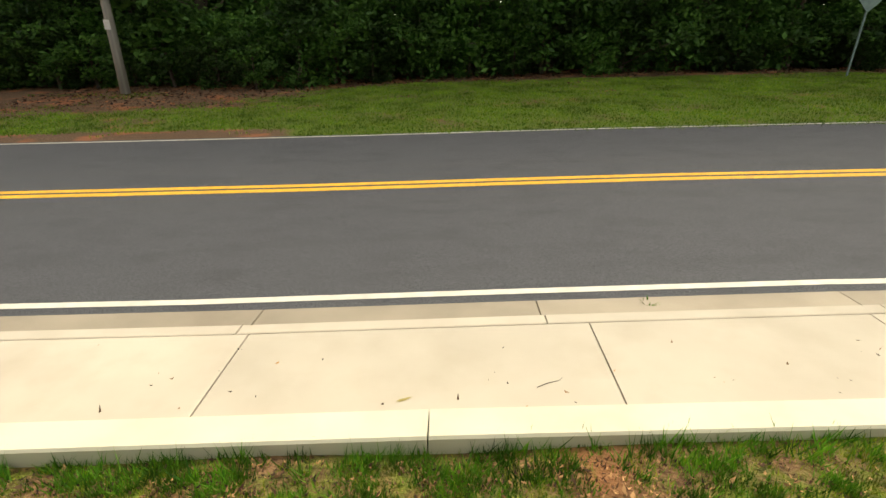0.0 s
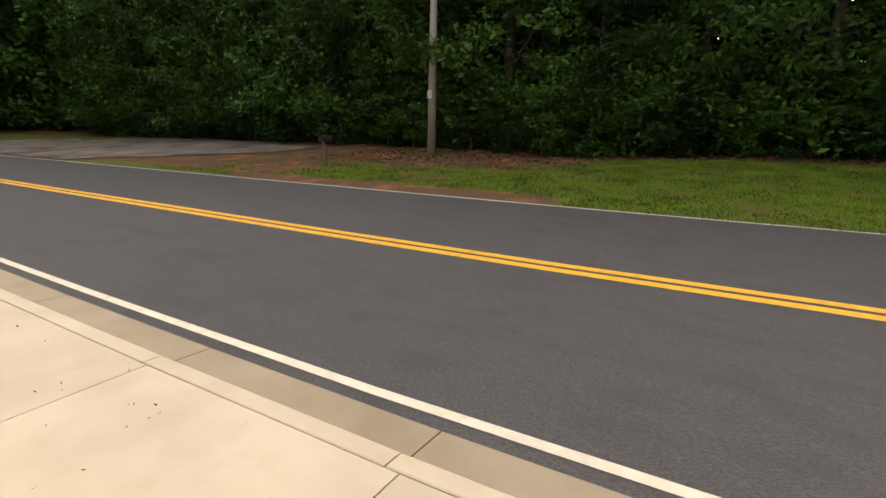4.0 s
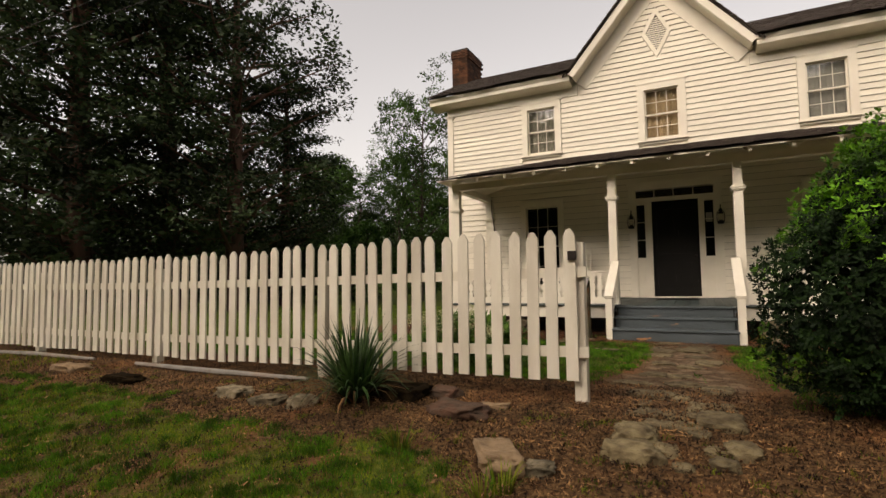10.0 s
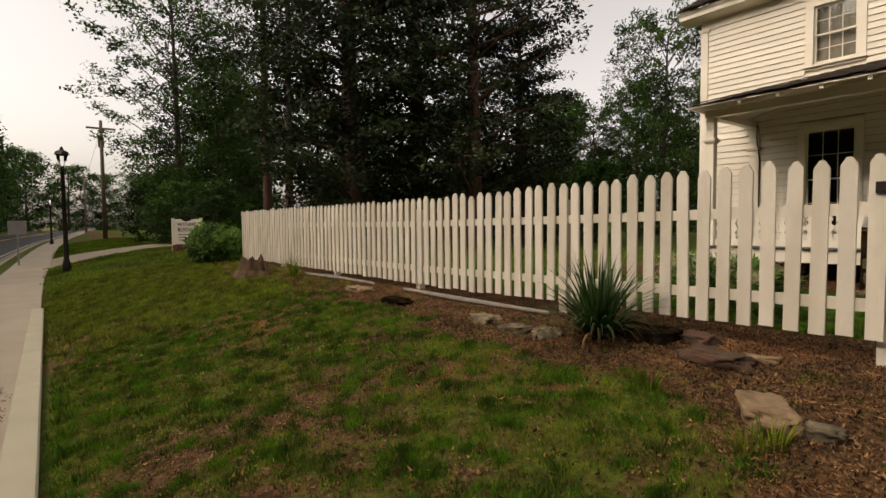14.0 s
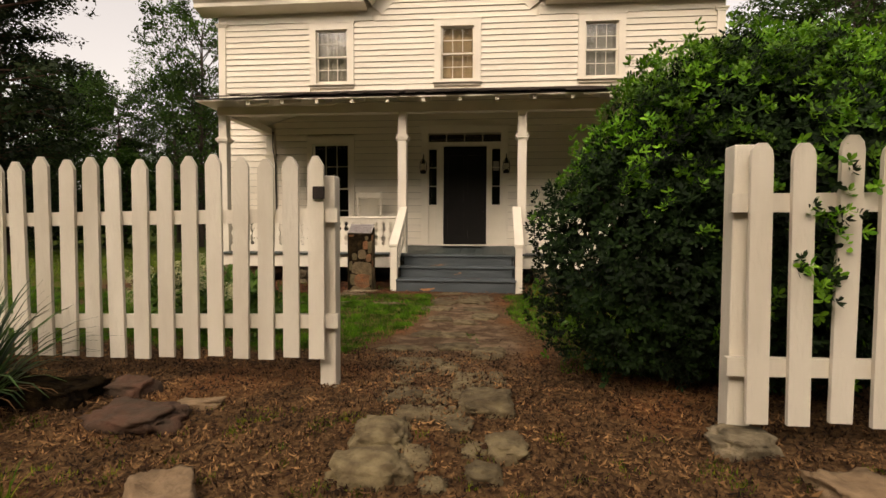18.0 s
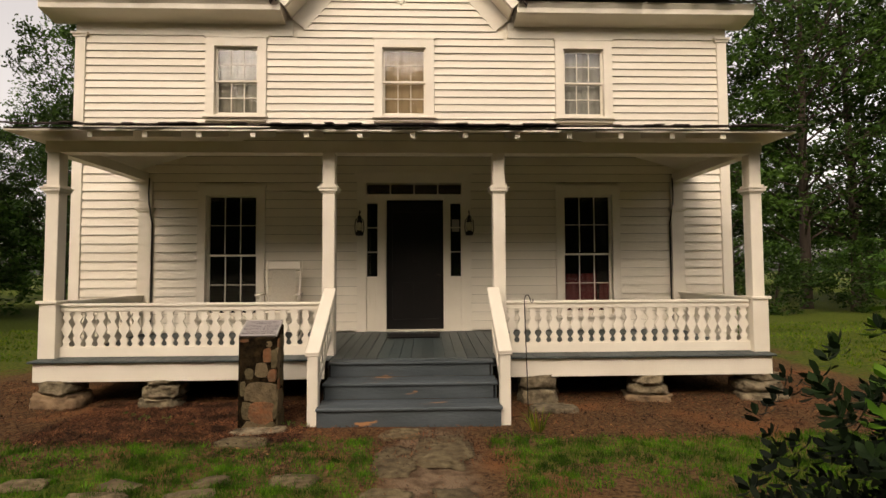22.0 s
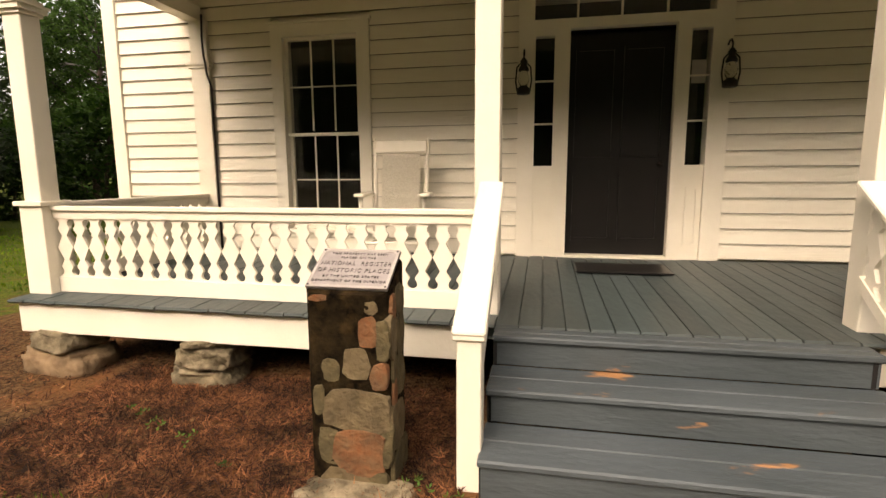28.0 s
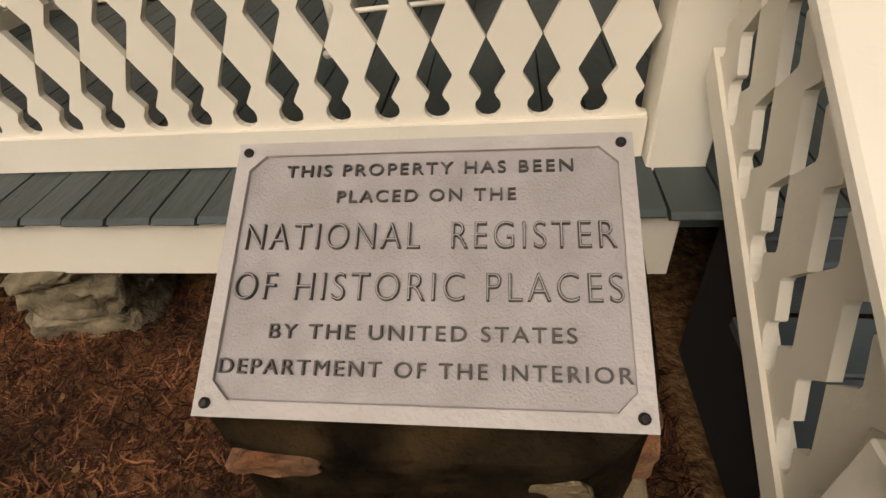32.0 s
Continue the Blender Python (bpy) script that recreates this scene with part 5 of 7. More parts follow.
T_CEDAR2 = tree("cedar_tree", 15, 17, 4.4, 0.04, 66, M_NEEDLE, M_BARK_RED, 0.11, 84, 0.45, "dense dark cedar with reddish trunk", rise=0.3, spray=0.95, squash=0.6, top=0.4)
T_PINE = tree("pine_tree", 6, 23, 4.0, 0.26, 42, M_PINE, M_BARK_RED, 0.11, 58, 0.24, "tall slender pine with an open crown", rise=0.35, spray=0.85, squash=0.6, top=0.4, sub=6)
T_PALE = tree("young_tree", 7, 9, 2.4, 0.2, 26, M_LEAF_L, M_BARK, 0.085, 120, 0.12, "light green young tree", spray=0.5, broad=True)
T_BUSH = tree("understorey_bush", 8, 4.2, 2.4, 0.0, 22, M_LEAF_D, M_BARK, 0.11, 95, 0.08, "dark leafy undergrowth bush at the wood's edge", rise=0.6, spray=0.6, squash=0.6)

rt = random.Random(21)
USED = {}


def plant(proto, x, y, s=1.0, sz=None, zoff=0.0, turn=None, label=""):
    zz = ground_z(x, y) if y > inner(x) else far_z(x, max(0, EDGE + bend(x) - FAR - 0.2 - y))
    m = Matrix.Translation((x, y, zz + zoff)) @ Matrix.Rotation(rt.uniform(0, 6.28) if turn is None else turn, 4, "Z") @ Matrix.Diagonal((s, s, sz or s, 1))
    if proto not in USED:
        USED[proto] = True
        proto.matrix_basis = m
        ob = proto
    else:
        ob = copy_thing(proto, Matrix.Identity(4))
        ob.matrix_basis = m
    if label:
        ob["label"] = label
    return ob


def plants(rows):
    for x, y, s, p in rows:
        plant(p, x, y, s)


# woods across the street: a leafy edge, then deeper rows
x = -24.0
while x < 52:
    u = 13.2 + rt.uniform(-0.8, 0.8)
    plant(rt.choice((T_WOOD, T_WOOD2)), x, EDGE + bend(x) - FAR - u, rt.uniform(0.8, 1.15))
    x += rt.uniform(2.9, 4.4)
for u, step in ((17.5, 4.6), (23, 5.5)):
    x = -26.0
    while x < 62:
        plant(T_FAR, x, EDGE + bend(x) - FAR - u - rt.uniform(-0.8, 0.8), rt.uniform(0.9, 1.2))
        x += step * rt.uniform(0.75, 1.25)
x = -28.0
while x < 50:
    u = rt.uniform(11.3, 12.6) - 2.0 * math.exp(-((x - 9) / 5) ** 2)
    plant(T_BUSH, x, EDGE + bend(x) - FAR - u, rt.uniform(0.6, 1.1))
    x += rt.uniform(1.3, 2.3)
# farther west the trees stand nearer the kerb
x = -30.0
while x > -100:
    plant(rt.choice((T_WOOD, T_WOOD2)) if x > -62 else T_FAR, x, EDGE + bend(x) - FAR - rt.uniform(3.2, 5.0) - (5 if x > -38 else 0), rt.uniform(0.95, 1.2))
    plant(T_FAR, x - 2, EDGE + bend(x) - FAR - rt.uniform(11, 14), rt.uniform(0.8, 1.0))
    x -= rt.uniform(4.0, 6.0)
plants([(-104, -29, 0.9, T_FAR), (-112, -27, 0.9, T_FAR), (-120, -24, 0.9, T_FAR), (-130, -24, 0.9, T_FAR), (-142, -22, 1.0, T_FAR), (-152, -18, 1.0, T_FAR), (-158, -10, 0.9, T_FAR), (-158, -2, 0.8, T_FAR), (-150, 4, 0.8, T_FAR), (-132, 6, 0.7, T_FAR), (-116, 4, 0.6, T_FAR), (-100, 3, 0.55, T_FAR), (-86, 0, 0.5, T_FAR), (-74, 0, 0.5, T_FAR), (-64, -1, 0.5, T_FAR)])
# west yard: pines and cedars behind the fence, broadleaf trees beyond
plants([(-31.0, -6.6, 0.85, T_OAK2), (-26.3, -3.3, 0.95, T_PINE), (-33, -4.0, 0.8, T_OAK), (-23.0, -3.4, 0.8, T_PINE),
        (-19.1, -2.0, 1.05, T_CEDAR2), (-17.8, 0.6, 0.95, T_CEDAR2), (-15.2, 1.4, 0.95, T_CEDAR), (-15.8, 4.6, 0.62, T_CEDAR2),
        (-17.0, 12.0, 0.50, T_OAK), (-12.2, 16.0, 0.55, T_OAK), (-20, 12, 0.50, T_OAK), (-17.5, 17, 0.55, T_OAK2), 
        (-38, -1, 0.6, T_FAR), (-36, 6, 0.6, T_FAR), (-44, 0, 0.6, T_FAR), (-52, 2, 0.6, T_FAR), (-32, 14, 0.6, T_FAR), (-27, 20, 0.6, T_FAR), (-20, 24, 0.5, T_FAR), (-12, 27, 0.5, T_FAR), (-42, 10, 0.6, T_FAR)])
plant(T_OAK, -12.9, 11.6, 0.56, 0.74)
# low undergrowth closing the view beneath the crowns
plants([(-22, -7.0, 0.5, T_BUSH), (-24.5, -6.2, 0.7, T_BUSH), (-27, -7.4, 0.7, T_BUSH), (-30, -7.0, 0.8, T_BUSH), (-34, -8.0, 0.8, T_BUSH)])
x = -40.0
while x < -14:
    plant(T_BUSH, x, 7.5 + rt.uniform(-1.5, 1.5) + 0.25 * (x + 40) * 0.4, rt.uniform(0.7, 1.0))
    x += rt.uniform(1.6, 2.6)
# east yard and the bend
plants([(13.6, 13.6, 0.70, T_OAK), (14.6, 10.6, 0.85, T_OAK2), (17.2, 11.2, 0.95, T_OAK), (20.0, 8.2, 0.85, T_OAK2), (22.6, 6.9, 0.80, T_OAK2), (25.2, 7.4, 0.80, T_OAK), (28.0, 8.0, 0.62, T_OAK), (17, 20, 0.6, T_OAK), (22, 16, 0.8, T_OAK2), (28, 15, 0.6, T_OAK),
        (30.4, -0.2, 0.88, T_TALL), (32.5, 4.0, 0.35, T_OAK), (29.5, 3.5, 0.32, T_OAK),
        (33.3, -2.6, 0.40, T_WOOD), (36.5, -5.2, 0.42, T_WOOD), (39, -8.4, 0.52, T_WOOD2), (43, -8.6, 0.62, T_WOOD2), (47, -5, 0.66, T_WOOD), (51, -7.0, 0.80, T_WOOD2), (56, -9.5, 0.80, T_WOOD2), (60, -13, 0.95, T_WOOD), (64, -17, 1.0, T_WOOD2), (40, 0, 0.4, T_FAR), (46, 3, 0.45, T_FAR), (38, 8, 0.4, T_FAR), (44, 12, 0.5, T_FAR), (34, 18, 0.5, T_FAR), (52, 8, 0.55, T_FAR)])
x = 12.0
while x < 36:
    plant(T_BUSH, x, 9.0 - 0.25 * (x - 12) + rt.uniform(-1, 1), rt.uniform(0.5, 0.8))
    x += rt.uniform(2.2, 3.4)
plants([(33.0, -8.3, 0.7, T_BUSH), (35.5, -9.2, 0.7, T_BUSH), (31, -6.5, 0.7, T_BUSH)])
# the far side of the bend
for x, y0, y1 in ((66, -40, -20), (78, -42, -14), (94, -44, 0)):
    y = y0
    while y < y1:
        plant(T_FAR, x + rt.uniform(-2, 2), y, rt.uniform(1.05, 1.3))
        y += rt.uniform(4.0, 6.0)
for k in range(12):
    plant(T_FAR, 56 + k * 6, 14 + k * 5 + rt.uniform(-2, 2), rt.uniform(0.5, 0.7))
for k in range(14):
    plant(T_FAR, -60 + k * 7 if k < 6 else 8 + (k - 6) * 7, 36 + rt.uniform(-3, 5), rt.uniform(0.42, 0.55))
plant(T_PALE, 27.5, -9.8, 0.55)
plant(T_PALE, 12.5, -4.6, 0.42)
plant(T_PALE, 14.5, -3.8, 0.42)

# ---- things in the yard and on the porch ----
rk = random.Random(31)


def rock(name, x, y, w, d, h, material, label, turn=0.0, sink=0.25, z=None, group="", tilt=0.0, seed=None, rough=0.22, segs=2, parent=None):
    """A field stone: a box with cut corners, pushed about by noise."""
    bm = B()
    bmesh.ops.create_icosphere(bm, subdivisions=segs + 2, radius=1.0)
    sd = rk.random() * 50 if seed is None else seed
    for v in bm.verts:
        c = v.co
        p = Vector([math.copysign(abs(q) ** 0.55, q) for q in c])
        p *= 1 + rough * noise.noise(c * 1.6 + Vector((sd, 0, 0))) + rough * 0.5 * noise.noise(c * 4.0 + Vector((0, sd, 0))) + rough * 0.40 * noise.noise(c * 8.0 + Vector((0, 0, sd))) + rough * 0.22 * noise.noise(c * 19.0 + Vector((sd, sd, 0)))
        v.co = Vector((p.x * w / 2, p.y * d / 2, p.z * h / 2))
    zz = (ground_z(x, y) if z is None else z) + h * (0.5 - sink)
    bmesh.ops.transform(bm, matrix=Matrix.Translation((x, y, zz)) @ Matrix.Rotation(turn, 4, "Z") @ Matrix.Rotation(tilt, 4, "X"), verts=bm.verts)
    if parent is not None:
        return part(name, bm, material, parent, label, smooth=True)
    return single(name, bm, material, label, "rock", group, smooth=True)


# stone piers under the porch
for x, spec in ((-4.08, ((0.56, 0.24, 1), (0.40, 0.16, 0))), (-2.93, ((0.46, 0.22, 0), (0.42, 0.20, 0), (0.26, 0.07, 0))), (1.55, ((0.46, 0.26, 0), (0.44, 0.16, 0))),
                (2.86, ((0.52, 0.18, 1), (0.44, 0.16, 0), (0.34, 0.14, 0))), (4.28, ((0.60, 0.20, 0), (0.50, 0.16, 0), (0.40, 0.12, 0)))):
    pier = thing("stone_pier", (x, -1.98, -0.15), "stacked field stones propping up the porch", "stone pier", "porch piers")
    total = sum(s[1] for s in spec)
    zz, k = -0.16, 0.40 / total
    for w, h, o in spec:
        rock("stone", x + rk.uniform(-0.04, 0.04), -1.96 + rk.uniform(-0.03, 0.03), w, 0.42, h * k * 1.12, M_STONE_O if o else M_STONE, "", rk.uniform(-0.3, 0.3), 0.0, zz, parent=pier)
        zz += h * k
for x in (-1.15, 0.3, 3.6):
    rock("pier_stone", x, -0.6, 0.5, 0.4, 0.46, M_STONE, "rough stone block beneath the house", 0.2, 0.0, -0.15, "stones under the house")
rock("step_stone", 1.62, -2.45, 0.52, 0.30, 0.09, M_STONE, "flat pale stone slab beside the steps", -0.15, 0.35)
rock("step_stone", 1.75, -1.55, 0.30, 0.22, 0.10, M_STONE, "small flat stone under the porch", 0.2, 0.3)

# stones at the gateway and along the beds
for x, y, w, d, h, o, t, lab in ((2.44, -9.06, 0.60, 0.36, 0.17, 0, -0.2, "large flat tan field stone on the mulch"), (1.68, -8.47, 0.28, 0.22, 0.12, 0, 0.1, "pale stone block at the foot of the fence post"),
                                 (2.80, -8.62, 0.30, 0.18, 0.17, 1, 0.4, "tan stone against the fence"), (1.95, -8.80, 0.32, 0.24, 0.12, 1, 0.2, "orange-tan flat stone on mulch"), (2.16, -8.80, 0.14, 0.14, 0.17, 0, 0.5, "small upright tan stone"),
                                 (2.50, -8.62, 0.22, 0.14, 0.10, 1, 0.1, "small orange stone under the pickets"),
                                 (-1.92, -8.24, 0.62, 0.26, 0.20, 2, 0.06, "dark brown flat edging stone"), (-1.52, -8.10, 0.26, 0.20, 0.13, 3, -0.1, "reddish edging stone in the bed"), (-1.25, -8.42, 0.46, 0.30, 0.12, 3, -0.2, "mossy brown edging stone in the bed"),
                                 (-1.04, -8.20, 0.24, 0.12, 0.06, 1, 0.3, "pale flat stone chip on mulch"), (-0.70, -9.04, 0.24, 0.46, 0.13, 1, 0.55, "orange-tan stone sunk in the soil"), (-0.42, -9.10, 0.18, 0.16, 0.09, 0, 0.2, "grey stone sunk in the soil"),
                                 (-6.38, -8.52, 0.46, 0.26, 0.14, 1, 0.1, "pale flat stone on the lawn's edge"), (-5.08, -8.69, 0.46, 0.24, 0.12, 2, 0.1, "dark flat stone in the bed"), (-3.45, -8.62, 0.34, 0.22, 0.12, 0, 0.0, "grey edging stone beside the mulch bed"),
                                 (-2.95, -8.70, 0.30, 0.2, 0.10, 0, 0.4, "grey edging stone beside the mulch bed"), (-2.62, -8.62, 0.26, 0.2, 0.12, 0, 0.7, "grey edging stone beside the mulch bed"), (5.1, -9.18, 0.5, 0.12, 0.06, 1, -0.2, "weathered flat stone in the grass")):
    rock("field_stone", x, y, w, d, h, (M_STONE, M_STONE_O, M_PILLAR, M_SOILROCK)[o], lab, t, 0.42, rough=0.34)

# flagstone path
path = thing("flagstone_path", (0.1, -6, -0.1), "uneven mossy flagstone path sunk in soil", "path", kind="structure")
FL = [(0.04, -7.25, 0.39, 0.35, 0.05), (0.0, -7.63, 0.15, 0.23, 0.05), (0.05, -7.95, 0.21, 0.27, 0.07), (0.24, -7.94, 0.18, 0.24, 0.05), (0.34, -8.19, 0.18, 0.24, 0.05), (0.42, -7.63, 0.18, 0.38, 0.05), (0.57, -7.59, 0.15, 0.35, 0.05), (0.54, -8.04, 0.25, 0.36, 0.12), (0.37, -7.93, 0.08, 0.21, 0.05), (0.17, -8.22, 0.22, 0.21, 0.05),
      (0.4, -8.32, 0.14, 0.17, 0.05), (0.04, -8.47, 0.25, 0.29, 0.13), (0.23, -8.61, 0.12, 0.21, 0.06), (0.04, -8.75, 0.3, 0.21, 0.15), (0.63, -8.53, 0.17, 0.24, 0.1), (0.53, -8.74, 0.13, 0.14, 0.08), (0.48, -8.55, 0.11, 0.13, 0.05), (0.32, -8.81, 0.11, 0.11, 0.05), (0.54, -6.91, 0.27, 0.39, 0.05), (0.27, -7.38, 0.17, 0.32, 0.05), (0.26, -9.40, 0.50, 0.38, 0.055),
      (-0.08, -3.86, 0.32, 0.62, 0.07), (0.33, -3.64, 0.42, 0.80, 0.07), (-0.06, -3.22, 0.36, 0.30, 0.05), (-0.10, -4.68, 0.34, 0.36, 0.06), (0.37, -4.62, 0.26, 0.30, 0.06), (0.49, -5.18, 0.26, 0.34, 0.06)]
y = -6.75
while y < -5.3:
    for x in (-0.10, 0.32):
        FL.append((x + rk.uniform(-0.12, 0.12), y + rk.uniform(-0.1, 0.1), rk.uniform(0.18, 0.34), rk.uniform(0.16, 0.30), rk.uniform(0.03, 0.045)))
    y += 0.66
for x, y, w, d, h in FL:
    rock("flagstone", x, y, w * 1.15, d * 1.08, max(h, 0.06) * 1.25, M_FLAG, "", rk.uniform(-0.2, 0.2), 0.74 if y > -5.5 else 0.76 if h < 0.08 else 0.62, parent=path, rough=0.26)
for x, y, w in ((-2.79, -4.29, 0.34), (-2.1, -4.6, 0.44), (-2.06, -4.33, 0.3), (-1.47, -4.54, 0.34), (-1.42, -4.25, 0.26), (-0.8, -4.28, 0.36), (-1.52, -3.35, 0.46)):
    rock("stepping_stone", x, y, w, w * 0.6, 0.07, M_FLAG, "sunken brown stepping stone in the yard grass", rk.uniform(-0.4, 0.4), 0.6, group="stepping stones")

# rubble pillar with the bronze-grey plaque
pillar = thing("stone_pillar", (-1.52, -2.83, -0.15), "dark stained rubble stone pillar with a sloping top", "pillar")
bm = B()
ringz = [-0.2, 0.0, 0.2, 0.4, 0.6, 0.75, 0.83]
PXC, PYC = -1.52, -2.845
rows = []
for zz in ringz:
    ring = []
    for k in range(28):
        a = 2 * math.pi * k / 28
        c, s_ = math.cos(a), math.sin(a)
        q = Vector((math.copysign(abs(c) ** 0.42, c) * 0.205, math.copysign(abs(s_) ** 0.42, s_) * 0.145, 0))
        q *= 1 + 0.015 * noise.noise(Vector((c * 2, s_ * 2, zz * 4)))
        top = zz if zz < 0.8 else 0.822 + (q.y + 0.145) * 0.44
        ring.append(bm.verts.new((PXC + q.x, PYC + q.y, top)))
    rows.append(ring)
for a, b in zip(rows, rows[1:]):
    for k in range(28):
        bm.faces.new((a[k], a[(k + 1) % 28], b[(k + 1) % 28], b[k]))
bm.faces.new(rows[-1])
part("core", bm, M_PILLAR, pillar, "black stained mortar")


def rubble(x, z, w, h, material, sd, side=0):
    """One flush rubble stone with a broken outline, set into the pillar's face."""
    r = random.Random(sd)
    n = r.randint(11, 14)
    w, h = 1.16 * w, 1.14 * h
    bm = B()
    poly = []
    for k in range(n):
        a = 2 * math.pi * (k + r.uniform(-0.3, 0.3)) / n
        c, s = math.cos(a), math.sin(a)
        e = r.uniform(0.92, 1.26)
        poly.append((math.copysign(abs(c) ** 0.7, c) * w / 2 * e, math.copysign(abs(s) ** 0.7, s) * h / 2 * e))
    front = -0.003 - r.uniform(0, 0.005)
    prism(bm, poly, front, 0.03)
    soften(bm, 0.005)
    bmesh.ops.subdivide_edges(bm, edges=bm.edges[:], cuts=1)
    for v in bm.verts:
        v.co += Vector((1, 1, 1)) * 0.004 * noise.noise(v.co * 40 + Vector((sd, 0, 0)))
    m = Matrix.Translation((x, -2.986, z)) if not side else Matrix.Translation((-1.318, x, z)) @ Matrix.Rotation(radians(90), 4, "Z")
    bmesh.ops.transform(bm, matrix=m, verts=bm.verts)
    part("stone", bm, material, pillar)


T_, O_, R_ = M_STONE_TAN, M_STONE_OLIVE, M_STONE_RUST
for k, (x, z, w, h, o) in enumerate(((-1.645, 0.802, 0.070, 0.026, R_), (-1.40, 0.765, 0.045, 0.05, T_), (-1.415, 0.655, 0.070, 0.115, R_), (-1.352, 0.620, 0.055, 0.16, O_), (-1.470, 0.505, 0.110, 0.125, T_), (-1.372, 0.455, 0.075, 0.100, R_), (-1.595, 0.47, 0.07, 0.09, O_),
                                     (-1.362, 0.305, 0.070, 0.060, T_), (-1.485, 0.290, 0.270, 0.180, T_), (-1.655, 0.33, 0.05, 0.12, O_), (-1.60, 0.11, 0.120, 0.150, O_), (-1.47, 0.09, 0.190, 0.190, R_), (-1.35, 0.13, 0.070, 0.20, O_), (-1.54, -0.07, 0.20, 0.13, T_), (-1.39, -0.08, 0.10, 0.14, O_))):
    rubble(x, z, w, h, o, 300 + k)
for k, (y, z, w, h, o) in enumerate(((-2.925, 0.765, 0.05, 0.095, R_), (-2.83, 0.78, 0.10, 0.12, O_), (-2.93, 0.625, 0.08, 0.18, T_), (-2.82, 0.62, 0.10, 0.20, O_), (-2.92, 0.475, 0.05, 0.13, O_), (-2.84, 0.42, 0.11, 0.16, O_), (-2.92, 0.36, 0.05, 0.11, R_), (-2.88, 0.20, 0.16, 0.19, T_), (-2.85, -0.02, 0.18, 0.18, O_))):
    rubble(y, z, w, h, o, 340 + k, 1)
rock("pillar_slab", -1.47, -3.04, 0.52, 0.26, 0.06, M_STONE, "flat grey stone slab at the foot of the pillar", 0.0, 0.45)

# plaque: local x across, y up the slope, z out
PW, PH = 0.382, 0.262
plaque_m = Matrix.Translation((-1.519, -2.86, 0.9165)) @ Matrix.Rotation(radians(31), 4, "X")
plaque = thing("plaque", (-1.522, -2.86, 0.91), "grey cast metal historic register plaque with raised letters", "plaque")
bm = box(B(), -PW / 2, PW / 2, -PH / 2, PH / 2, -0.012, 0.0)
bmesh.ops.transform(bm, matrix=plaque_m, verts=bm.verts)
part("plate", bm, M_PLAQUE, plaque)


def rim_line(inset, notch):
    a, b = PW / 2 - inset, PH / 2 - inset
    return [(-a + notch, -b), (a - notch, -b), (a, -b + notch), (a, b - notch), (a - notch, b), (-a + notch, b), (-a, b - notch), (-a, -b + notch)]


bm = B()
outer = [(-PW / 2, -PH / 2), (PW / 2, -PH / 2), (PW / 2, PH / 2), (-PW / 2, PH / 2)]
inn = rim_line(0.014, 0.016)
ov = [bm.verts.new((*p, 0.004)) for p in outer]
iv = [bm.verts.new((*p, 0.004)) for p in inn]
il = [bm.verts.new((*p, -0.001)) for p in inn]
ol = [bm.verts.new((*p, -0.0125)) for p in outer]
for k in range(4):
    a, b = iv[(2 * k) % 8], iv[(2 * k + 1) % 8]
    bm.faces.new((ov[k], ov[(k + 1) % 4], b, a))
    c = iv[(2 * k + 2) % 8]
    bm.faces.new((ov[(k + 1) % 4], c, b))
    bm.faces.new((ov[k], ol[k], ol[(k + 1) % 4], ov[(k + 1) % 4]))
for k in range(8):
    bm.faces.new((iv[k], iv[(k + 1) % 8], il[(k + 1) % 8], il[k]))
bmesh.ops.transform(bm, matrix=plaque_m, verts=bm.verts)
part("rim", bm, M_PLAQUE_RIM, plaque)
for sx in (-1, 1):
    for sy in (-1, 1):
        bm = lathe(B(), [(0.0048, 0.0), (0.0048, 0.0035), (0.003, 0.005)], 12, (sx * (PW / 2 - 0.011), sy * (PH / 2 - 0.011), 0.003))
        bmesh.ops.transform(bm, matrix=plaque_m, verts=bm.verts)
        part("screw", bm, M_IRON, plaque)
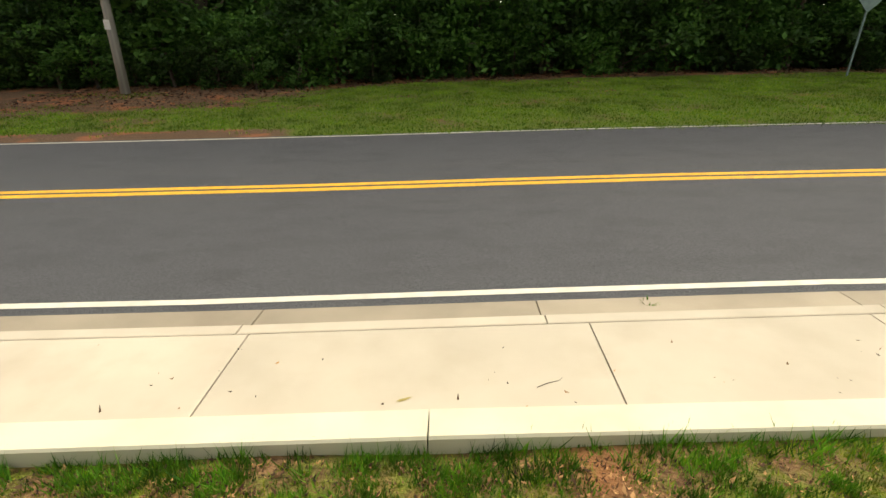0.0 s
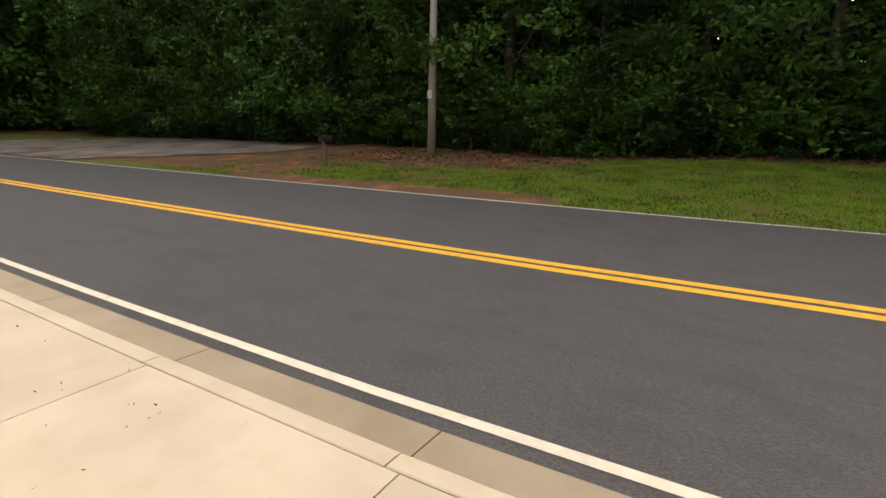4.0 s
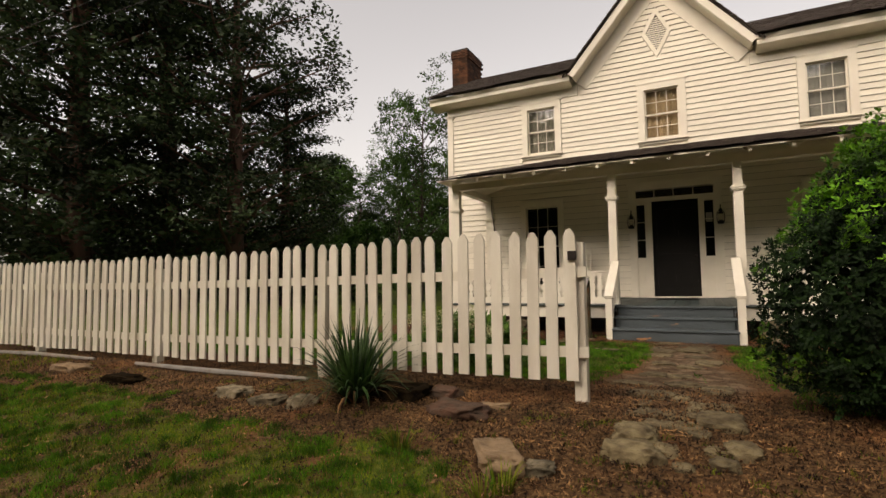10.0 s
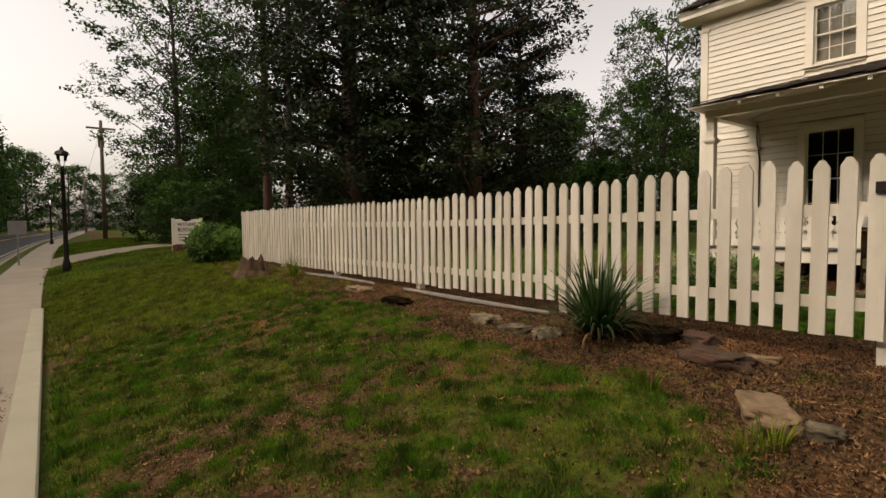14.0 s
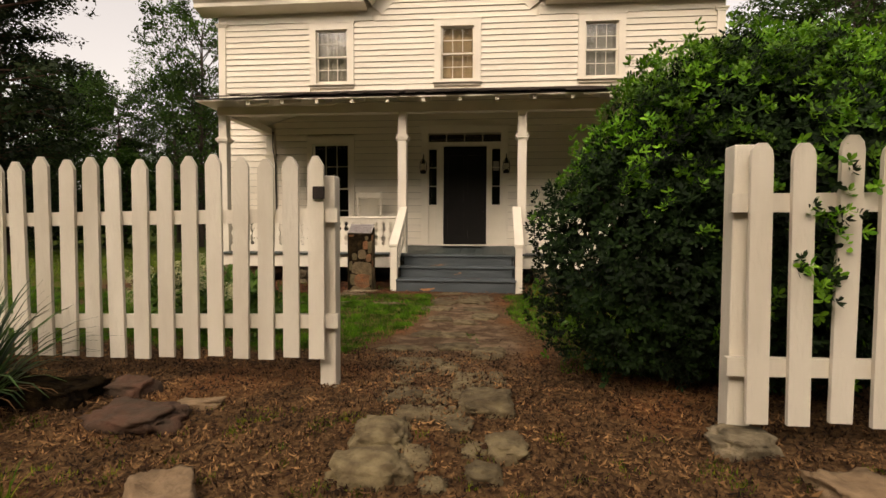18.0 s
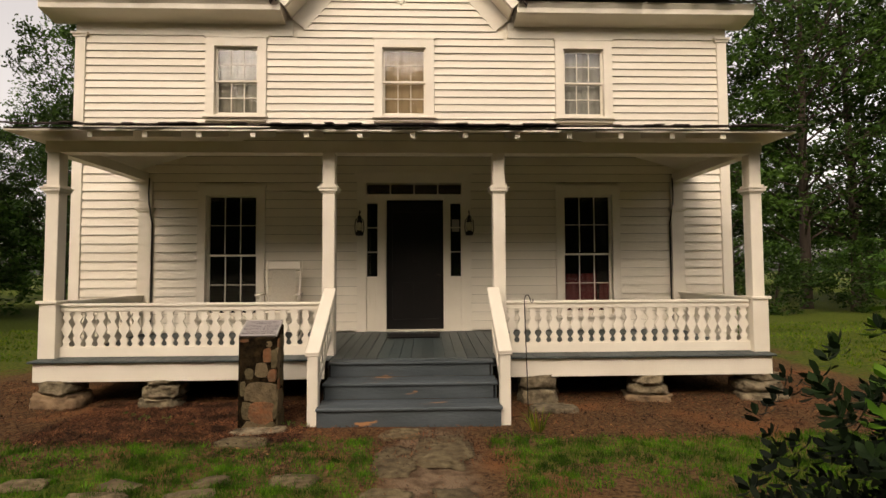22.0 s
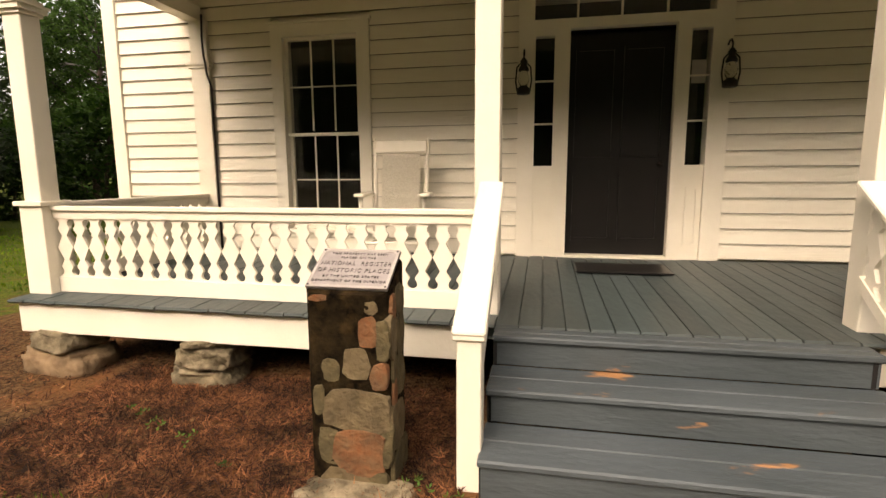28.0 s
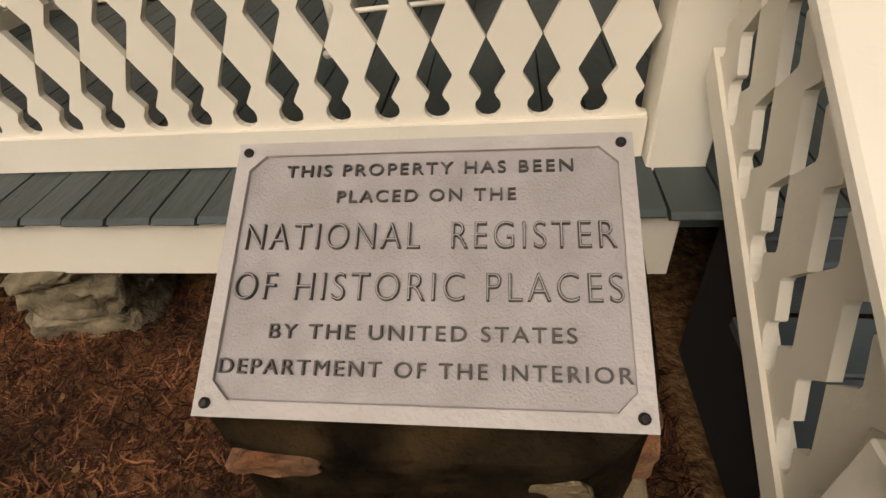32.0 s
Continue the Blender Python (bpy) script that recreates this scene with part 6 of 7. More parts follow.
for text, size, yy, wide in (("THIS PROPERTY HAS BEEN", 0.0125, 0.099, 0.285), ("PLACED ON THE", 0.0125, 0.071, 0.175), ("NATIONAL  REGISTER", 0.027, 0.030, 0.352), ("OF HISTORIC PLACES", 0.027, -0.018, 0.358),
                             ("BY THE UNITED STATES", 0.0135, -0.058, 0.275), ("DEPARTMENT OF THE INTERIOR", 0.0135, -0.089, 0.362)):
    cu = bpy.data.curves.new("inscription", "FONT")
    cu.body, cu.size, cu.extrude, cu.align_x, cu.align_y = text, size * 1.38, 0.0020, "CENTER", "CENTER"
    cu.bevel_depth, cu.bevel_resolution, cu.space_character, cu.offset = 0.0009 if size > 0.02 else 0.0003, 0, 1.22, -0.0007 - 0.016 * size if size > 0.02 else -0.026 * size
    tmp = bpy.data.objects.new("inscription", cu)
    scene.collection.objects.link(tmp)
    me = bpy.data.meshes.new_from_object(tmp.evaluated_get(bpy.context.evaluated_depsgraph_get()))
    bpy.data.objects.remove(tmp)
    xs_ = [v.co.x for v in me.vertices]
    k = 0.965 * wide / (max(xs_) - min(xs_))
    me.transform(plaque_m @ Matrix.Translation((0, yy, 0.0012)) @ Matrix.Diagonal((k, 1.0, 1, 1)))
    face_up = plaque_m.to_3x3() @ Vector((0, 0, 1))
    whole = bmesh.new()
    whole.from_mesh(me)
    bmesh.ops.remove_doubles(whole, verts=whole.verts, dist=0.00002)
    left = set(whole.verts)
    while left:
        grown, edge_ = set(), [next(iter(left))]
        while edge_:
            q = edge_.pop()
            if q in left:
                left.discard(q)
                grown.add(q)
                edge_ += [e.other_vert(q) for e in q.link_edges]
        bm = B()
        at_ = {q: bm.verts.new(q.co) for q in grown}
        for f in {f for q in grown for f in q.link_faces}:
            bm.faces.new([at_[q] for q in f.verts])
        bm.normal_update()
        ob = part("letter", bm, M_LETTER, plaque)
        # shadow round raised letters painted as dark sides; small letters dark all over
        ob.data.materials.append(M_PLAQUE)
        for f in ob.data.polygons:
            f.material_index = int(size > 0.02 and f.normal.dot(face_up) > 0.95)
    whole.free()

# rocking chair on the porch
CX, CY = -1.93, -0.74
chair = thing("rocking_chair", (CX, CY, 0.53), "white painted rocking chair with woven seat and back", "chair")
cm = Matrix.Translation((CX, CY, deck_z(CY) + 0.005)) @ Matrix.Rotation(radians(8), 4, "Z")


def cpart(name, bm, material=M_WHITE, parent=chair, smooth=True):
    bmesh.ops.transform(bm, matrix=cm, verts=bm.verts)
    return part(name, bm, material, parent, smooth=smooth)


for sx in (-1, 1):
    x = sx * 0.265
    bm = B()
    pts = [(x, -0.52, 0.06), (x, -0.35, 0.022), (x, -0.1, 0.012), (x, 0.15, 0.02), (x, 0.42, 0.075)]
    tube(bm, pts, 0.018, 8)
    cpart("rocker", bm)
    cpart("front_leg", tube(B(), [(x, -0.26, 0.03), (x, -0.26, 0.20), (x, -0.26, 0.38), (x, -0.26, 0.58), (x, -0.26, 0.64)], [0.018, 0.024, 0.021, 0.016, 0.024], 10))
    cpart("back_post", tube(B(), [(sx * 0.225, 0.17, 0.04), (sx * 0.225, 0.20, 0.40), (sx * 0.24, 0.30, 0.85), (sx * 0.25, 0.36, 1.12), (sx * 0.25, 0.365, 1.15)], [0.019, 0.021, 0.018, 0.015, 0.007], 10))
    bm = B()
    prism(bm, [(x - 0.03, 0.22), (x + 0.03, 0.22), (x + 0.035, -0.18), (x + 0.055, -0.27), (x + 0.04, -0.34), (x - 0.04, -0.34), (x - 0.055, -0.27), (x - 0.035, -0.18)], 0.635, 0.66, axis="z")
    cpart("armrest", soften(bm, 0.006), smooth=False)
for zz in (0.14, 0.25):
    cpart("stretcher", tube(B(), [(-0.26, -0.26, zz), (0.26, -0.26, zz)], 0.011, 8))
    for sx in (-1, 1):
        cpart("stretcher", tube(B(), [(sx * 0.262, -0.26, zz - 0.03), (sx * 0.226, 0.18, zz - 0.03)], 0.010, 8))
cpart("stretcher", tube(B(), [(-0.225, 0.19, 0.22), (0.225, 0.19, 0.22)], 0.011, 8))
bm = box(B(), -0.27, 0.27, -0.28, 0.20, 0.385, 0.42)
cpart("seat", soften(bm, 0.014, 2), smooth=False)
for k, (zz, yy) in enumerate(((0.48, 0.205), (1.0, 0.325))):
    cpart("cross_rail", tube(B(), [(-0.235, yy + 0.01, zz), (0.235, yy + 0.01, zz)], 0.014, 8))
bm = B()
prism(bm, [(0.322, 1.02), (0.300, 1.02), (0.312, 1.13), (0.334, 1.13)], -0.235, 0.235, axis="x")
cpart("headrail", soften(bm, 0.006), smooth=False)
bm = B()
vs = []
for i in range(13):
    for j in range(15):
        u, w = i / 12, j / 14
        vs.append(bm.verts.new((-0.175 + 0.35 * u, 0.205 + 0.115 * w + 0.008 * math.sin(u * 38) * math.sin(w * 44) * 0.3, 0.47 + 0.53 * w)))
for i in range(12):
    for j in range(14):
        bm.faces.new((vs[i * 15 + j], vs[(i + 1) * 15 + j], vs[(i + 1) * 15 + j + 1], vs[i * 15 + j + 1]))
bmesh.ops.solidify(bm, geom=bm.faces, thickness=0.012)
M_WEAVE = mat("woven_white_tape", (0.76, 0.71, 0.60), (0.66, 0.61, 0.50), 60.0, 0.8, bump=0.9, fine=90)
cpart("woven_back", bm, M_WEAVE, smooth=False)

# door mat
single("door_mat", soften(box(B(), -0.39, 0.37, -0.78, -0.34, deck_z(-0.34) + 0.001, deck_z(-0.34) + 0.014), 0.004), M_BLACK, "black rubber door mat on the porch floor", "mat")

# wall lanterns either side of the door
M_LGLASS = glass_mat("lantern_glass", (0.9, 0.88, 0.8))


def lantern(x):
    y, z = -0.155, 2.07
    top = thing("wall_lantern", (x, -0.1, z), "black iron barn lantern fixed to the wall", "lantern", "wall lanterns")
    part("base", lathe(B(), [(0.055, 0.0), (0.062, 0.01), (0.062, 0.05), (0.040, 0.065), (0.034, 0.075)], 16, (x, y, z)), M_IRON, top, smooth=True)
    part("globe", lathe(B(), [(0.030, 0.072), (0.048, 0.11), (0.050, 0.15), (0.036, 0.195), (0.030, 0.21)], 16, (x, y, z)), M_LGLASS, top, smooth=True)
    part("hood", lathe(B(), [(0.045, 0.205), (0.048, 0.225), (0.028, 0.26), (0.028, 0.285), (0.036, 0.29), (0.012, 0.325)], 16, (x, y, z)), M_IRON, top, smooth=True)
    for sx in (-1, 1):
        part("side_tube", tube(B(), [(x + sx * 0.058, y, z + 0.03), (x + sx * 0.072, y, z + 0.12), (x + sx * 0.062, y, z + 0.24), (x + sx * 0.03, y, z + 0.275)], 0.007, 8), M_IRON, top, smooth=True)
    part("bail", tube(B(), [(x, y, z + 0.32), (x, y - 0.005, z + 0.36), (x, y + 0.03, z + 0.40), (x, y + 0.08, z + 0.40), (x, y + 0.13, z + 0.36), (x, -0.012, z + 0.30)], 0.008, 8), M_IRON, top, smooth=True)
    part("wall_plate", soften(box(B(), x - 0.03, x + 0.03, -0.024, -0.004, z + 0.22, z + 0.38), 0.004), M_IRON, top)


lantern(-0.875)
lantern(0.87)

# paper notice taped inside the sidelight
single("paper_notice", box(B(), 0.60, 0.72, 0.006, 0.009, 2.14, 2.34), M_PLAQUE_RIM, "pale paper notice on the sidelight glass", "notice")

# shepherd's hook
HK = 1.235
bm = tube(B(), [(HK + 0.03, -2.76, -0.15), (HK + 0.02, -2.76, 0.4), (HK + 0.004, -2.76, 1.0), (HK, -2.76, 1.18), (HK + 0.015, -2.76, 1.228), (HK + 0.04, -2.76, 1.235), (HK + 0.06, -2.76, 1.20), (HK + 0.068, -2.76, 1.165), (HK + 0.082, -2.76, 1.15), (HK + 0.092, -2.76, 1.17), (HK + 0.092, -2.76, 1.19)], 0.0055, 8)
single("plant_hook", bm, M_IRON, "thin black iron shepherd's hook stuck in the ground", "hook", smooth=True)


# ---- plants ----

def rosettes(tips, ln, per, rnd):
    """Whorls of pointed leaves at shoot tips: (position, direction)."""
    out = []
    for p, d in tips:
        d = d.normalized()
        u = d.orthogonal().normalized()
        w = d.cross(u)
        a0 = rnd.uniform(0, 6.28)
        for k in range(per):
            a = a0 + k * 2.39996
            f = k / per
            ang = 1.25 - 0.85 * f
            side = u * math.cos(a) + w * math.sin(a)
            axis = (side * math.sin(ang) + d * math.cos(ang)).normalized()
            wd = axis.cross(d).normalized()
            s = ln * rnd.uniform(0.7, 1.15) * (1 - 0.35 * f)
            b = p - d * ln * 0.5 * (1 - f) * rnd.uniform(0.2, 1.2)
            nrm = axis.cross(wd) * s * 0.10
            out += [b, b + axis * s * 0.55 + wd * s * 0.21 + nrm, b + axis * s, b + axis * s * 0.55 - wd * s * 0.21 + nrm]
    return out


def blob_tips(blobs, count, rnd, zmin):
    """Points near the skin of a heap of ellipsoids, facing out."""
    tips = []
    wts = [b[3] * b[4] + b[4] * b[5] + b[3] * b[5] for b in blobs]
    while len(tips) < count:
        x, y, z, rx, ry, rz = rnd.choices(blobs, wts)[0]
        d = Vector((rnd.gauss(0, 1), rnd.gauss(0, 1), rnd.gauss(0, 1))).normalized()
        lump = 1 + 0.20 * noise.noise(d * 2.2 + Vector((x, y, z))) + 0.12 * noise.noise(d * 6)
        k = (rnd.random() ** 0.22) * lump
        p = Vector((x + d.x * rx * k, y + d.y * ry * k, z + d.z * rz * k))
        if p.z < zmin or any(((p.x - b[0]) / b[3]) ** 2 + ((p.y - b[1]) / b[4]) ** 2 + ((p.z - b[2]) / b[5]) ** 2 < 0.45 for b in blobs):
            continue
        tips.append((p, Vector((d.x, d.y, d.z * 0.8 + 0.55)) + Vector((rnd.gauss(0, 0.25), rnd.gauss(0, 0.25), rnd.gauss(0, 0.2)))))
    return tips


def leaf_whorls(tips, ln, per, rnd):
    """Whorls of broad oval leaves, six corners each, cupped a little."""
    out = []
    for p, d in tips:
        d = d.normalized()
        u = d.orthogonal().normalized()
        w = d.cross(u)
        a0 = rnd.uniform(0, 6.28)
        for k in range(per):
            a = a0 + k * 2.39996
            f = k / per
            ang = 1.35 - 0.95 * f + rnd.uniform(-0.15, 0.15)
            side = u * math.cos(a) + w * math.sin(a)
            axis = (side * math.sin(ang) + d * math.cos(ang)).normalized()
            wd = axis.cross(d).normalized()
            s = ln * rnd.uniform(0.65, 1.15) * (1 - 0.3 * f)
            b = p - d * ln * 0.5 * (1 - f) * rnd.uniform(0.2, 1.2)
            nrm = axis.cross(wd) * s * 0.09
            m, q = b + axis * s * 0.38 + nrm, b + axis * s * 0.74 + nrm
            out += [b, m + wd * s * 0.19, q + wd * s * 0.20, b + axis * s, q - wd * s * 0.20, m - wd * s * 0.19]
    return out


rs2 = random.Random(77)
shrub = thing("shrub", (2.2, -7.4, 0), "large glossy green evergreen shrub beside the gateway", "shrub")
BLOBS = [(1.58, -7.45, 0.78, 0.80, 0.72, 0.85), (2.15, -7.45, 1.25, 0.95, 0.72, 0.92), (2.9, -7.45, 1.25, 0.85, 0.70, 0.85), (1.88, -7.35, 1.38, 0.50, 0.5, 0.45), (3.45, -7.5, 1.1, 0.60, 0.6, 0.75), (2.4, -7.6, 0.5, 0.9, 0.55, 0.55), (2.3, -7.3, 1.75, 0.55, 0.5, 0.4), (2.35, -7.2, 1.5, 0.55, 0.5, 0.55)]
# old leaves near black, with the shrub's inner shade put into their colour
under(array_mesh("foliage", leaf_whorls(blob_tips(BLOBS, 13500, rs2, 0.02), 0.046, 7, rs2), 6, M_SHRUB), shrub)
# bright young shoots standing proud of the old leaves, most of them on top
shoots = []
for q, d in blob_tips(BLOBS, 4800, rs2, 0.10):
    # share of bright leaves rises with height, which also paints light from above
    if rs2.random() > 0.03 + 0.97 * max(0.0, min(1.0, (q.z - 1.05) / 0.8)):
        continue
    d = d.normalized()
    for k in range(rs2.randint(1, 5)):
        shoots.append((q + d * rs2.uniform(0.02, 0.09) + Vector((rs2.gauss(0, 0.035), rs2.gauss(0, 0.035), rs2.gauss(0, 0.03))), d + Vector((rs2.gauss(0, 0.3), rs2.gauss(0, 0.3), 0.3))))
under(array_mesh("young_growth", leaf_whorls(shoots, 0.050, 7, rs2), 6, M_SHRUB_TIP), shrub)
bm = B()
for k in range(26):
    b = rs2.choice(BLOBS)
    p = Vector((b[0] + rs2.uniform(-0.6, 0.6) * b[3], b[1] + rs2.uniform(-0.6, 0.6) * b[4], b[2] + rs2.uniform(-0.1, 0.7) * b[5]))
    q = Vector((2.2 + (p.x - 2.2) * 0.5, -7.4, -0.05))
    tube(bm, [q, q.lerp(p, 0.5) + Vector((0, 0, 0.1)), p], [0.02, 0.014, 0.006], 5)
part("stem", bm, M_BARK, shrub)
# leaf mass inside, which keeps light from passing through
inside = []
for x, y, z, rx, ry, rz in BLOBS:
    for _ in range(420):
        d = Vector((rs2.gauss(0, 1), rs2.gauss(0, 1), rs2.gauss(0, 1))).normalized() * rs2.random() ** 0.4 * 0.8
        inside.append((Vector((x + d.x * rx, y + d.y * ry, max(0.05, z + d.z * rz))), Vector((rs2.gauss(0, 1), rs2.gauss(0, 1), rs2.gauss(0, 1)))))
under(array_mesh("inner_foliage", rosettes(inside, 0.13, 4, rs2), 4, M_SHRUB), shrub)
# shoots through the pickets
tips = []
for cx, cz in ((2.02, 1.30), (2.05, 0.92), (2.0, 0.62), (2.42, 1.28), (2.62, 0.75), (2.75, 1.22), (2.70, 0.48), (2.95, 0.95), (3.02, 0.68), (3.1, 1.25), (3.3, 0.85), (3.35, 0.55), (3.2, 0.25), (3.45, 0.15)):
    for _ in range(34):
        tips.append((Vector((cx + rs2.gauss(0, 0.07), -8.40 + rs2.gauss(-0.04, 0.06), cz + 0.1 + rs2.gauss(0, 0.09))), Vector((rs2.gauss(0, 0.6), -0.7, rs2.gauss(0.5, 0.4)))))
under(array_mesh("side_growth", leaf_whorls(tips[::2], 0.048, 7, rs2), 6, M_SHRUB), shrub)
under(array_mesh("side_growth", leaf_whorls(tips[1::2], 0.050, 7, rs2), 6, M_SHRUB_TIP), shrub)


def blades(x, y, n, ln, wd, rnd, z=None, lean=(0.15, 1.1), k=5):
    """Long bent blades from one crown, as strips."""
    verts, faces = [], []
    zz = ground_z(x, y) if z is None else z
    for i in range(n):
        a = rnd.uniform(0, 6.28)
        t0 = rnd.uniform(*lean)
        l = ln * rnd.uniform(0.65, 1.1)
        b = len(verts)
        p = Vector((x + 0.06 * math.cos(a), y + 0.06 * math.sin(a), zz))
        side = Vector((-math.sin(a), math.cos(a), 0))
        for j in range(k + 1):
            f = j / k
            th = t0 * (0.5 + 0.9 * f * f)
            if j:
                p = p + Vector((math.cos(a) * math.sin(th), math.sin(a) * math.sin(th), math.cos(th))) * l / k
            w = wd * (1 - f ** 2.2) + 0.0012
            verts += [p - side * w / 2, p + side * w / 2]
        for j in range(k):
            c = b + 2 * j
            faces.append((c, c + 1, c + 3, c + 2))
    return verts, faces


v, fs = blades(-2.2, -8.45, 210, 0.76, 0.025, random.Random(3), lean=(0.05, 1.6))
yucca = thing("yucca", (-2.2, -8.55, -0.1), "spiky grey-green yucca clump in the mulch bed", "plant")
under(raw("foliage", v, fs, M_YUCCA, kind="stuff"), yucca)
v, fs = blades(-2.2, -8.45, 60, 0.50, 0.018, random.Random(13), lean=(1.3, 1.9))
under(raw("dry_foliage", v, fs, M_CHIP, kind="stuff"), yucca)
v, fs = blades(-9.0, -8.55, 60, 0.5, 0.012, random.Random(4))
raw("ornamental_grass", v, fs, M_GRASS, "wispy grass clump by the fence", "plant")
v, fs = blades(1.28, -3.15, 26, 0.22, 0.012, random.Random(6))
raw("grass_clump", v, fs, M_GRASS, "small grass clump beside the steps", "plant")
for k, (x, y) in enumerate(((-0.55, -9.35), (-0.62, -9.45), (0.9, -9.9), (-1.35, -9.1))):
    v, fs = blades(x, y, 40, 0.16, 0.008, random.Random(40 + k))
    raw("grass_clump", v, fs, M_GRASS, "dark green grass tuft at the bed's edge", "plant")

# hydrangea behind the fence
hyd = thing("hydrangea", (-2.1, -6.3, 0), "hydrangea bush with cream flower heads", "shrub")
HB = [(-2.1, -6.25, 0.25, 0.55, 0.45, 0.35), (-1.7, -6.35, 0.2, 0.4, 0.35, 0.28), (-2.55, -6.1, 0.2, 0.4, 0.35, 0.3)]
under(array_mesh("foliage", rosettes(blob_tips(HB, 260, rs2, -0.05), 0.13, 6, rs2), 4, M_LEAF_L), hyd)
for _ in range(22):
    b = rs2.choice(HB)
    c = Vector((b[0] + rs2.uniform(-0.8, 0.8) * b[3], b[1] + rs2.uniform(-1.0, 0.2) * b[4], b[2] + rs2.uniform(0.1, 1.0) * b[5]))
    pts = []
    for _ in range(80):
        d = Vector((rs2.gauss(0, 1), rs2.gauss(0, 1), rs2.gauss(0, 1))).normalized()
        pts.append((c + Vector((0, -0.10, 0.06)) + d * 0.075, d))
    under(array_mesh("flower_head", rosettes(pts, 0.022, 3, rs2), 4, M_PETAL), hyd)
# old stump at the far fence end, timbers edging the bed
stump = thing("tree_stump", (-10.15, -8.95, -0.1), "broken brown tree stump with spreading roots", "stump")
bm = B()
rows = []
for j, (zz, r) in enumerate(((-0.15, 0.56), (0.0, 0.45), (0.12, 0.33), (0.30, 0.27))):
    ring = []
    for k in range(22):
        a = 2 * math.pi * k / 22
        rr = r * (1 + 0.22 * noise.noise(Vector((math.cos(a) * 1.6, math.sin(a) * 1.6, 5 + j * 0.4))) + (0.14 * math.sin(a * 5) if j < 2 else 0.05 * math.sin(a * 5)))
        ring.append(bm.verts.new((-10.15 + rr * math.cos(a), -8.95 + rr * math.sin(a) * 0.85, ground_z(-10.15, -8.95) + zz + (0.30 * noise.noise(Vector((math.cos(a) * 3, math.sin(a) * 3, 1))) if j == 3 else 0))))
    rows.append(ring)
for a, b in zip(rows, rows[1:]):
    for k in range(22):
        bm.faces.new((a[k], a[(k + 1) % 22], b[(k + 1) % 22], b[k]))
c = bm.verts.new((-10.15, -8.95, ground_z(-10.15, -8.95) + 0.18))
for k in range(22):
    bm.faces.new((rows[-1][k], rows[-1][(k + 1) % 22], c))
part("bole", bm, M_STUMP, stump)
for a, b in (((-5.75, -8.12), (-3.08, -8.06)), ((-8.95, -8.32), (-6.6, -8.14))):
    bm = B()
    tube(bm, [(a[0], a[1], ground_z(*a) + 0.03), ((a[0] + b[0]) / 2, (a[1] + b[1]) / 2 - 0.03, ground_z((a[0] + b[0]) / 2, (a[1] + b[1]) / 2) + 0.035), (b[0], b[1], ground_z(*b) + 0.03)], [0.024, 0.034, 0.020], 7)
    single("edging_timber", bm, M_POLE_PALE, "weathered grey log edging the mulch bed", "log", "edging logs")
bm = tube(B(), [(3.0, -8.72, ground_z(3.0, -8.72) + 0.02), (3.3, -8.76, ground_z(3.3, -8.76) + 0.025), (3.62, -8.72, ground_z(3.62, -8.72) + 0.02)], [0.012, 0.02, 0.012], 6)
single("fallen_stick", bm, M_POLE_PALE, "weathered grey stick lying on the mulch", "stick")

# low green shrub by the sign
low = thing("low_shrub", (-14.6, -9.2, 0), "rounded light green shrub near the fence end", "shrub")
LB = [(-14.6, -8.75, 0.45, 0.85, 0.62, 0.60), (-14.2, -8.3, 0.4, 0.6, 0.6, 0.5)]
under(array_mesh("foliage", rosettes(blob_tips(LB, 700, rs2, -0.1), 0.16, 6, rs2), 4, M_LEAF_L), low)

# house sign on two posts
sgx, sgy = -20.6, -8.24
sg = thing("house_sign", (sgx, sgy, 0.0), "white name board on two posts over a brick base", "sign")
sgz = ground_z(sgx, sgy)
sm = Matrix.Translation((sgx, sgy, sgz)) @ Matrix.Rotation(radians(52), 4, "Z")
part("board", soften(box(B(), -0.50, 0.50, -0.03, 0.03, 0.24, 1.18, sm), 0.01), M_WHITE, sg)
bm = B()
prism(bm, [(0.20 * math.cos(a * 0.3491), 1.20 + 0.10 * math.sin(a * 0.3491)) for a in range(18)], -0.035, 0.03, m=sm)
part("oval_crest", bm, M_BLACK, sg)
for x in (-0.53, 0.53):
    part("post", box(B(), x - 0.04, x + 0.04, -0.05, 0.05, -0.2, 1.22, sm), M_WHITE, sg)
part("brick_base", box(B(), -0.5, 0.5, -0.15, 0.15, -0.2, 0.22, sm), M_BRICK, sg)
for text, size, zz in (("WYNNE", 0.19, 0.98), ("RUSSELL", 0.19, 0.78)):
    cu = bpy.data.curves.new("lettering", "FONT")
    cu.body, cu.size, cu.extrude, cu.align_x, cu.align_y = text, size, 0.004, "CENTER", "CENTER"
    tmp = bpy.data.objects.new("lettering", cu)
    scene.collection.objects.link(tmp)
    me = bpy.data.meshes.new_from_object(tmp.evaluated_get(bpy.context.evaluated_depsgraph_get()))
    bpy.data.objects.remove(tmp)
    me.transform(sm @ Matrix.Translation((0, -0.036, zz)) @ Matrix.Rotation(radians(90), 4, "X"))
    me.materials.append(M_BLACK)
    under(new("lettering", me), sg)
for zz in (0.60, 0.50, 0.40):
    part("text_bar", box(B(), -0.32, 0.32, -0.036, -0.03, zz - 0.012, zz + 0.012, sm), M_IRON, sg)

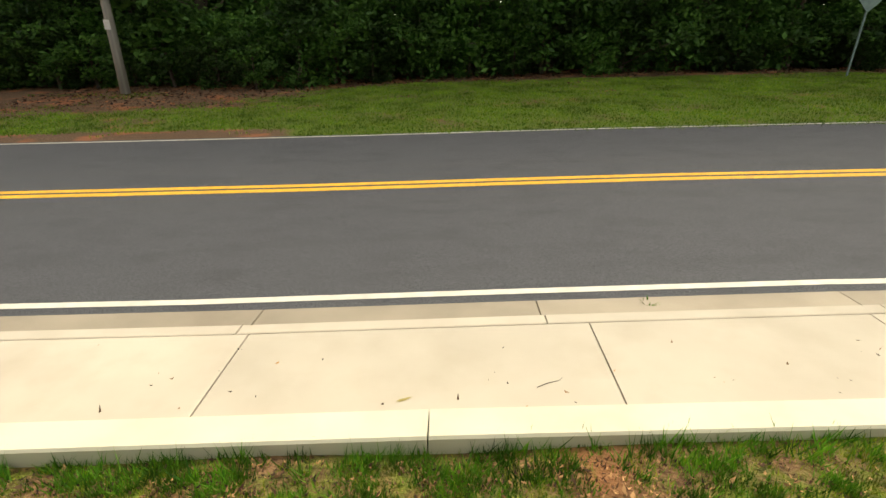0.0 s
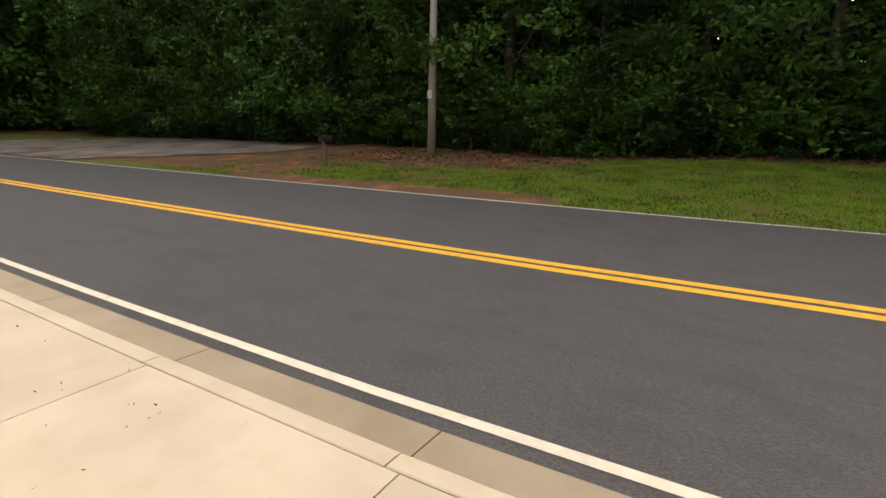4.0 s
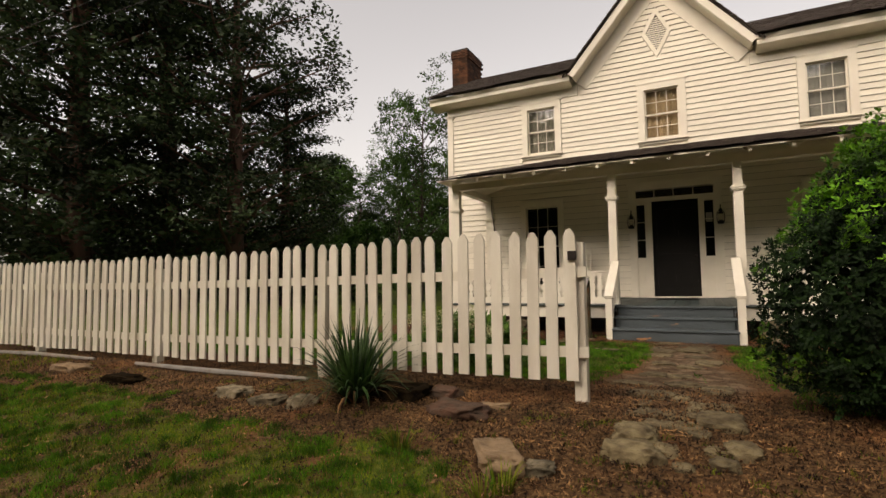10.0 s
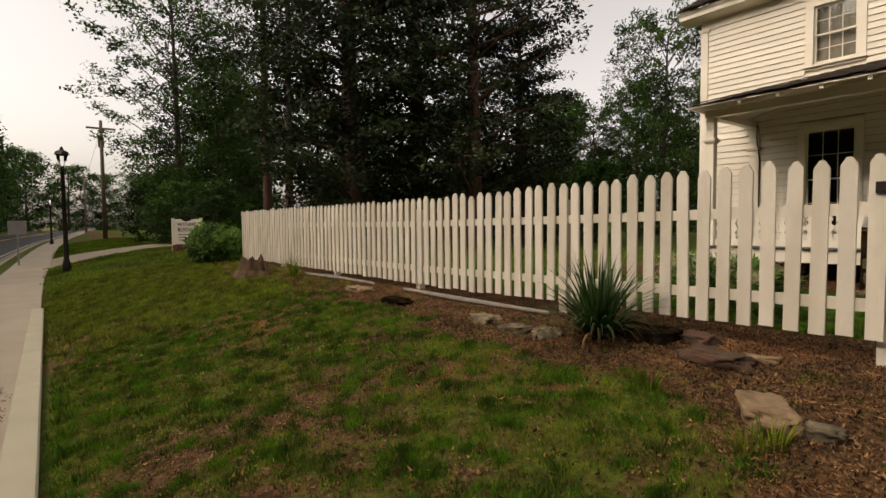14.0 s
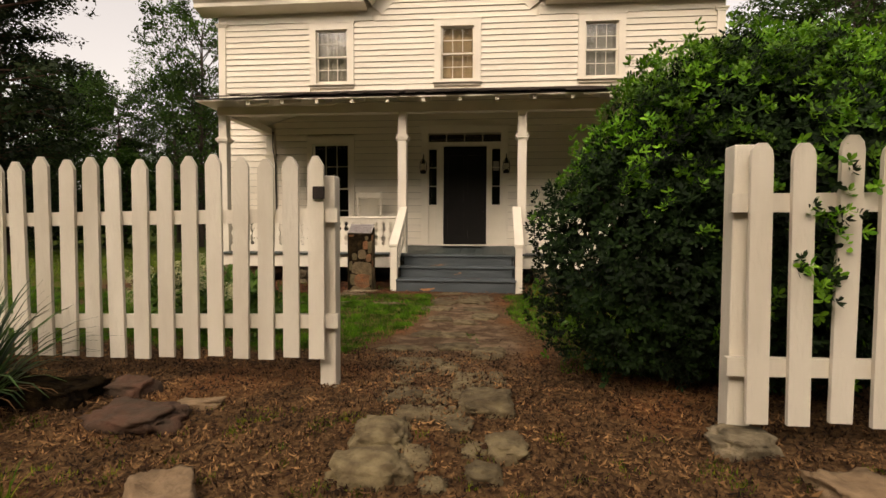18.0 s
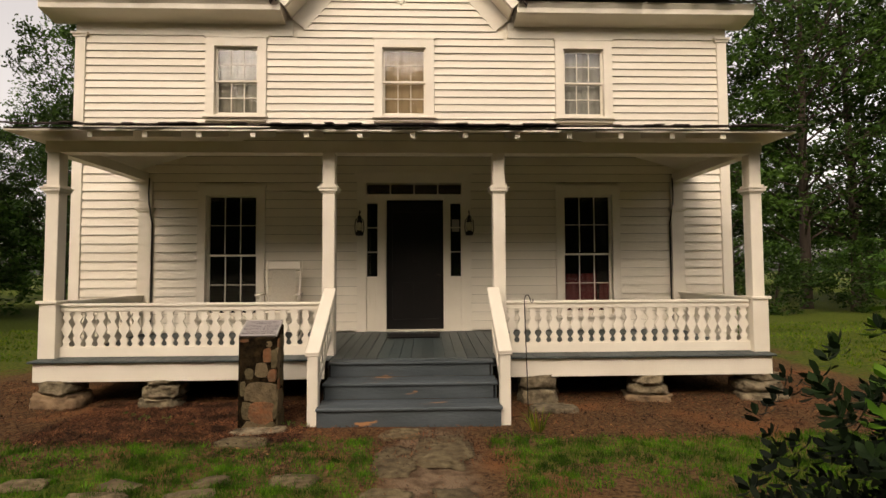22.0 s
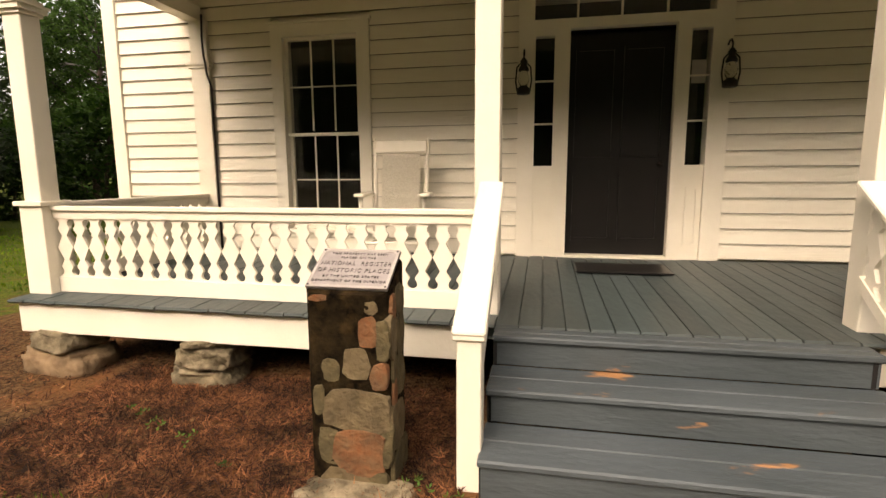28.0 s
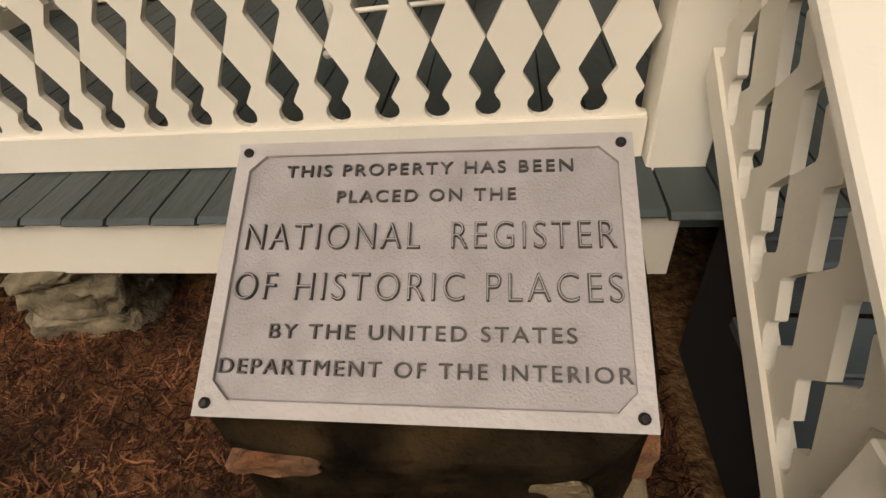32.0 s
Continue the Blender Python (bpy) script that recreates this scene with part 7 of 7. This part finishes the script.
# street lamp
def street_lamp(x, y, h):
    zz = ground_z(x, y) - 0.05
    top = thing("street_lamp", (x, y, zz), "black post lamp with a glazed lantern head", "street lamp", "street lamps")
    part("post", lathe(B(), [(0.13, 0.0), (0.13, 0.25), (0.085, 0.45), (0.075, 0.5), (0.055, h - 0.75), (0.075, h - 0.72), (0.05, h - 0.68), (0.05, h - 0.6)], 14, (x, y, zz)), M_IRON, top, smooth=True)
    part("glazing", lathe(B(), [(0.10, h - 0.6), (0.19, h - 0.22)], 6, (x, y, zz)), M_LGLASS, top)
    part("lantern_top", lathe(B(), [(0.24, h - 0.22), (0.17, h - 0.12), (0.07, h - 0.08), (0.05, h), (0.01, h + 0.04)], 6, (x, y, zz)), M_IRON, top)


street_lamp(-20.4, -11.93, 4.12)
street_lamp(-19.6, -3.4, 5.6)
street_lamp(-52.0, -12.6, 3.95)

# utility poles and wires
def utility_pole(x, y, h, r, material, label, arm=None, can=None, lean=0.0, z=None):
    zz = (ground_z(x, y) if y > -12 else far_z(x, EDGE + bend(x) - FAR - 0.2 - y)) if z is None else z
    top = thing("utility_pole", (x, y, zz), label, "utility pole", "utility poles")
    part("shaft", tube(B(), [(x, y, zz - 0.3), (x + lean * h * 0.5, y, zz + h * 0.5), (x + lean * h, y, zz + h)], [r, r * 0.85, r * 0.66], 14), material, top, smooth=True)
    if arm:
        part("crossarm", box(B(), x + lean * h - 0.06, x + lean * h + 0.06, y - arm, y + arm, zz + h - 0.7, zz + h - 0.56), material, top)
    if can:
        part("transformer", lathe(B(), [(0.2, 0.0), (0.22, 0.05), (0.22, 0.75), (0.16, 0.85)], 14, (x + lean * h * 0.8 - 0.36, y, zz + can)), M_IRON, top, smooth=True)
    return Vector((x + lean * h, y, zz + h))


pe = utility_pole(23.6, -5.5, 10.5, 0.2, M_POLE, "weathered brown utility pole with a transformer", can=7.6)
single("pole_box", soften(box(B(), 23.25, 23.42, -5.66, -5.34, 5.2, 5.75), 0.01), M_IRON, "small dark box fixed to the utility pole", "box")
utility_pole(14.1, -31.4, 9.5, 0.19, M_POLE_PALE, "leaning grey wooden utility pole across the street", lean=-0.012)
single("pole_tag", soften(box(B(), 13.95, 14.2, -31.225, -31.205, 1.0, 1.35), 0.004), M_PLAQUE_RIM, "small pale tag on the utility pole", "tag")
pw = utility_pole(-49.0, -9.1, 9.5, 0.17, M_POLE, "distant utility pole with a crossarm", arm=1.0, can=7.4)
pw2 = utility_pole(-99.0, -8.6, 9.5, 0.17, M_POLE, "distant utility pole with a crossarm", arm=1.0)


def wire(a, b, sag, r=0.007):
    a, b = Vector(a), Vector(b)
    pts = [a.lerp(b, k / 16) - Vector((0, 0, sag * 4 * (k / 16) * (1 - k / 16))) for k in range(17)]
    single("overhead_wire", tube(B(), pts, r, 5), M_IRON, "black overhead wire between utility poles", "wire", "overhead wires")


for dz, dy in ((-3.6, 0.12), (-4.2, -0.12)):
    wire(pe + Vector((0, dy, dz)), (90, 6, 9 + dz), 1.2)
    wire(pw + Vector((0, dy, dz)), pe + Vector((0, dy, dz)), 0.5)
    wire(pw + Vector((0, dy, dz + 3.4)), pw2 + Vector((0, dy, dz + 3.4)), 0.7)
wire(pe + Vector((0, 0, -0.6)), (62, -40, 9.0), 1.0)
# leaning lamp pole behind the yard
lp = thing("yard_light", (-17.2, 11.3, -0.1), "weathered wooden pole with a curved lamp arm", "lamp pole")
part("shaft", tube(B(), [(-17.4, 11.3, -0.5), (-17.0, 11.3, 3.0), (-16.65, 11.4, 5.2)], [0.13, 0.11, 0.09], 10), M_POLE, lp, smooth=True)
part("arm", tube(B(), [(-16.7, 11.4, 5.0), (-17.2, 11.3, 5.35), (-17.9, 11.2, 5.45), (-18.1, 11.2, 5.4)], [0.03, 0.03, 0.04, 0.09], 8), M_PLAQUE, lp, smooth=True)

# mailbox, diamond sign, distant sign, drain, small litter
mb = thing("mailbox", (14.9, -25.5, -1.5), "mailbox on a wooden post across the street", "mailbox")
mz = far_z(14.9, 2.9)
part("post", box(B(), 14.84, 14.96, -25.56, -25.44, mz - 0.2, mz + 0.95), M_POLE, mb)
bm = B()
prism(bm, [(-0.1, 0), (0.1, 0), (0.1, 0.12), (0.06, 0.19), (-0.06, 0.19), (-0.1, 0.12)], -0.25, 0.25, axis="x", m=Matrix.Translation((14.75, -25.4, mz + 0.95)) @ Matrix.Rotation(radians(90), 4, "Z"))
part("box", bm, M_IRON, mb)
ds = thing("diamond_sign", (-15.0, -32.0, -0.9), "diamond road sign seen from behind on a post", "road sign")
dz_ = far_z(-15.0, 9.5)
part("post", box(B(), -15.03, -14.97, -32.03, -31.97, dz_ - 0.3, dz_ + 3.2), M_SIGN_BACK, ds)
part("plate", box(B(), -0.42, 0.42, -0.006, 0.006, -0.42, 0.42, Matrix.Translation((-15, -31.95, dz_ + 2.85)) @ Matrix.Rotation(radians(45), 4, "Y")), M_SIGN_BACK, ds)
rsn = thing("road_sign", (-26.5, -13.5, -0.5), "small square road sign on a thin post", "road sign")
rz_ = walk_z(-26.5) - 0.1
part("post", box(B(), -26.53, -26.47, -13.48, -13.42, rz_, rz_ + 1.9), M_PLAQUE, rsn)
part("plate", box(B(), -26.54, -26.52, -13.75, -13.15, rz_ + 1.35, rz_ + 1.9), M_PLAQUE, rsn)
dr = thing("drain_grate", (8.2, -12.3, walk_z(8.2)), "dark iron drain cover set in the pavement", "drain", kind="structure")
for k in range(6):
    part("bar", box(B(), 8.05 + k * 0.06, 8.085 + k * 0.06, -12.46, -12.17, walk_z(8.2) + 0.001, walk_z(8.2) + 0.008), M_IRON, dr)
for x, y in ((25.5, -10.8), (25.9, -10.9)):
    zz = ground_z(x, y)
    single("marker_post", soften(box(B(), x - 0.05, x + 0.05, y - 0.05, y + 0.05, zz - 0.2, zz + 1.0), 0.01), M_IRON, "short dark post on the grass bank", "post", "marker posts")

# car on the street
M_CARPAINT = mat("dark_car_paint", (0.03, 0.035, 0.03), (0.025, 0.03, 0.027), 3.0, 0.25, metal=0.3, bump=0.0)
M_TYRE = mat("tyre_rubber", (0.012, 0.012, 0.012), (0.018, 0.018, 0.018), 20.0, 0.9)
M_TAIL = bpy.data.materials.new("tail_light")
M_TAIL.use_nodes = True
tb = M_TAIL.node_tree.nodes["Principled BSDF"]
tb.inputs["Base Color"].default_value = (0.6, 0.01, 0.01, 1)
tb.inputs["Emission Color"].default_value, tb.inputs["Emission Strength"].default_value = (1.0, 0.04, 0.02, 1), 1.5
cxm = Matrix.Translation((-37.5, -16.1, walk_z(-37.5) - 0.12)) @ Matrix.Rotation(radians(180), 4, "Z")
car = thing("car", (-37.5, -16.1, walk_z(-37.5) - 0.12), "dark saloon car with lit tail lights", "car")
bm = B()
prism(bm, [(-2.2, 0.28), (2.2, 0.28), (2.25, 0.55), (2.1, 0.78), (1.1, 0.88), (0.5, 1.36), (-1.0, 1.38), (-1.75, 0.98), (-2.2, 0.92), (-2.28, 0.6)], -0.86, 0.86, axis="y", m=cxm)
part("body", soften(bm, 0.06, 2), M_CARPAINT, car, smooth=False)
part("rear_window", box(B(), -1.66, -1.10, -0.62, 0.62, 1.05, 1.07, cxm @ Matrix.Translation((0, 0, 0.02)) @ Matrix.Rotation(radians(0), 4, "Y")), M_GLASS, car)
for sx in (-1.4, 1.4):
    for sy in (-0.80, 0.80):
        bm = lathe(B(), [(0.20, -0.1), (0.32, -0.1), (0.33, 0.0), (0.32, 0.1), (0.20, 0.1)], 20)
        bmesh.ops.transform(bm, matrix=cxm @ Matrix.Translation((sx, sy, 0.33)) @ Matrix.Rotation(radians(90), 4, "X"), verts=bm.verts)
        part("wheel", bm, M_TYRE, car, smooth=True)
for sy in (-0.66, 0.66):
    part("tail_light", soften(box(B(), -2.30, -2.24, sy - 0.16, sy + 0.16, 0.68, 0.86, cxm), 0.02), M_TAIL, car)

# ---- grass, mulch, needles: uncounted stuff, last ----
rg = np.random.RandomState(11)


def scatter(x0, x1, y0, y1, count, keep):
    xs, ys = rg.uniform(x0, x1, count), rg.uniform(y0, y1, count)
    return [(x, y) for x, y in zip(xs, ys) if keep(x, y)]


def grass_field(name, spots, hgt, wid, per, material, label, zf=ground_z, spread=0.03):
    pts = np.array(spots)
    n = len(pts)
    base = np.array([(x, y, zf(x, y)) for x, y in spots], dtype=np.float32)
    base = np.repeat(base, per, axis=0)
    m = n * per
    base[:, :2] += rg.normal(0, spread, (m, 2))
    a = rg.uniform(0, 6.283, m)
    h = hgt * rg.uniform(0.45, 1.25, m)
    lean = rg.uniform(0.1, 0.9, m) * h
    w = wid * rg.uniform(0.6, 1.3, m)
    b = rg.uniform(0, 6.283, m)
    out = np.zeros((m, 3, 3), dtype=np.float32)
    out[:, 0] = base + np.stack([np.cos(a) * w, np.sin(a) * w, np.full(m, -0.01)], 1)
    out[:, 1] = base - np.stack([np.cos(a) * w, np.sin(a) * w, np.full(m, 0.01)], 1)
    out[:, 2] = base + np.stack([np.cos(b) * lean, np.sin(b) * lean, h], 1)
    return array_mesh(name, out.reshape(-1, 3), 3, material, label, "grass", "stuff")


def chips(name, spots, size, material, label, zf=ground_z, slim=0.35):
    n = len(spots)
    base = np.array([(x, y, zf(x, y) + 0.014) for x, y in spots], dtype=np.float32)
    a = rg.uniform(0, 6.283, n)
    s = size * rg.uniform(0.4, 1.4, n)
    t = rg.normal(0, 0.25, (n, 2)) * s[:, None]
    u = np.stack([np.cos(a) * s, np.sin(a) * s, t[:, 0]], 1)
    v = np.stack([-np.sin(a) * s * slim, np.cos(a) * s * slim, t[:, 1] * slim], 1)
    up = np.abs(rg.normal(0, 0.006, (n, 1))) * np.array([[0, 0, 1]])
    out = np.stack([base - u + up, base + v * 1.1, base + u + up * 2, base - v], 1)
    return array_mesh(name, out.reshape(-1, 3), 4, material, label, "mulch", "stuff")


def near_lawn(x, y):
    return wall_in(x) + 0.008 < y < fence_y(x) - 0.1


lawn_spots = scatter(-7, 8, -12.2, -8.2, 120000, lambda x, y: near_lawn(x, y) and rg.rand() < (1.0 if clump(x, y) > 0.34 - 0.85 * cover(x, y) else 0.26 * cover(x, y)))
grass_field("lawn_grass", lawn_spots, 0.026, 0.0038, 4, M_GRASS, "patchy green lawn grass", spread=0.018)
grass_field("lawn_grass", scatter(8, 24, -12.2, -8.2, 60000, lambda x, y: near_lawn(x, y) and rg.rand() < (1.0 if clump(x, y) > -0.1 - 0.9 * cover(x, y) else 0.4)), 0.050, 0.008, 3, M_GRASS, "green grass on the bank", spread=0.04)
grass_field("lawn_grass", scatter(-16, -7, -12.4, -8.0, 26000, lambda x, y: near_lawn(x, y) and rg.rand() < (1.0 if clump(x, y) > 0.15 - 0.9 * cover(x, y) else 0.25)), 0.052, 0.008, 3, M_GRASS, "green lawn grass", spread=0.04)
grass_field("yard_grass", scatter(-7, 7, -7.4, -3.2, 42000, lambda x, y: rg.rand() < (1.0 if clump(x, y) > 0.0 - 0.9 * cover(x, y) else 0.25) and rg.rand() > worn(x, y) and 0.1 < cover(x, y)), 0.042, 0.0042, 4, M_TUFT, "short green yard grass", spread=0.02)
grass_field("kerb_weeds", scatter(-6, 9, -12.2, -11.7, 5200, lambda x, y: wall_in(x) + 0.005 < y < wall_in(x) + 0.22 and clump(x, y) > -0.05), 0.085, 0.005, 5, M_TUFT, "longer grass along the edging wall", spread=0.02)


# denser darker tufts standing up from the turf
def tufts(x0, x1, y0, y1, count, keep):
    out = []
    for x, y in scatter(x0, x1, y0, y1, count, keep):
        r = 0.04 + 0.08 * rg.rand() ** 1.5
        for dx, dy in rg.normal(0, r * 0.42, (int(10 + 260 * r), 2)):
            out.append((x + dx, y + dy))
    return out


grass_field("grass_tufts", tufts(-7, 8, -12.0, -8.4, 6500, lambda x, y: near_lawn(x, y) and 0.2 < cover(x, y) and clump(x, y) > 0.06), 0.042, 0.0042, 3, M_TUFT, "tufts of longer dark green grass", spread=0.015)
grass_field("grass_tufts", tufts(8, 22, -12.0, -8.4, 1300, lambda x, y: near_lawn(x, y) and clump(x, y) > 0.0), 0.07, 0.008, 2, M_TUFT, "tufts of longer dark green grass on the bank", spread=0.02)
grass_field("grass_tufts", tufts(-6, 6, -7.2, -3.4, 1500, lambda x, y: 0.35 < cover(x, y) and worn(x, y) < 0.3 and clump(x, y) > -0.05), 0.048, 0.0040, 3, M_TUFT, "tufts of longer grass in the yard", spread=0.015)


grass_field("lawn_grass", scatter(-48, -16, -12.4, -4.0, 26000, lambda x, y: inner(x) + 0.1 < y and not on_drive(x, y)), 0.06, 0.022, 3, M_VERGE, "green lawn grass beyond the fence", spread=0.1)
grass_field("lawn_grass", scatter(-30, 30, -8.0, 6.0, 30000, lambda x, y: abs(x) > 7 and y > fence_y(x) + 0.3 and not on_drive(x, y)), 0.055, 0.018, 3, M_VERGE, "green grass of the side yards", spread=0.08)


def far_zz(x, y):
    return far_z(x, EDGE + bend(x) - FAR - 0.2 - y)


grass_field("verge_grass", scatter(-20, 22, -33, -22.6, 60000, lambda x, y: rg.rand() < far_cover(x, EDGE + bend(x) - FAR - 0.2 - y)), 0.06, 0.016, 3, M_VERGE, "rough grass verge across the street", far_zz, 0.08)
chips("leaf_litter", scatter(-18, 18, -36, -27, 12000, lambda x, y: far_cover(x, EDGE + bend(x) - FAR - 0.2 - y) < 0.4), 0.07, M_NEEDLES, "dry leaves at the wood's edge", far_zz, 0.5)


def bare(x, y):
    return cover(x, y) < 0.42


chips("mulch_chips", scatter(-9, 8, -10.2, -6.9, 150000, lambda x, y: bare(x, y) and abs(y - fence_y(x) + 0.35) < 1.7), 0.014, M_CHIP, "brown bark mulch and dry leaf bits", slim=0.3)
chips("mulch_chips", scatter(-4, 4, -10.0, -7.2, 7000, lambda x, y: bare(x, y)), 0.020, M_CHIP, "larger pale bark pieces and curled leaves on the mulch", slim=0.33)
chips("mulch_chips", scatter(-3.5, 3.5, -12, -9.4, 16000, lambda x, y: near_lawn(x, y) and cover(x, y) < 0.6), 0.011, M_CHIP, "dry leaf bits in bare patches of lawn", slim=0.4)
chips("leaf_litter", scatter(-7, 7, -12.0, -8.3, 4200, near_lawn), 0.021, M_CHIP, "curled dry leaves and bark bits in the lawn", slim=0.4)
chips("leaf_litter", scatter(-7, 9, -12.0, -8.3, 42000, near_lawn), 0.010, M_CHIP, "dry leaf bits and straw in the lawn", slim=0.45)
chips("pine_needles", scatter(-5.8, 5.8, -4.0, -0.3, 52000, lambda x, y: bare(x, y) and not (-1.0 < x < 1.0 and y > -3.0)), 0.032, M_NEEDLES, "red-brown pine needle litter before the house", slim=0.085)
chips("pine_needles", scatter(-3.6, -1.0, -3.4, -1.9, 26000, bare), 0.034, M_NEEDLES, "fine red-brown pine needles round the pillar", slim=0.075)
chips("leaf_litter", scatter(-5.5, 5.5, -3.9, -1.6, 1500, lambda x, y: bare(x, y) and not -1.0 < x < 1.0), 0.020, M_CHIP, "brown leaf scraps among pine needles", slim=0.6)
chips("pine_needles", scatter(-1.2, 1.6, -8.2, -3.2, 9000, lambda x, y: bare(x, y) and rg.rand() > 0.75 * worn(x, y)), 0.022, M_NEEDLES, "brown needle litter on the path", slim=0.1)


def pave_z(x, y):
    return walk_z(x) - 0.015 * (inner(x) - y) + 0.0


chips("leaf_bits", scatter(-7.0, -2.4, -13.3, -12.1, 8000, lambda x, y: inner(x) - 0.62 < y < inner(x) - 0.02 and clump(x * 0.6, y) > 0.05 + 0.8 * (inner(x) - y)), 0.013, M_CHIP, "dry leaf bits swept against the edging wall", pave_z, 0.4)
chips("leaf_bits", scatter(-6, 10, -13.6, -12.3, 900, lambda x, y: inner(x) - 1.3 < y < inner(x) - 0.03 and rg.rand() < 0.15 + 0.85 * max(0, 1 - (inner(x) - y) / 0.35)), 0.014, M_CHIP, "dry leaf bits on the pavement", pave_z, 0.4)
# weeds in the mulch by the porch
for x, y in ((-2.75, -2.75), (-2.95, -2.65), (-2.45, -2.9), (-1.05, -3.1), (-1.2, -3.0), (-2.1, -3.05), (0.42, -6.6)):
    tips = [(Vector((x + rs2.gauss(0, 0.03), y + rs2.gauss(0, 0.03), ground_z(x, y) + 0.05 + rs2.uniform(0, 0.04))), Vector((rs2.gauss(0, 0.6), rs2.gauss(0, 0.6), 1))) for _ in range(4)]
    ob = array_mesh("weed", rosettes(tips, 0.035, 4, rs2), 4, M_LEAF_L, "small bright green weed in the needle litter", "weed", "")
    ob["group"] = "weeds"
M_DRYLEAF = mat("dry_olive_leaf", (0.26, 0.20, 0.06), (0.20, 0.15, 0.045), 30.0, 0.8)
# a fallen leaf, a twig, a scrap of litter and a weed on the pavement
zp = pave_z(0.84, -12.87) + 0.004
bm = B()
pts = [(-0.10, 0.0), (-0.04, 0.022), (0.03, 0.026), (0.09, 0.004), (0.05, -0.018), (-0.03, -0.016)]
vs = [bm.verts.new((0.84 + x * 0.55, -12.87 + y * 0.6 + 0.25 * x, zp + 0.05 * abs(x))) for x, y in pts]
bm.faces.new(vs)
single("fallen_leaf", bm, M_DRYLEAF, "long yellow-green fallen leaf on the pavement", "leaf")
zp = pave_z(-0.1, -13.04) + 0.004
single("twig", tube(B(), [(-0.02, -12.985, zp), (-0.10, -13.02, zp + 0.012), (-0.17, -13.05, zp + 0.006), (-0.205, -13.09, zp)], [0.003, 0.0028, 0.002, 0.001], 5), M_BARK, "thin bent brown twig on the pavement", "twig")
zp = pave_z(-5.42, -12.63) + 0.003
single("paper_scrap", box(B(), -5.46, -5.38, -12.66, -12.60, zp, zp + 0.006), M_WHITE, "small white scrap of paper on the pavement", "litter")
v, fs = blades(-1.22, -14.31, 18, 0.06, 0.008, random.Random(71), z=walk_z(-1.22) - 0.15)
raw("gutter_weed", v, fs, M_TUFT, "small green weed in the gutter joint", "weed")
